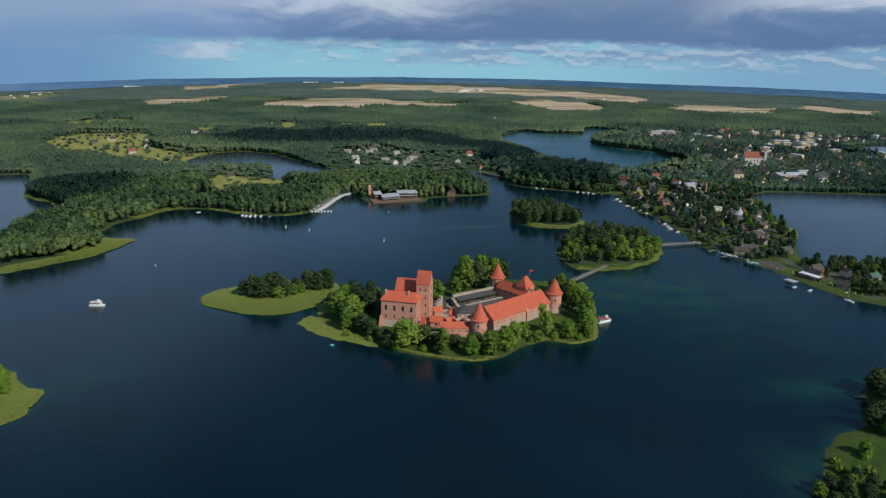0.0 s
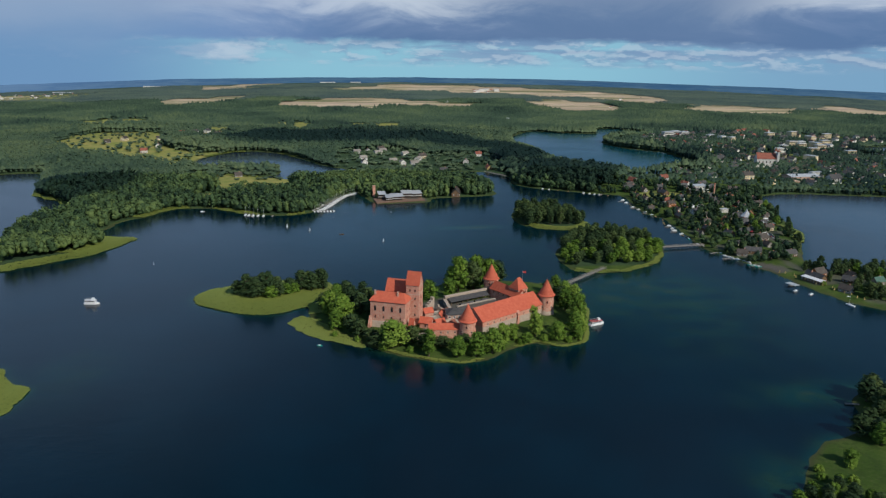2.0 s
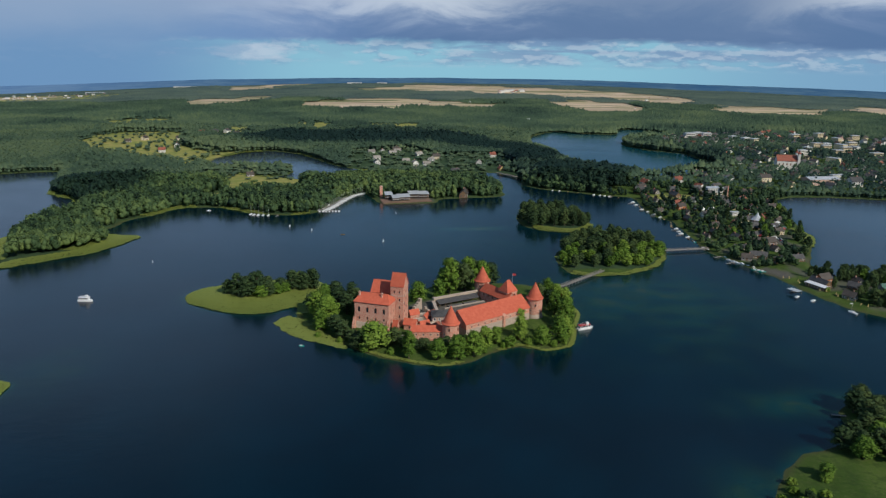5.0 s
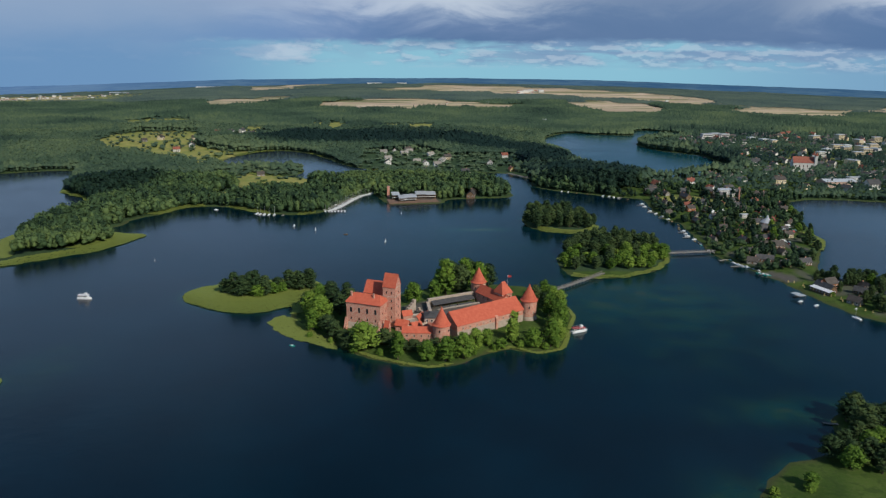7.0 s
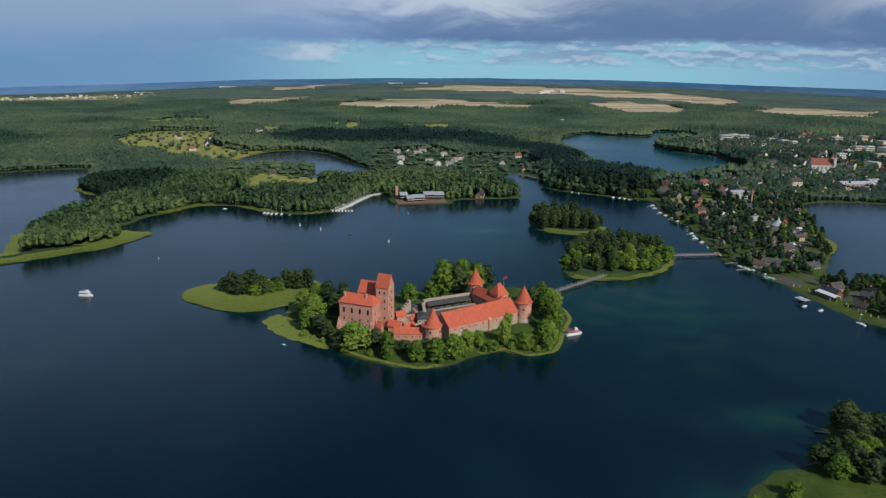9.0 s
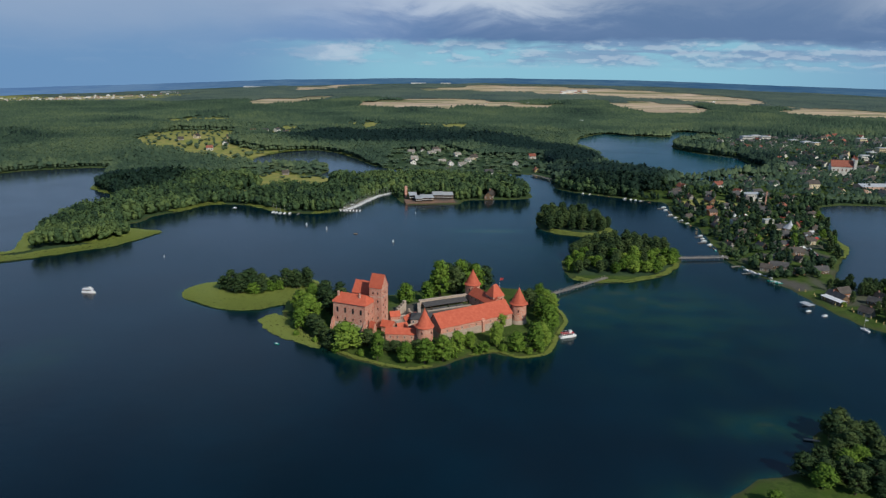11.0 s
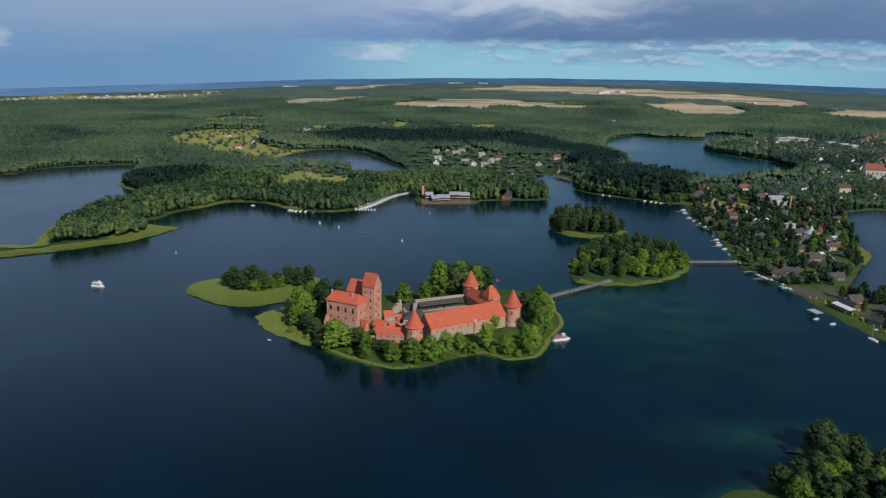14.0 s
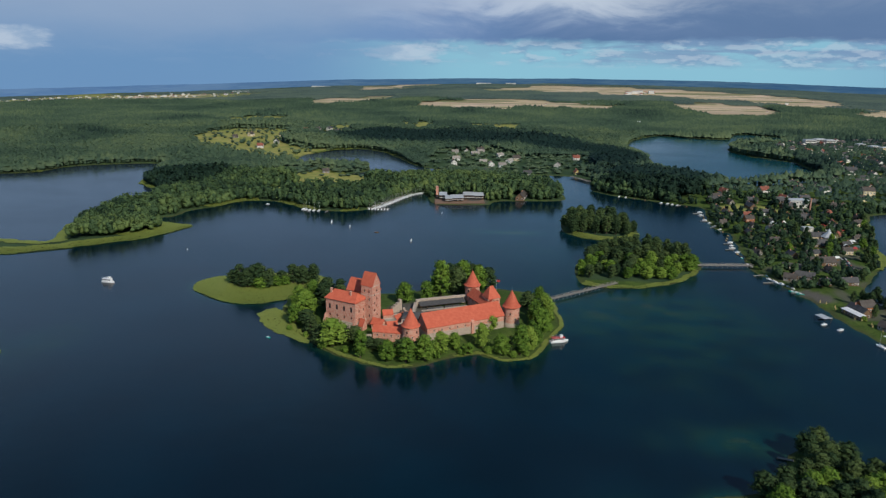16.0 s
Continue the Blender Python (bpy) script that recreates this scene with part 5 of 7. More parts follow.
def brick_house(name, label, m, w, d, eave, ridge, roof="tile_red", wall="brick", at=0.5, hips=None, over=0.6, z0=-1.5, category="castle wing"):
    """A long building under a ridge roof, its base at the pose m."""
    t = thing(name, label, category, m)
    bm = bmesh.new()
    if hips is None:
        gable_body(bm, w, d, z0, eave, ridge - 0.05, at)
    else:
        add_box(bm, -w / 2, w / 2, -d / 2, d / 2, z0, eave)
    bmesh.ops.recalc_face_normals(bm, faces=bm.faces[:])
    part("wall", bm, wall, t)
    bm = bmesh.new()
    if hips is None:
        gable_roof(bm, w, d, eave, ridge, at, over)
    else:
        hip_roof(bm, w, d, eave, ridge, hips[0], hips[1], over)
    part("roof", bm, roof, t)
    return t


def plinth(t, w, d, z0, z1, mat="stone", out=0.35):
    bm = bmesh.new()
    add_box(bm, -w / 2 - out, w / 2 + out, -d / 2 - out, d / 2 + out, z0, z1)
    part("plinth", bm, mat, t)


# the keep: its front looks south-south-west
KEEP = -22.0
ku, kv = Vector((math.cos(radians(KEEP)), math.sin(radians(KEEP)), 0)), Vector((-math.sin(radians(KEEP)), math.cos(radians(KEEP)), 0))


def keep_pose(front_left, w, d, z=3.0):
    c = Vector((*front_left, z)) + ku * w / 2 + kv * d / 2
    return pose(c.x, c.y, z, 0, 0, KEEP)


tower = brick_house("keep_tower", "tall square brick keep with a steep red gable roof", keep_pose((-38.6, -2.6), 8.6, 8.8), 8.6, 8.8, 27.0, 34.6, over=0.35, category="tower")
bm = bmesh.new()
for z in (26.2, 20.5):
    add_box(bm, -4.42, 4.42, -4.52, 4.52, z, z + 0.35)
part("string_course", bm, "stone", tower)
for z in (6, 12, 17, 22.3):
    for x in (-1.7, 1.7):
        put_window(tower, SMALL_WIN, x, -4.4, z, 0)
    put_window(tower, SMALL_WIN, 4.3, 0.4, z, 90)
    put_window(tower, SMALL_WIN, 4.3, -2.2, z - 2.5, 90)

hall = brick_house("great_hall", "brick great hall with tall arched windows and a red hipped roof", keep_pose((-61.5, -5.0), 23.2, 12.4), 23.2, 12.4, 17.6, 22.6, hips=(3.2, 3.6), over=0.7)
plinth(hall, 23.2, 12.4, -1.5, 4.6, "stone")
for k in range(4):
    put_window(hall, TALL_WIN, -8.4 + k * 5.6, -6.2, 11.2, 0)
    put_window(hall, SMALL_WIN, -8.4 + k * 5.6, -6.2, 6.4, 0)
for k in range(2):
    put_window(hall, SMALL_WIN, 11.6, -2.4 + k * 5, 10.5, 90)
    put_window(hall, SMALL_WIN, 11.6, -2.4 + k * 5, 5.5, 90)
bm = bmesh.new()
for x, y in ((-9.5, -2.6), (5.6, -2.2)):
    add_box(bm, x - 0.5, x + 0.5, y - 0.5, y + 0.5, 19, 23.4)
    add_box(bm, x - 0.62, x + 0.62, y - 0.62, y + 0.62, 23.4, 23.7)
part("chimney", bm, "brick", hall)
for k, x in enumerate((-11.6, 11.4)):
    bm = bmesh.new()
    add_poly(bm, [(x - 0.9, -6.2, -1), (x + 0.9, -6.2, -1), (x + 0.9, -9.2, -1), (x - 0.9, -9.2, -1), (x - 0.9, -6.2, 7.5), (x + 0.9, -6.2, 7.5), (x + 0.9, -9.0, 2.0), (x - 0.9, -9.0, 2.0)],
             [(0, 1, 5, 4), (1, 2, 6, 5), (2, 3, 7, 6), (3, 0, 4, 7), (4, 5, 6, 7), (3, 2, 1, 0)])
    bmesh.ops.recalc_face_normals(bm, faces=bm.faces[:])
    part("buttress", bm, "brick", hall)

rear = brick_house("rear_palace", "rear palace wing of brick under a plain red roof", keep_pose((-50.8, 9.2), 19.0, 10.5), 19.5, 10.5, 19.6, 26.2, over=0.5)
for k in range(3):
    put_window(rear, SMALL_WIN, -6 + k * 6, -5.25, 12, 0)
link = brick_house("gallery", "low brick gallery closing the palace yard", keep_pose((-59.5, 6.6), 6.5, 9.5), 6.5, 9.5, 13.5, 17.0, hips=(1.5, 1.5))
for k in range(2):
    put_window(link, SMALL_WIN, -3.25, -2 + k * 4, 8, -90)

# gate works between the keep and the lower ward
gate = brick_house("gatehouse", "small brick gatehouse with a red tiled roof", keep_pose((-30.5, -10.8), 7.5, 5.5), 7.5, 5.5, 4.2, 7.0)
put_window(gate, SMALL_WIN, 0, -2.75, 1.2, 0)
put_window(gate, SMALL_WIN, 3.75, 0, 1.2, 90)
brick_house("porch", "narrow brick stair porch with a steep red roof", keep_pose((-37.8, -14.6), 3.0, 4.6), 3.0, 4.6, 3.6, 7.6, over=0.3)
brick_house("guardhouse", "small guardhouse with a red tiled lean roof", pose(-17.5, -9.5, 3.0, 0, 0, 25), 6.0, 4.6, 3.2, 5.6)
brick_house("ward_house", "low ward house with weathered red tiles", pose(-11.0, -14.5, 3.0, 0, 0, 50), 7.0, 4.4, 3.4, 5.8, "tile_old")
brick_house("gate_lodge", "small brick lodge with a red tiled roof", pose(-23.5, 7.0, 3.0, 0, 0, 20), 6.4, 4.6, 4.6, 7.2, over=0.35)
brick_house("gate_lodge", "narrow pale lodge under a red tiled roof", pose(-16.0, 1.5, 3.0, 0, 0, 65), 6.0, 4.0, 3.8, 6.2, "tile_red", "stone", over=0.35)
brick_house("gate_lodge", "low brick lodge with weathered red tiles", pose(-12.0, 9.5, 3.0, 0, 0, 30), 5.4, 4.0, 3.2, 5.4, "tile_old", over=0.35)


def ruined_wall(label, a, b, low, high, thick):
    """A broken wall whose top climbs in uneven steps from a to b."""
    a, b = Vector((*a, 0)), Vector((*b, 0))
    w = (b - a).length
    t = thing("ruined_wall", label, "castle wall", pose(a.x, a.y, 2.6, 0, 0, math.degrees(math.atan2(b.y - a.y, b.x - a.x))), "castle walls")
    bm = bmesh.new()
    n = 7
    for k in range(n):
        top = low + (high - low) * (k / (n - 1)) ** 1.4 + 0.35 * math.sin(k * 2.3)
        add_box(bm, k * w / n, (k + 1) * w / n - 0.004, -thick / 2 - 0.02 * (k % 3), thick / 2 + 0.02 * (k % 3), -1, top)
    part("masonry", bm, "stone", t)


ruined_wall("tall broken wall of pale stone beside the keep", (-27.0, 15.0), (-18.0, 25.5), 2.2, 8.6, 2.2)
ruined_wall("low broken stone wall in the forecourt", (-9.5, 14.0), (-15.5, 20.5), 1.6, 4.4, 1.4)


def wall_run(name, label, a, b, z0, z1, thick, mat, cap="stone", merlons=0):
    """A straight castle wall from a to b with a coping and, where it has them, merlons."""
    a, b = Vector((*a, 0)), Vector((*b, 0))
    w = (b - a).length
    c = (a + b) / 2
    t = thing(name, label, "castle wall", pose(c.x, c.y, z0, 0, 0, math.degrees(math.atan2(b.y - a.y, b.x - a.x))), "castle walls")
    bm = bmesh.new()
    add_box(bm, -w / 2, w / 2, -thick / 2, thick / 2, -1.5, z1 - z0)
    part("masonry", bm, mat, t)
    bm = bmesh.new()
    add_box(bm, -w / 2 + 0.02, w / 2 - 0.02, -thick / 2 - 0.15, thick / 2 + 0.15, z1 - z0, z1 - z0 + 0.3)
    for k in range(merlons):
        x = -w / 2 + (k + 0.5) * w / merlons
        add_box(bm, x - w / merlons * 0.28, x + w / merlons * 0.28, -thick / 2, -thick / 2 + 0.7, z1 - z0 + 0.3, z1 - z0 + 1.5)
    part("coping", bm, cap, t)
    return t


wall_run("keep_wall", "pale stone wall beside the keep bridge", (-25.5, -4.5), (-13.0, 3.0), 3.0, 7.2, 1.2, "stone_grey")
wall_run("keep_wall", "weathered stone wall of the dry moat", (-22.0, -12.5), (-10.0, -5.0), 3.0, 6.4, 1.2, "stone")
wall_run("moat_wall", "low pale stone wall by the moat", (-27.0, 6.0), (-8.0, 14.5), 3.0, 6.0, 1.4, "stone_grey")
wall_run("west_wall", "stone and brick wall of the lower ward", (-5.0, -22.5), (-9.0, 33.0), 3.0, 6.6, 1.8, "stone_grey")
wall_run("north_wall", "long pale north wall of the lower ward", (-9.0, 33.6), (24.0, 49.5), 2.6, 8.4, 2.0, "stone", merlons=0)
wall_run("east_wall", "brick wall between gate tower and corner tower", (45.5, 27.5), (55.0, 14.5), 2.6, 10.5, 1.8, "brick", merlons=7)
wall_run("terrace_wall", "pale terrace wall inside the lower ward", (-2.5, 18.5), (27.0, 33.0), 3.0, 6.2, 1.4, "stone_grey")
wall_run("outer_wall", "low outer stone wall above the shore", (-36.0, -26.5), (-27.0, -25.5), 2.0, 5.2, 1.2, "stone")

# lower ward: the long front wing, its short western part, the shaded eastern range and gate tower
WARD = math.degrees(math.atan2(33.2, 51))
wu, wv = Vector((math.cos(radians(WARD)), math.sin(radians(WARD)), 0)), Vector((-math.sin(radians(WARD)), math.cos(radians(WARD)), 0))
c = Vector((30.2, -10.6, 0)) + wv * 6.6
wing = brick_house("front_wing", "long brick wing with stone base and an unbroken red roof", pose(c.x, c.y, 3.0, 0, 0, WARD), 54.0, 13.2, 8.6, 15.2, at=0.66, over=0.5)
plinth(wing, 53.8, 13.2, -1.5, 4.9, "stone", 0.15)
for k in range(9):
    put_window(wing, SLIT, -22.5 + k * 5.4, -6.6, 5.6, 0)
bm = bmesh.new()
add_box(bm, 3.2, 5.0, -7.7, -6.6, -1, 7.4)
add_poly(bm, [(3.0, -7.9, 7.4), (5.2, -7.9, 7.4), (5.2, -6.5, 9.2), (3.0, -6.5, 9.2), (3.0, -6.5, 7.4), (5.2, -6.5, 7.4)], [(0, 1, 2, 3), (0, 3, 4), (1, 5, 2), (4, 5, 1, 0)])
part("latrine_shaft", bm, "brick", wing)
low = brick_house("low_wing", "low brick outwork under a red tiled roof", pose(-16.5, -24.0, 2.6, 0, 0, -3), 19.0, 6.4, 5.6, 8.4, over=0.4)
for k in range(4):
    put_window(low, SLIT, -6.6 + k * 4.4, -3.2, 3.0, 0)
gt = thing("gate_tower", "square brick gate tower with a steep red hipped roof", "tower", pose(43.0, 31.6, 2.6, 0, 0, WARD), "castle towers")
bm = bmesh.new()
add_box(bm, -4.4, 4.4, -4.4, 4.4, -1.5, 11.6)
part("wall", bm, "brick", gt)
bm = bmesh.new()
add_box(bm, -4.6, 4.6, -4.6, 4.6, 11.2, 11.6)
part("cornice", bm, "stone", gt)
bm = bmesh.new()
hip_roof(bm, 8.8, 8.8, 11.6, 19.4, 3.6, 3.6, 0.5)
part("roof", bm, "tile_red", gt)
for k in range(3):
    put_window(gt, SMALL_WIN, -2.4 + k * 2.4, -4.4, 8.6, 0)
    put_window(gt, SMALL_WIN, 4.4, -2.4 + k * 2.4, 8.6, 90)
flag = thing("flagpole", "slim metal flagpole with a small red flag on the gate tower", "flagpole", pose(46.2, 33.6, 12.5))
bm = bmesh.new()
add_lathe(bm, [(0.10, 0.0), (0.05, 13.5), (0.09, 13.55), (0.02, 13.7)], 6)
part("pole", bm, "metal_light", flag)
bm = bmesh.new()
add_poly(bm, [(x, 0.12 * math.sin(x * 2.2) + y, z) for x in (0.06, 0.8, 1.6, 2.4) for y in (-0.015, 0.015) for z in (11.8, 13.3)],
         [(4 * k + a, 4 * k + b, 4 * k + b + 4, 4 * k + a + 4) for k in range(3) for a, b in ((0, 1), (1, 3), (3, 2), (2, 0))] + [(0, 2, 3, 1), (12, 13, 15, 14)])
bmesh.ops.recalc_face_normals(bm, faces=bm.faces[:])
part("flag", bm, "red_paint", flag)
east = brick_house("east_range", "low eastern ward range under a red tiled roof", pose(37.2, 36.6, 2.8, 0, 0, 122), 27.0, 10.0, 7.2, 11.6)
for k in range(5):
    put_window(east, SMALL_WIN, -10 + k * 5, 5.0, 4.6, 180)


def lean_to(name, label, a, b, depth, z_low, z_high, mat, z0=3.0):
    """A one-slope gallery roof on posts along a wall from a to b."""
    a, b = Vector((*a, 0)), Vector((*b, 0))
    w = (b - a).length
    t = thing(name, label, "gallery", pose(a.x, a.y, z0, 0, 0, math.degrees(math.atan2(b.y - a.y, b.x - a.x))))
    bm = bmesh.new()
    v = [(0, -depth, z_low - z0), (w, -depth, z_low - z0), (w, 0, z_high - z0), (0, 0, z_high - z0)]
    v += [(x, y, z + 0.25) for x, y, z in v]
    add_poly(bm, v, [(3, 2, 1, 0), (4, 5, 6, 7), (0, 1, 5, 4), (1, 2, 6, 5), (2, 3, 7, 6), (3, 0, 4, 7)])
    part("roof", bm, mat, t)
    me = None
    for k in range(max(3, int(w / 4))):
        x = 0.3 + k * (w - 0.6) / (max(3, int(w / 4)) - 1)
        if me is None:
            bm = bmesh.new()
            add_box(bm, -0.15, 0.15, -0.15, 0.15, -1, z_low - z0 + 0.05)
            ob = part("post", bm, "wood_brown", t)
            ob.matrix_basis = pose(x, -depth + 0.4, 0)
            me = ob.data
        else:
            again("post", me, t, pose(x, -depth + 0.4, 0))


lean_to("north_gallery", "dark roofed timber gallery along the north wall", (-7.0, 33.2), (22.5, 47.4), 5.2, 5.6, 7.2, "roof_grey")
lean_to("ward_gallery", "dark timber gallery along the terrace wall", (-1.5, 17.6), (26.5, 31.2), 3.4, 4.8, 5.9, "roof_brown")
for i, (x, y) in enumerate([(8, 27), (14, 30), (3, 24), (19, 32.5)]):
    brick_house("ward_shed", "small dark shed in the castle ward", pose(x, y, 3.0, 0, 0, 26), 4.6, 3.2, 2.4, 3.6, "roof_grey", "wood_brown", over=0.3, z0=-0.3, category="shed")


# ---- footbridges ----
def footbridge(label, a, b, wide, z):
    """A timber footbridge on paired posts with a railing on each side."""
    a, b = Vector((*a, 0)), Vector((*b, 0))
    w = (b - a).length
    t = thing("footbridge", label, "bridge", pose(a.x, a.y, 0, 0, 0, math.degrees(math.atan2(b.y - a.y, b.x - a.x))), "footbridges")
    bm = bmesh.new()
    for k in range(int(w / 0.9)):
        add_box(bm, k * 0.9, k * 0.9 + 0.84, -wide / 2, wide / 2, z - 0.12, z)
    add_box(bm, 0, w, -wide / 2 + 0.3, -wide / 2 + 0.6, z - 0.5, z - 0.125)
    add_box(bm, 0, w, wide / 2 - 0.6, wide / 2 - 0.3, z - 0.5, z - 0.125)
    part("deck", bm, "wood_grey", t)
    for s in (-1, 1):
        bm = bmesh.new()
        add_box(bm, 0, w, s * wide / 2 - 0.06, s * wide / 2 + 0.06, z + 1.0, z + 1.12)
        add_box(bm, 0, w, s * wide / 2 - 0.04, s * wide / 2 + 0.04, z + 0.45, z + 0.55)
        part("railing", bm, "wood_grey", t)
    bm = bmesh.new()
    add_lathe(bm, [(0.19, -3.5), (0.17, z + 1.15)], 7)
    ob = part("post", bm, "wood_grey", t)
    ob.matrix_basis = pose(0.4, -wide / 2, 0)
    for k in range(int(w / 4.2) + 1):
        for s in (-1, 1):
            if k or s > 0:
                again("post", ob.data, t, pose(0.4 + k * (w - 0.8) / int(w / 4.2), s * wide / 2, 0))


footbridge("long grey timber footbridge from castle to wooded island", (83, 68), (137, 116), 3.0, 2.0)
footbridge("grey timber footbridge from wooded island to the town", (206, 176), (258, 183), 3.4, 2.0)
footbridge("low timber bridge over the channel", (128, 632), (152, 590), 3.4, 2.2)


# ---- houses ----
def plain_window(w, h):
    """A framed window in one piece: white frame, dark pane."""
    frame_me, pane_me = window_mesh(w, h, False, "white_paint")
    bm = bmesh.new()
    bm.from_mesh(frame_me)
    k = len(bm.faces)
    bm.from_mesh(pane_me)
    bm.faces.ensure_lookup_table()
    for f in bm.faces[k:]:
        f.material_index = 1
    bm.to_mesh(frame_me)
    bm.free()
    frame_me.materials.append(MATS["glass"])
    return frame_me, None


HOUSE_WIN = plain_window(1.1, 1.4)


def make_house(label, w, d, eave, ridge, wall, roof, porch=False, hips=None, category="house", chimney=True, rows=1):
    """A house with walls, roof, windows, a door and a chimney, its front towards -y."""
    t = brick_house("house", label, Matrix(), w, d, eave, ridge, roof, wall, 0.5, hips, 0.5, -1.2, category)
    for row in range(rows):
        z = 0.9 + row * (eave / rows)
        n = max(2, int(w / 2.8))
        for k in range(n):
            x = -w / 2 + (k + 0.5) * w / n
            if row or k != n // 2:
                put_window(t, HOUSE_WIN, x, -d / 2, z, 0)
        m = max(1, int(d / 3.4))
        for k in range(m):
            for s in (-1, 1):
                put_window(t, HOUSE_WIN, s * w / 2, -d / 2 + (k + 0.5) * d / m, z, 90 * s)
    bm = bmesh.new()
    n = max(2, int(w / 2.8))
    x = -w / 2 + (n // 2 + 0.5) * w / n
    add_box(bm, x - 0.5, x + 0.5, -d / 2 - 0.09, -d / 2 + 0.02, 0, 2.05)
    add_box(bm, x - 0.64, x - 0.5, -d / 2 - 0.14, -d / 2 + 0.02, 0, 2.2)
    add_box(bm, x + 0.5, x + 0.64, -d / 2 - 0.14, -d / 2 + 0.02, 0, 2.2)
    add_box(bm, x - 0.64, x + 0.64, -d / 2 - 0.14, -d / 2 + 0.02, 2.06, 2.2)
    part("door", bm, "wood_brown", t)
    if chimney:
        bm = bmesh.new()
        add_box(bm, w * 0.18, w * 0.18 + 0.8, 0.3, 1.1, eave, ridge + 0.9)
        add_box(bm, w * 0.18 - 0.1, w * 0.18 + 0.9, 0.2, 1.2, ridge + 0.9, ridge + 1.1)
        part("chimney", bm, "brick", t)
    if porch:
        bm = bmesh.new()
        gable_roof(bm, 3.0, 3.0, 2.4, 3.6, 0.5, 0.25, 0.15)
        ob = part("porch_roof", bm, roof, t)
        ob.matrix_basis = pose(x, -d / 2 - 1.5, 0, 0, 0, 90)
        bm = bmesh.new()
        for a in (-1.3, 1.3):
            add_box(bm, x + a - 0.1, x + a + 0.1, -d / 2 - 2.8, -d / 2 - 2.6, -1.0, 2.5)
        part("porch_post", bm, "wood_brown", t)
    return t


HOUSES = [
    make_house("brown timber lakeside house with a grey roof", 13, 8, 3.4, 7.4, "wood_brown", "roof_grey", True),
    make_house("yellow wooden house with a red tiled roof", 11, 7.5, 3.4, 7.2, "wood_yellow", "tile_old", True),
    make_house("white rendered house with a grey roof", 12, 9, 5.2, 8.8, "plaster_white", "roof_grey", rows=2),
    make_house("cream rendered house with a brown roof", 12, 9, 4.6, 8.4, "plaster_cream", "roof_brown", rows=2),
    make_house("weathered grey wooden cottage with a dark roof", 10, 7, 3.0, 6.6, "wood_grey", "roof_brown"),
    make_house("white house with a dull red tiled roof", 11, 8.5, 4.8, 8.6, "plaster_white", "tile_old", rows=2),
    make_house("long dark timber building with a grey roof", 20, 9, 3.6, 8.0, "wood_brown", "roof_grey"),
    make_house("pinkish rendered block with a low hipped roof", 24, 12, 9.5, 12.0, "plaster_pink", "roof_grey", hips=(5, 5), rows=3, chimney=False, category="apartment block"),
    make_house("pale apartment block with rows of windows", 30, 12, 12.5, 14.0, "plaster_white", "metal_light", hips=(5, 5), rows=4, chimney=False, category="apartment block"),
    make_house("timber house with a faded green metal roof", 12, 8, 3.6, 7.4, "wood_grey", "roof_green"),
    make_house("long pale hall under a wide grey roof", 26, 12, 4.0, 8.4, "plaster_cream", "roof_grey"),
    make_house("long timber restaurant with a brown shingle roof", 28, 10, 3.4, 7.8, "wood_brown", "roof_brown"),
    make_house("white two-storey building with a low pale roof", 18, 11, 7.2, 8.0, "plaster_white", "metal_light", hips=(4, 4), rows=2, chimney=False),
    make_house("cream villa of two storeys with a brown roof", 13, 11, 8.2, 11.8, "plaster_cream", "roof_brown", rows=2),
    make_house("orange timber house of two storeys with a brown roof", 12, 9, 5.2, 8.8, "wood_orange", "roof_brown", rows=2),
    make_house("broad sports hall with a pale metal roof", 46, 22, 8.0, 10.5, "plaster_pink", "metal_light", chimney=False, category="hall"),
    make_house("white house with a pale grey roof among garden trees", 15, 11, 5.4, 9.6, "plaster_white", "wood_grey", rows=2),
]
HOUSE_USED = [0] * len(HOUSES)


def settle(kind, x, y, turn, scale=1.0, group="houses of the town"):
    m = pose(x, y, ground_z(x, y) + 0.1, 0, 0, turn) @ Matrix.Scale(scale, 4)
    ob = HOUSES[kind]
    if HOUSE_USED[kind]:
        ob = copy_thing(HOUSES[kind], Matrix())
    ob.matrix_basis = m
    ob["group"] = group
    HOUSE_USED[kind] += 1
    return ob


for kind, x, y, turn, size in HOUSE_PLAN:
    settle(kind, x, y, turn, size * (0.8 if y < 440 else 1.0))


def far_house(label, w, d, eave, ridge, wall, roof, hips=None, storeys=0, category="house"):
    """A house too far off for windows to show: walls, roof and chimney, and floor bands on the tall ones."""
    t = brick_house("apartment_block" if storeys else "town_house", label, Matrix(), w, d, eave, ridge, roof, wall, 0.5, hips, 0.5, -1.5, category)
    if storeys:
        for k in range(storeys):
            z = 1.0 + k * (eave - 0.6) / storeys
            bm = bmesh.new()
            add_box(bm, -w / 2 + 0.6, w / 2 - 0.6, -d / 2 - 0.06, -d / 2 + 0.02, z, z + 1.3)
            part("window_band", bm, "glass", t)
    else:
        bm = bmesh.new()
        add_box(bm, w * 0.18, w * 0.18 + 0.8, 0.3, 1.1, eave, ridge + 0.9)
        part("chimney", bm, "brick", t)
    return t


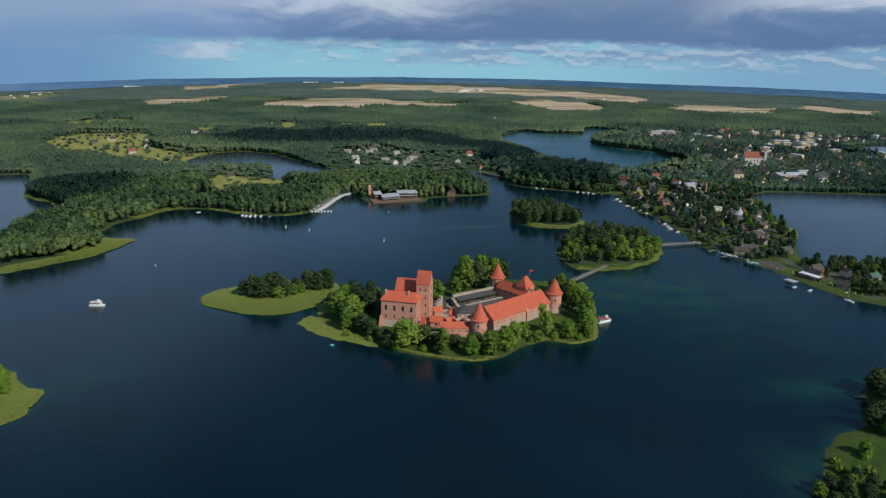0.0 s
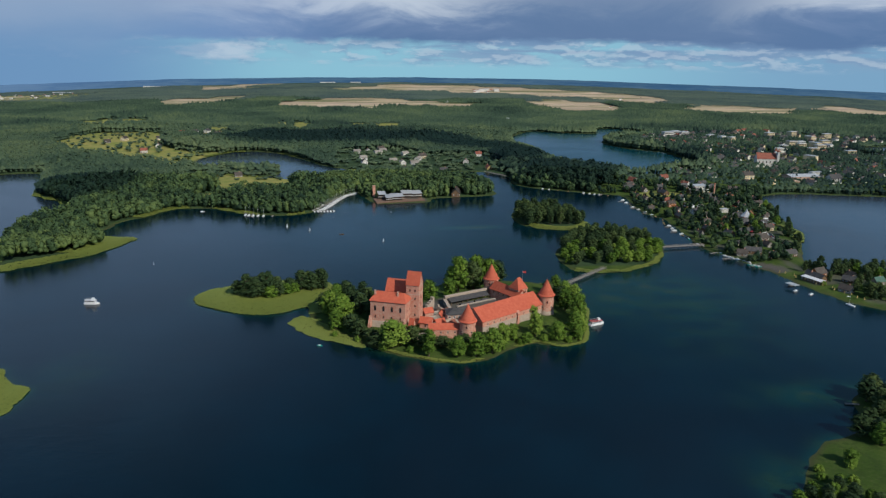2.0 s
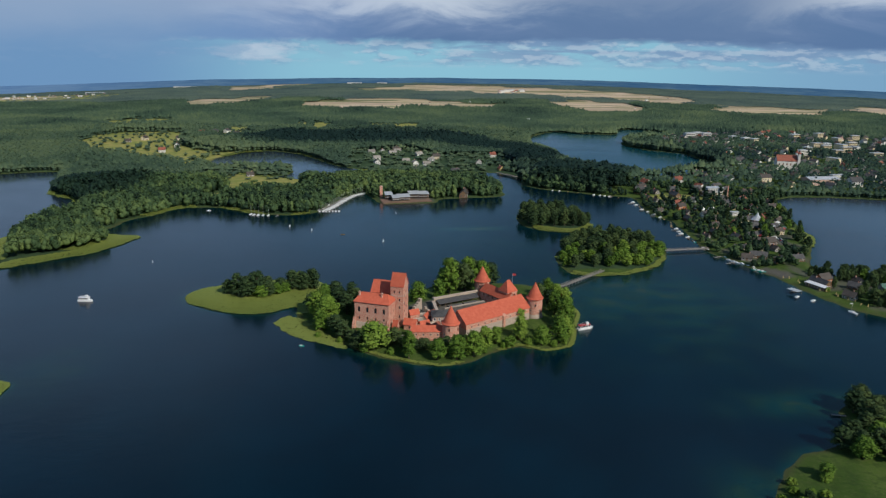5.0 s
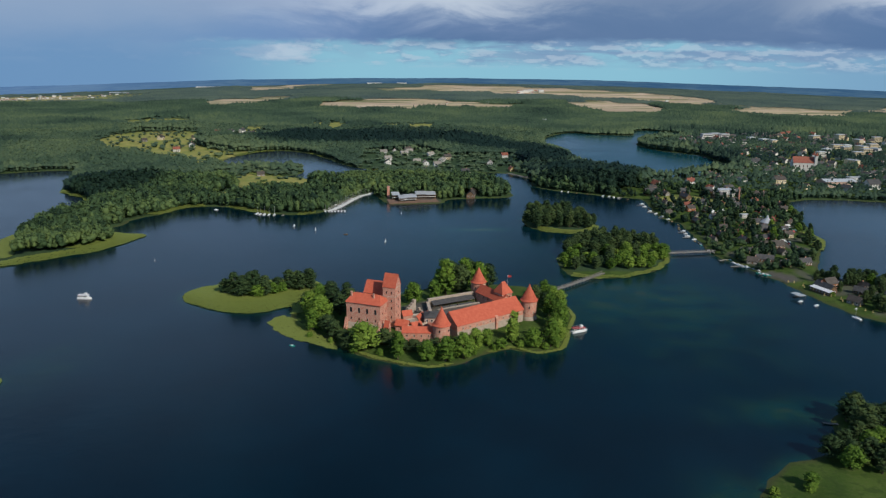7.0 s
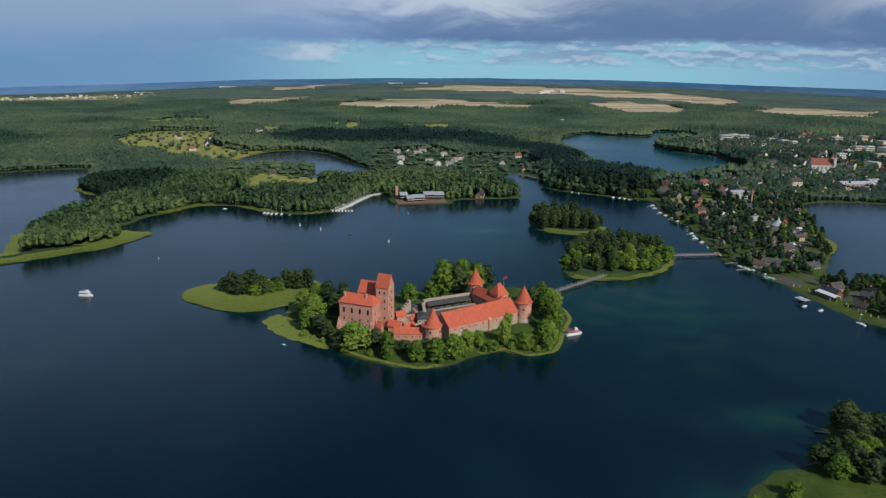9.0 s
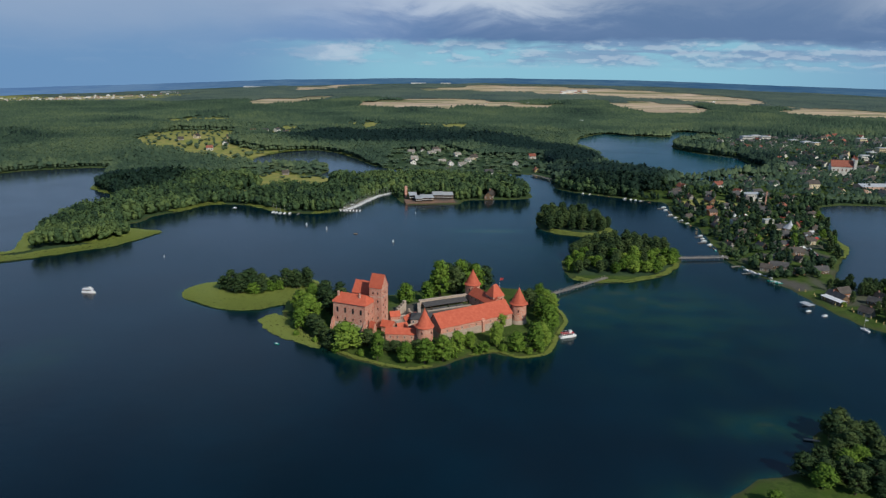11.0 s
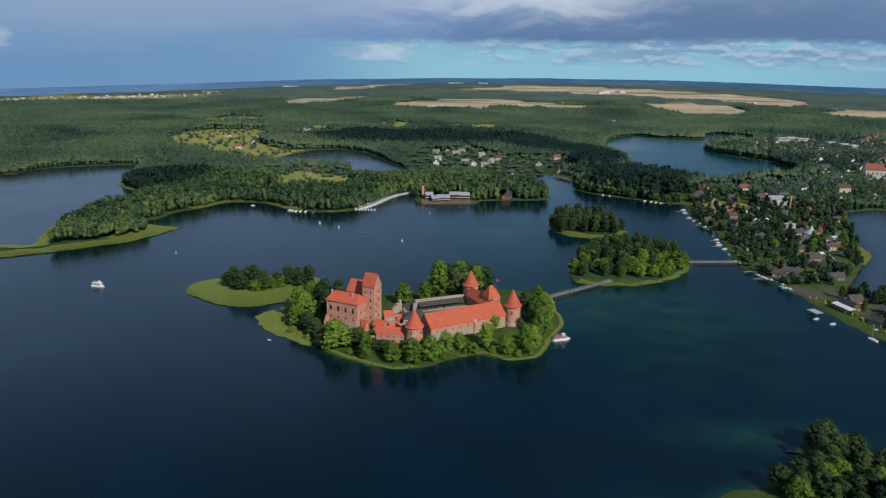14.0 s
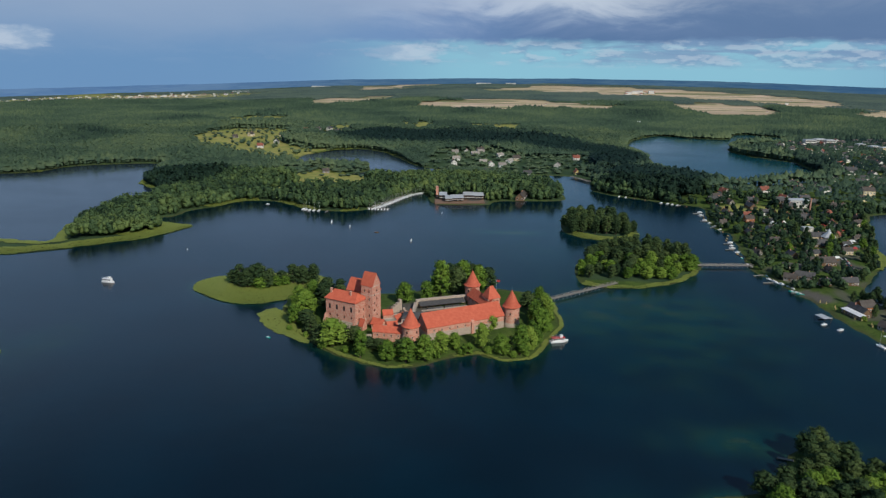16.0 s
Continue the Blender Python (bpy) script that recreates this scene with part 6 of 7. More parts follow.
TOWN_HOUSES = [far_house("white house with a grey roof among trees", 13, 9, 5.4, 9.0, "plaster_white", "roof_grey"),
               far_house("white house with a dull red roof among trees", 12, 9, 5.0, 8.8, "plaster_white", "tile_old"),
               far_house("cream house with a brown roof among trees", 12, 9, 4.8, 8.4, "plaster_cream", "roof_brown"),
               far_house("grey timber house with a dark roof among trees", 12, 8, 3.8, 7.4, "wood_grey", "roof_grey"),
               far_house("pale block of flats with bands of windows", 20, 12, 13.0, 14.2, "plaster_cream", "metal_light", (5, 5), 4, "apartment block"),
               far_house("white block of flats with a low roof", 17, 11, 9.6, 11.0, "plaster_white", "metal_light", (5, 5), 3, "apartment block")]
for i, (kind, x, y, turn, size) in enumerate(FAR_PLAN):
    ob = TOWN_HOUSES[kind]
    if any(p[0] == kind for p in FAR_PLAN[:i]):
        ob = copy_thing(ob, Matrix())
    ob.matrix_basis = pose(x, y, ground_z(x, y) + 0.1, 0, 0, turn) @ Matrix.Scale(size, 4)
    ob["group"] = "houses of the town behind"
for kind, x, y, turn in HAMLETS:
    settle(kind, x, y, turn, 0.8 if kind == 16 else 1.0, "houses of the hamlets")
# far villages
FAR_HOUSES = []
for label, w, d, eave, ridge, wall, roof in (("small white house in a far village", 14, 10, 6, 10, "plaster_white", "tile_old"), ("pale block in a far settlement", 30, 12, 13, 15, "plaster_white", "metal_light")):
    FAR_HOUSES.append(brick_house("far_house", label, Matrix(), w, d, eave, ridge, roof, wall, 0.5, None, 0.5, -2.0, "house"))
for i in range(250):
    if i < 222:
        x = house_rng.uniform(-2400, -1380)
        y = 2400 + (x + 2400) * 0.32 + house_rng.uniform(-60, 620)
    elif i < 232:
        x, y = house_rng.uniform(480, 640), house_rng.uniform(2930, 3060)
    else:
        x, y = house_rng.uniform(-900, 1700), house_rng.uniform(1500, 2900)
    ob = FAR_HOUSES[i % 3 == 0]
    if i > 1:
        ob = copy_thing(ob, Matrix())
    ob.matrix_basis = pose(x, y, ground_z(x, y), 0, 0, house_rng.uniform(-20, 20)) @ Matrix.Scale(house_rng.uniform(0.26, 0.46) if i < 222 else 0.85 if i < 232 else 0.42, 4)
    ob["group"] = "far villages"


def make_shed_hall():
    """Long pale sheds near the horizon."""
    for x, y, w in ((-1129, 3700, 160), (-226, 4000, 90), (-60, 4010, 60), (-1480, 3300, 90)):
        t = thing("warehouse", "long low white warehouse far behind the woods", "warehouse", pose(x, y, ground_z(x, y), 0, 0, 4), "far warehouses")
        bm = bmesh.new()
        gable_body(bm, w, 30, -2, 5, 6)
        bmesh.ops.recalc_face_normals(bm, faces=bm.faces[:])
        part("wall", bm, "plaster_white", t)
        bm = bmesh.new()
        gable_roof(bm, w, 30, 5, 6.5)
        part("roof", bm, "metal_light", t)


make_shed_hall()


def church():
    """The white parish church with a red roof and a tall west front."""
    x, y = 600, 655
    t = thing("church", "white church with a bright red tiled roof and tall front", "church", pose(x, y, ground_z(x, y), 0, 0, -14) @ Matrix.Scale(0.95, 4))
    bm = bmesh.new()
    gable_body(bm, 32, 17, -1.5, 15, 24)
    bmesh.ops.recalc_face_normals(bm, faces=bm.faces[:])
    part("nave", bm, "plaster_white", t)
    # the duller tile puts the roof's shade into its colour
    bm = bmesh.new()
    gable_roof(bm, 32, 17, 15, 24, 0.5, 0.6, 0.3)
    part("roof", bm, "tile_old", t)
    bm = bmesh.new()
    add_box(bm, 16, 20, -9.6, 9.6, -1.5, 19)
    add_box(bm, 15.9, 20.1, -9.5, -4.6, 19, 27)
    add_box(bm, 15.9, 20.1, 4.6, 9.5, 19, 27)
    gable = [(15.9, -4.6, 19), (20.1, -4.6, 19), (20.1, 4.6, 19), (15.9, 4.6, 19), (15.9, 0, 27), (20.1, 0, 27)]
    add_poly(bm, gable, [(0, 1, 5, 4), (2, 3, 4, 5), (1, 2, 5), (3, 0, 4), (3, 2, 1, 0)])
    part("front", bm, "plaster_white", t)
    for s in (-1, 1):
        bm = bmesh.new()
        add_lathe(bm, [(3.3, 27), (2.6, 28.4), (1.3, 29.4), (1.0, 30.6), (0.1, 33)], 8, 18, s * 7.05, math.pi / 8)
        part("spire", bm, "tile_old", t)
    for k in range(5):
        put_window(t, TALL_WIN, -12 + k * 6, -8.5, 7.5, 0)
    for y2 in (-7, 0, 7):
        put_window(t, TALL_WIN, 20, y2, 10, 90)


church()


def pavilion():
    """An open-sided hall with a pointed metal roof."""
    t = thing("pavilion", "round pavilion with a pale pointed metal roof", "pavilion", pose(356, 281, ground_z(356, 281)))
    bm = bmesh.new()
    add_lathe(bm, [(6.0, -1), (6.0, 4.2)], 8)
    part("wall", bm, "wood_grey", t)
    bm = bmesh.new()
    add_lathe(bm, [(7.2, 4.1), (7.0, 4.4), (3.2, 7.2), (1.6, 9.0), (0.1, 12.5)], 8)
    part("roof", bm, "metal_light", t)


pavilion()


def market_stalls():
    """Stalls with a ridged coloured awning on four posts over a counter."""
    looks = [("market stall with a red awning", "red_paint"), ("market stall with a white awning", "sailcloth"), ("market stall with a green awning", "roof_green"), ("market stall with an orange awning", "wood_orange")]
    made = {}
    for i, (x, y) in enumerate(((384, 323), (391, 331), (387, 339), (381, 332), (366, 249), (372, 266), (371, 255), (345, 242), (347, 248), (349, 236), (376, 277), (327, 216), (336, 211), (380, 346), (374, 340), (363, 258))):
        m = pose(x, y, ground_z(x, y), 0, 0, 15 + 70 * (i % 2))
        k = (0, 1, 3, 1, 0, 1, 2)[i % 7]
        if k in made:
            copy_thing(made[k], m)
            continue
        t = made[k] = thing("market_stall", looks[k][0], "market stall", m, "market stalls")
        bm = bmesh.new()
        gable_roof(bm, 5.2, 4.2, 2.5, 3.6, 0.5, 0.3, 0.08)
        part("awning", bm, looks[k][1], t)
        bm = bmesh.new()
        add_box(bm, -2.2, 2.2, -1.7, -1.1, -0.2, 1.0)
        part("counter", bm, "wood_brown", t)
        for a in (-2.4, 2.4):
            for b in (-1.9, 1.9):
                bm = bmesh.new()
                add_bar(bm, (a, b, -0.4), (a, b, 2.55), 0.07)
                part("post", bm, "wood_grey", t)


market_stalls()


def tents():
    for i, (x, y) in enumerate(((322, 338), (328, 336), (334, 340), (318, 345))):
        t = thing("tent", "white peaked market tent on four poles", "tent", pose(x, y, ground_z(x, y), 0, 0, 12), "market tents")
        bm = bmesh.new()
        add_poly(bm, [(-2.6, -2.6, 2.6), (2.6, -2.6, 2.6), (2.6, 2.6, 2.6), (-2.6, 2.6, 2.6), (0, 0, 5.4), (-2.6, -2.6, 2.2), (2.6, -2.6, 2.2), (2.6, 2.6, 2.2), (-2.6, 2.6, 2.2)],
                 [(0, 1, 4), (1, 2, 4), (2, 3, 4), (3, 0, 4), (5, 6, 1, 0), (6, 7, 2, 1), (7, 8, 3, 2), (8, 5, 0, 3)])
        part("canopy", bm, "sailcloth", t)
        for a in (-2.5, 2.5):
            for b in (-2.5, 2.5):
                bm = bmesh.new()
                add_bar(bm, (a, b, -0.5), (a, b, 2.6), 0.06)
                part("pole", bm, "metal_light", t)


tents()


def chimney_stack(x, y, h, label, mat):
    t = thing("chimney_stack", label, "chimney", pose(x, y, ground_z(x, y)))
    bm = bmesh.new()
    add_lathe(bm, [(1.1, -1), (0.75, h), (0.85, h), (0.85, h + 0.5)], 10)
    part("shaft", bm, mat, t)


chimney_stack(385, 410, 17, "slim red brick chimney stack", "brick")


def boathouse():
    """A long waterside shed with a pale flat roof, on posts."""
    t = thing("boathouse", "long waterside shed with a pale metal roof", "boathouse", pose(291, 66, ground_z(291, 66), 0, 0, -72) @ Matrix.Diagonal((0.72, 0.85, 0.85, 1)))
    bm = bmesh.new()
    add_box(bm, -12, 12, -2.2, 2.2, -1.2, 3.2)
    part("wall", bm, "wood_brown", t)
    bm = bmesh.new()
    add_poly(bm, [(-12.6, -3.2, 3.2), (12.6, -3.2, 3.2), (12.6, 2.8, 3.9), (-12.6, 2.8, 3.9), (-12.6, -3.2, 3.45), (12.6, -3.2, 3.45), (12.6, 2.8, 4.15), (-12.6, 2.8, 4.15)],
             [(3, 2, 1, 0), (4, 5, 6, 7), (0, 1, 5, 4), (1, 2, 6, 5), (2, 3, 7, 6), (3, 0, 4, 7)])
    part("roof", bm, "white_paint", t)
    for k in range(7):
        bm = bmesh.new()
        add_box(bm, -11.2 + k * 3.7 - 0.8, -11.2 + k * 3.7 + 0.8, -2.28, -2.2, 0.5, 2.4)
        part("shutter", bm, "wood_grey", t)
    t = thing("orange_house", "orange timber house with a brown roof", "house", pose(303, 77, ground_z(303, 77), 0, 0, 20))
    bm = bmesh.new()
    gable_body(bm, 11, 8, -1.2, 4.2, 8)
    bmesh.ops.recalc_face_normals(bm, faces=bm.faces[:])
    part("wall", bm, "wood_orange", t)
    bm = bmesh.new()
    gable_roof(bm, 11, 8, 4.2, 8)
    part("roof", bm, "roof_brown", t)
    for k in range(4):
        put_window(t, HOUSE_WIN, -4 + k * 2.6, -4, 1.2, 0)


boathouse()


def jetty(label, x, y, turn, length, wide=1.8):
    t = thing("jetty", label, "jetty", pose(x, y, 0, 0, 0, turn), "jetties")
    bm = bmesh.new()
    for k in range(int(length / 0.6)):
        add_box(bm, k * 0.6, k * 0.6 + 0.55, -wide / 2, wide / 2, 0.55, 0.65)
    add_box(bm, 0, length, -wide / 2 + 0.1, -wide / 2 + 0.25, 0.35, 0.545)
    add_box(bm, 0, length, wide / 2 - 0.25, wide / 2 - 0.1, 0.35, 0.545)
    part("deck", bm, "wood_grey", t)
    me = None
    for k in range(int(length / 4) + 1):
        for s in (-1, 1):
            m = pose(0.3 + k * (length - 0.6) / max(1, int(length / 4)), s * (wide / 2 - 0.1), 0)
            if me is None:
                bm = bmesh.new()
                add_lathe(bm, [(0.13, -2.5), (0.12, 0.9)], 6)
                ob = part("post", bm, "wood_grey", t)
                ob.matrix_basis, me = m, ob.data
            else:
                again("post", me, t, m)


jetty("short grey wooden jetty under the near trees", 186, -130, 165, 7, 1.4)
jetty("wooden landing stage below the castle", 77, -10, 18, 8)
for x, y, turn, ln in [(276, 62, 190, 10), (262, 140, 195, 9), (260, 160, 200, 9), (258, 240, 185, 8), (262, 262, 185, 8), (266, 330, 185, 9), (262, 360, 185, 8), (262, 400, 190, 8), (250, 447, 230, 10), (276, 118, 200, 9),
                       (-117, 367, 69, 40), (-102.5, 405, 75, 56), (-88, 459, 50, 26), (-119, 365.5, 0, 26), (-160, 343, 265, 8), (-182, 350, 260, 10)]:
    jetty("grey wooden jetty on piles", x, y, turn, ln)


def quay_wall():
    t = thing("boat_shelter", "open boat shelter with a pale flat roof", "boat shelter", pose(268, 57, 0, 0, 0, -68))
    bm = bmesh.new()
    add_box(bm, -4.5, 4.5, -3, 3, 3.0, 3.25)
    part("roof", bm, "metal_light", t)
    for a in (-4.2, 4.2):
        for b in (-2.7, 2.7):
            bm = bmesh.new()
            add_bar(bm, (a, b, -2.5), (a, b, 3.0), 0.12)
            part("post", bm, "wood_brown", t)


quay_wall()


def parasols():
    """Folded sunshades along the waterside terrace and open ones by the plaza."""
    model = None
    for i in range(14):
        s = i / 13
        x, y = 279 + 21 * s + (i % 3) * 1.3, 92 - 74 * s + (i % 2) * 2.0
        m = pose(x, y, ground_z(x, y), 0, 0, i * 31)
        if model is None:
            model = thing("parasol", "pale yellow folded parasol on the lakeside terrace", "parasol", m, "terrace parasols")
            bm = bmesh.new()
            add_bar(bm, (0, 0, -0.3), (0, 0, 2.9), 0.06)
            part("pole", bm, "wood_brown", model)
            bm = bmesh.new()
            add_lathe(bm, [(0.50, 1.0), (0.42, 1.3), (0.28, 2.2), (0.05, 3.0)], 8)
            part("canopy", bm, "wood_yellow", model)
        else:
            copy_thing(model, m)


def make_car(label, mat):
    t = thing("car", label, "car")
    bm = bmesh.new()
    prof = [(-2.1, 0.35), (2.1, 0.35), (2.15, 0.75), (1.2, 0.95), (-1.9, 1.0), (-2.15, 0.8)]
    for y in (-0.86, 0.86):
        for x, z in prof:
            bm.verts.new((x, y, z))
    bm.verts.ensure_lookup_table()
    n = len(prof)
    v = list(bm.verts)
    bm.faces.new(v[:n][::-1]), bm.faces.new(v[n:])
    for k in range(n):
        bm.faces.new((v[k], v[(k + 1) % n], v[n + (k + 1) % n], v[n + k]))
    bmesh.ops.recalc_face_normals(bm, faces=bm.faces[:])
    part("body", bm, mat, t)
    bm = bmesh.new()
    add_poly(bm, [(-1.7, -0.8, 0.97), (1.1, -0.8, 0.97), (1.1, 0.8, 0.97), (-1.7, 0.8, 0.97), (-1.2, -0.66, 1.45), (0.4, -0.66, 1.45), (0.4, 0.66, 1.45), (-1.2, 0.66, 1.45)],
             [(0, 1, 5, 4), (1, 2, 6, 5), (2, 3, 7, 6), (3, 0, 4, 7), (4, 5, 6, 7)])
    part("cabin", bm, "glass", t)
    me = None
    for x in (-1.35, 1.35):
        for y in (-0.8, 0.8):
            if me is None:
                bm = bmesh.new()
                add_lathe(bm, [(0.32, -0.1), (0.34, 0.0), (0.32, 0.1)], 10)
                ob = part("wheel", bm, "metal_dark", t)
                ob.matrix_basis, me = pose(x, y, 0.34, 90), ob.data
            else:
                again("wheel", me, t, pose(x, y, 0.34, 90))
    return t


def car_park():
    models = [make_car("white car parked beside the houses", "white_paint"), make_car("dark car parked beside the houses", "metal_dark"), make_car("red car parked beside the houses", "red_paint"), make_car("silver car parked beside the houses", "metal_light")]
    used = [0] * 4
    for i in range(34):
        if i < 14:
            x, y, a = 318 + (i % 7) * 3.2, 104 - (i // 7) * 9 - (i % 7) * 1.2, 80
        elif i < 26:
            x, y, a = 338 + (i - 14) * 0.6, 182 + (i - 14) * 3.1, 10
        else:
            x, y, a = 372 + (i % 4) * 3.1, 318 + ((i - 26) // 4) * 9, 75
        k = (i * 7) % 4
        c = copy_thing(models[k], Matrix()) if used[k] else models[k]
        used[k] += 1
        c.matrix_basis = pose(x, y, ground_z(x, y) + 0.03, 0, 0, a)
        c["group"] = "parked cars"


parasols()
car_park()


# ---- lakeside hotel ----
def hotel():
    t = thing("quay", "brown paved waterside terrace on a low retaining wall", "terrace", pose(-17, 420, 0, 0, 0, 9))
    bm = bmesh.new()
    add_box(bm, -30, 30, -12, 12, -2.0, 1.5)
    part("retaining_wall", bm, "quay_brown", t)
    bm = bmesh.new()
    add_box(bm, -30.2, 30.2, -12.2, 12, 1.5, 1.7)
    part("paving", bm, "quay_brown", t)
    for i, (x, y, w, h) in enumerate(((-38, 428, 9, 6.2), (-30, 416, 8, 4.6), (-20, 419, 15, 5.2), (-7, 433, 13, 6.4), (5, 434, 12, 6.0))):
        b = thing("hotel_wing", "modern lakeside block with dark glass and a white flat roof", "hotel", pose(x, y, 1.7, 0, 0, 9), "hotel wings")
        bm = bmesh.new()
        add_box(bm, -w / 2, w / 2, -5, 5, -1.5, h)
        part("wall", bm, "wood_brown", b)
        bm = bmesh.new()
        add_poly(bm, [(x2, y2, z2 + dz) for dz in (0, 0.4) for x2, y2, z2 in ((-w / 2 - 0.4, -6.2, h - 0.5), (w / 2 + 0.4, -6.2, h - 0.5), (w / 2 + 0.4, 5.4, h + 1.4), (-w / 2 - 0.4, 5.4, h + 1.4))],
                 [(3, 2, 1, 0), (4, 5, 6, 7), (0, 1, 5, 4), (1, 2, 6, 5), (2, 3, 7, 6), (3, 0, 4, 7)])
        part("roof", bm, "metal_light", b)
        for row in range(2):
            for k in range(int(w / 2.6)):
                bm = bmesh.new()
                xx = -w / 2 + 0.4 + k * 2.6
                add_box(bm, xx, xx + 2.1, -5.08, -5.0, 0.4 + row * h / 2, h / 2 - 0.4 + row * h / 2)
                part("window", bm, "glass", b)
        bm = bmesh.new()
        add_box(bm, -w / 2, w / 2, -6.4, -5.1, h / 2 - 0.15, h / 2 + 0.05)
        part("balcony", bm, "white_paint", b)
    b = thing("brick_tower", "slim red brick tower beside the hotel", "tower", pose(-47, 440, 2.0, 0, 0, 6))
    bm = bmesh.new()
    add_box(bm, -1.6, 1.6, -1.6, 1.6, -2, 13)
    add_box(bm, -1.8, 1.8, -1.8, 1.8, 13, 13.5)
    part("shaft", bm, "brick", b)


hotel()


# ---- boats ----
def hull_mesh(bm, length, beam, deck, draft=0.5, bow=0.35):
    """An open-topped boat body with a pointed bow towards +x and a flat deck."""
    n = 9
    rings = []
    for i in range(n):
        s = i / (n - 1)
        wide = beam / 2 * (1 - max(0, (s - (1 - bow)) / bow) ** 2) * (0.85 + 0.15 * min(1, s * 4))
        x = -length / 2 + length * s
        rise = deck * (1 + 0.35 * max(0, s - 0.5))
        wide = max(wide, 0.03)
        rings.append([bm.verts.new(v) for v in ((x, -wide, rise), (x, -wide * 0.8, -draft * 0.4), (x, 0, -draft), (x, wide * 0.8, -draft * 0.4), (x, wide, rise))])
    for a, b in zip(rings, rings[1:]):
        for k in range(4):
            bm.faces.new((a[k], a[k + 1], b[k + 1], b[k]))
        bm.faces.new((a[4], a[0], b[0], b[4]))
    bm.faces.new(rings[0][::-1])
    bm.faces.new(rings[-1])
    bmesh.ops.recalc_face_normals(bm, faces=bm.faces[:])


def make_yacht(label, length, sails):
    t = thing("sailing_boat", label, "sailing boat")
    bm = bmesh.new()
    hull_mesh(bm, length, length * 0.33, 0.75)
    part("hull", bm, "white_paint", t)
    bm = bmesh.new()
    add_poly(bm, [(-length * 0.1, -0.6, 0.7), (length * 0.22, -0.5, 0.8), (length * 0.22, 0.5, 0.8), (-length * 0.1, 0.6, 0.7), (-length * 0.08, -0.5, 1.25), (length * 0.15, -0.4, 1.2), (length * 0.15, 0.4, 1.2), (-length * 0.08, 0.5, 1.25)],
             [(0, 1, 5, 4), (1, 2, 6, 5), (2, 3, 7, 6), (3, 0, 4, 7), (4, 5, 6, 7)])
    part("cabin", bm, "white_paint", t)
    bm = bmesh.new()
    add_bar(bm, (length * 0.12, 0, 0.5), (length * 0.12, 0, length * 1.35), 0.09)
    part("mast", bm, "metal_light", t)
    bm = bmesh.new()
    add_bar(bm, (length * 0.1, 0, 1.7), (-length * 0.38, 0, 1.75), 0.14 if not sails else 0.07)
    part("boom", bm, "sailcloth", t)
    if sails:
        for name, pts in (("mainsail", [(length * 0.10, 0, 1.8), (-length * 0.38, 0.25, 1.85), (length * 0.11, 0.02, length * 1.32)]), ("jib", [(length * 0.47, 0, 0.95), (length * 0.16, 0.3, 1.3), (length * 0.13, 0.02, length * 1.1)])):
            bm = bmesh.new()
            a, b, c2 = (Vector(p) for p in pts)
            off = Vector((0, 0.03, 0))
            add_poly(bm, [a, b, c2, a + off, b + off, c2 + off], [(0, 1, 2), (5, 4, 3), (0, 3, 4, 1), (1, 4, 5, 2), (2, 5, 3, 0)])
            part(name, bm, "sailcloth", t)
    return t


def make_motorboat(label, length, mat):
    t = thing("motor_boat", label, "motor boat")
    bm = bmesh.new()
    hull_mesh(bm, length, length * 0.36, 0.65)
    part("hull", bm, mat, t)
    bm = bmesh.new()
    add_box(bm, -length * 0.18, length * 0.16, -length * 0.12, length * 0.12, 0.6, 1.35)
    part("cabin", bm, "white_paint", t)
    bm = bmesh.new()
    add_poly(bm, [(length * 0.16, -length * 0.12, 0.7), (length * 0.26, -length * 0.10, 0.7), (length * 0.26, length * 0.10, 0.7), (length * 0.16, length * 0.12, 0.7), (length * 0.165, -length * 0.11, 1.3), (length * 0.165, length * 0.11, 1.3)],
             [(0, 1, 4), (1, 2, 5, 4), (2, 3, 5), (3, 0, 4, 5)])
    part("windscreen", bm, "glass", t)
    return t


def make_rowboat(label, mat):
    t = thing("rowing_boat", label, "rowing boat")
    bm = bmesh.new()
    hull_mesh(bm, 4.4, 1.6, 0.42, 0.3)
    part("hull", bm, mat, t)
    for x in (-1.1, 0.2, 1.1):
        bm = bmesh.new()
        add_box(bm, x - 0.14, x + 0.14, -0.62, 0.62, 0.44, 0.52)
        part("thwart", bm, "wood_yellow", t)
    return t


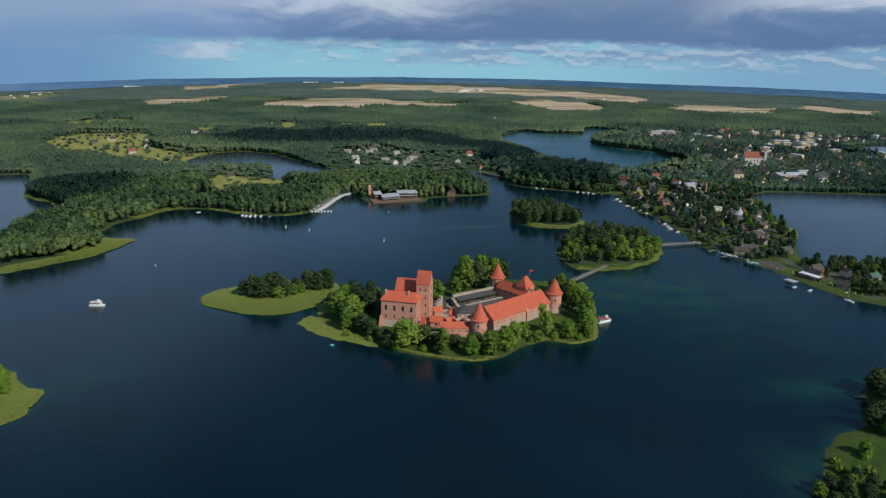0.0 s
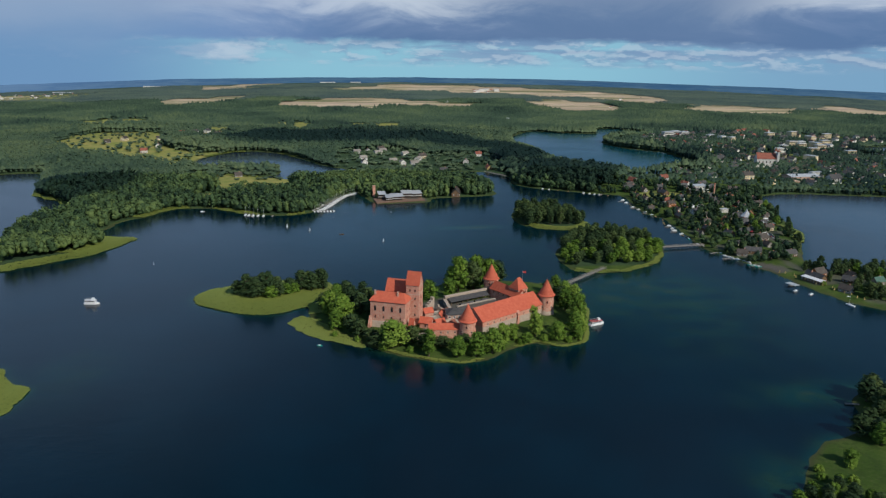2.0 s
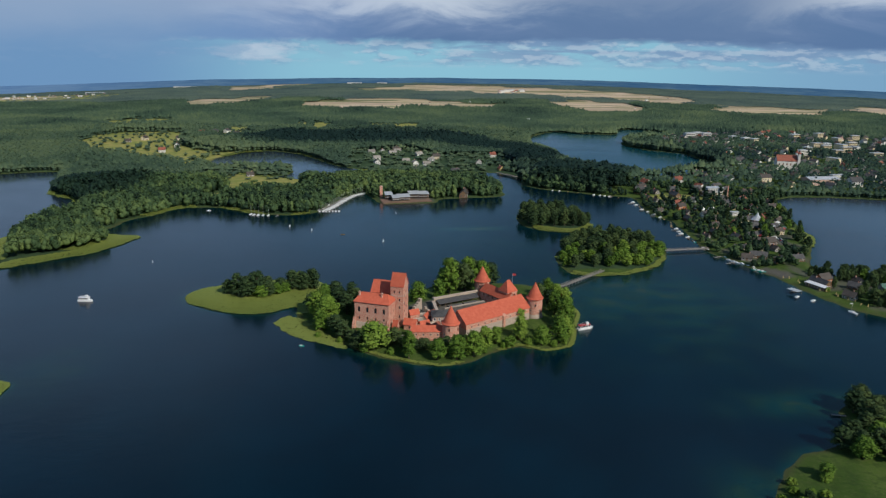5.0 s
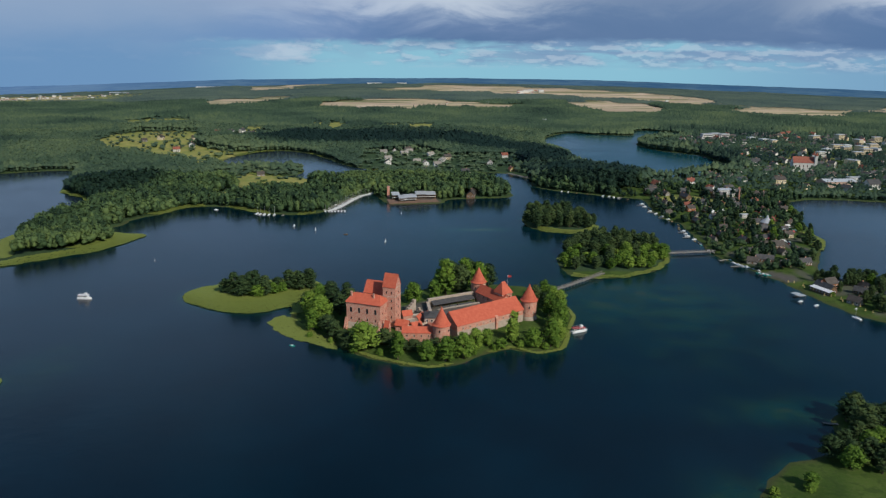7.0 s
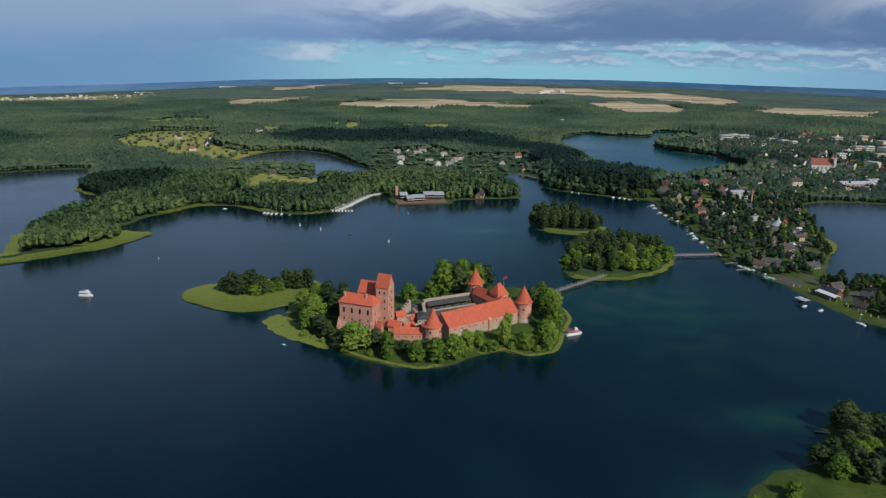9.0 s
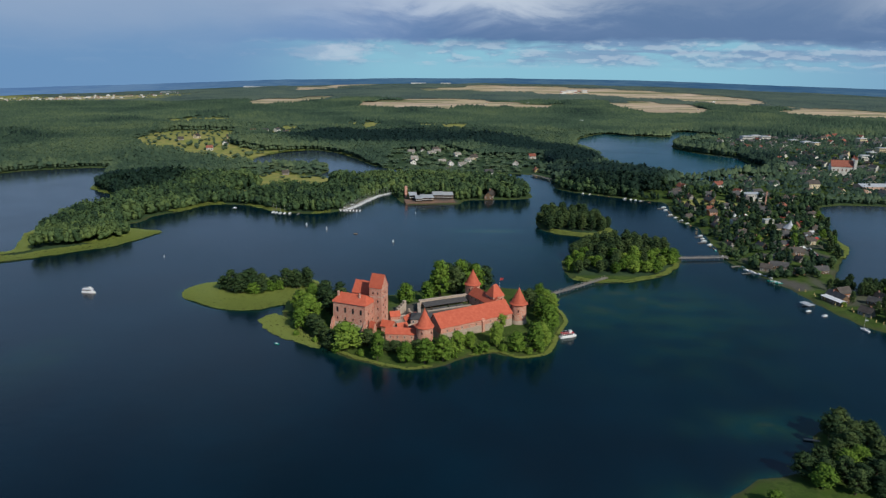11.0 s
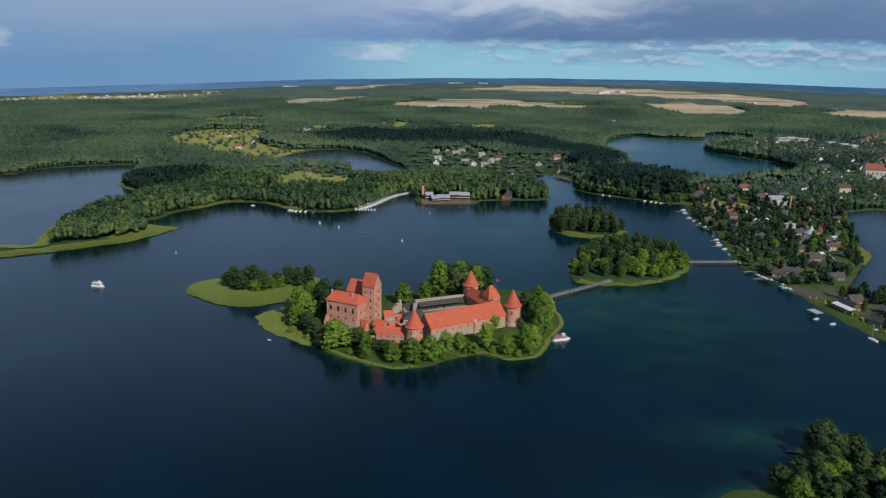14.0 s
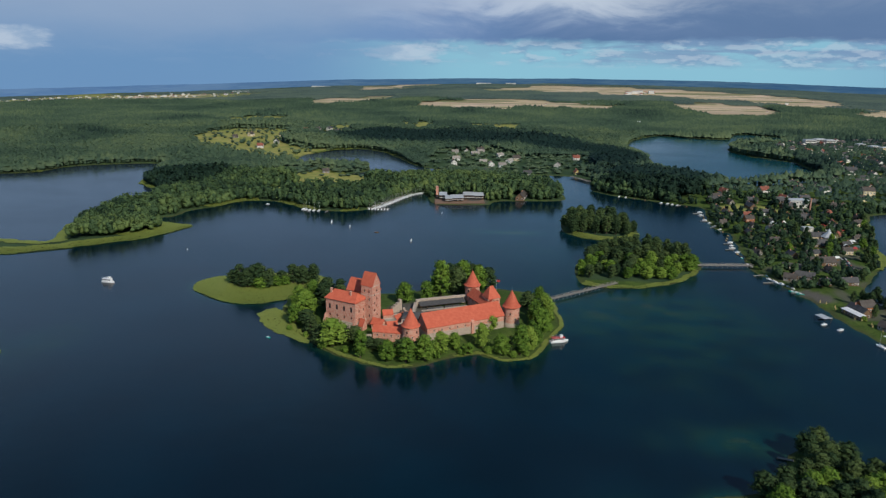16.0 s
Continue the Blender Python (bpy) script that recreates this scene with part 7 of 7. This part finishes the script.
def make_ferry(label, length, trim, roof):
    t = thing("passenger_boat", label, "passenger boat")
    bm = bmesh.new()
    hull_mesh(bm, length, length * 0.30, 1.1, 0.7)
    part("hull", bm, "white_paint", t)
    w = length * 0.12
    bm = bmesh.new()
    add_box(bm, -length * 0.40, length * 0.26, -w, w, 1.0, 3.0)
    part("cabin", bm, "white_paint", t)
    for s in (-1, 1):
        for k in range(6):
            bm = bmesh.new()
            x = -length * 0.37 + k * length * 0.10
            add_box(bm, x, x + length * 0.075, s * w - 0.03, s * w + 0.03, 1.8, 2.7)
            part("window", bm, "glass", t)
    bm = bmesh.new()
    add_box(bm, -length * 0.43, length * 0.29, -w - 0.3, w + 0.3, 3.0, 3.15)
    part("roof", bm, roof, t)
    bm = bmesh.new()
    add_box(bm, length * 0.02, length * 0.18, -w * 0.6, w * 0.6, 3.15, 4.6)
    part("wheelhouse", bm, "white_paint", t)
    bm = bmesh.new()
    for s in (-1, 1):
        add_bar(bm, (-length * 0.42, s * w, 4.0), (length * 0.0, s * w, 4.0), 0.05)
        for k in range(5):
            x = -length * 0.42 + k * length * 0.105
            add_bar(bm, (x, s * w, 3.1), (x, s * w, 4.0), 0.04)
    part("railing", bm, trim, t)
    return t


def afloat(ob, used, x, y, turn, scale=1.0, group=""):
    """Sets a boat on the water; the first one is the model itself."""
    c = copy_thing(ob, Matrix()) if used else ob
    c.matrix_basis = pose(x, y, 0.02, 0, 0, turn) @ Matrix.Scale(scale, 4)
    if group:
        c["group"] = group
    return c


afloat(make_ferry("white two-deck passenger boat under way", 10.5, "metal_light", "white_paint"), False, -254, 62, -6)
afloat(make_ferry("white tour boat with a red awning moored by the castle", 12, "metal_light", "red_paint"), False, 88.0, -7.0, 20, 1.0)
FULL = make_yacht("small white sailing boat under full sail", 5.2, True)
for i, (x, y, a) in enumerate([(-140, 288, 60), (-116, 271, 75), (-44, 224, 65), (-238, 160, 100), (-30, 352, 80)]):
    afloat(FULL, i, x, y, a, (0.46, 0.50, 0.46, 0.38, 0.36)[i], "sailing boats on the lake")
MOORED = make_yacht("white moored yacht with a bare mast", 7.5, False)
n = 0
BERTHS = [(-117, 366), (-110, 384), (-104, 404), (-97, 430), (-88, 457), (-71, 478)]
for k in range(34):
    u = k / 34 * 5
    (x0, y0), (x1, y1) = BERTHS[int(u)], BERTHS[int(u) + 1]
    u %= 1
    x, y = x0 + (x1 - x0) * u, y0 + (y1 - y0) * u
    afloat(MOORED, n, x + 5.5 + 0.6 * (k % 2), y - 2.5, 162 + (k * 17) % 9, 0.78 + 0.05 * (k % 4), "yachts in the marina")
    n += 1
for k in range(7):
    afloat(MOORED, n, -116 + 3.6 * k, 361.5 - 0.4 * (k % 2), 94 + (k * 13) % 7, 0.78, "yachts in the marina")
    n += 1
for x, y, a in [(-186, 345, 80), (-181, 343, 82), (-176, 343, 85), (-170, 342, 85), (-190, 348, 78), (286, 14, 110)]:
    afloat(MOORED, n, x, y, a, 0.95, "moored yachts")
    n += 1
WHITE = make_motorboat("white moored motor boat with a small cabin", 6.0, "white_paint")
n = 0
for x, y, a in [(266, 49, 20), (273, 40, 25), (264, 141, 120), (267, 137, 118), (270, 131, 115), (272, 126, 120), (261, 149, 118), (263, 144, 120), (258, 184, 100), (256, 190, 95), (259, 232, 20), (258, 246, 10),
                (260, 256, 15), (262, 268, 12), (266, 322, 10), (264, 336, 10), (262, 352, 12), (260, 366, 10), (262, 392, 12), (264, 408, 10), (246, 446, 40), (241, 450, 42), (236, 454, 45), (229, 458, 45),
                (-240, 368, 10), (190, 486, 60), (182, 490, 62), (296, 30, 30), (-118, 366, 30), (-114, 376, 30), (-108, 396, 30)]:
    afloat(WHITE, n, x, y, a, 0.8 + 0.07 * (n % 4), "boats moored at the town")
    n += 1
TEAL = make_motorboat("teal green hire boat at its mooring", 6.0, "teal_paint")
for i, (x, y, a, s) in enumerate([(271, 116, 150, 1.0), (273, 113, 150, 1.0), (269, 119, 150, 0.9), (262, 158, 110, 0.8), (257, 212, 95, 0.7), (-93, -27, 160, 0.6)]):
    afloat(TEAL, i, x, y, a, s, "green hire boats")
ROW = make_rowboat("small brown wooden rowing boat", "wood_brown")
for i, (x, y, a) in enumerate([(-84, 253, 0), (259, 205, 100), (258, 218, 100), (257, 225, 95), (260, 276, 95), (263, 284, 90), (267, 296, 90), (266, 312, 80), (261, 374, 90), (263, 384, 92), (255, 438, 40), (212, 472, 60), (200, 480, 60)]):
    afloat(ROW, i, x, y, a, 1.0, "rowing boats")
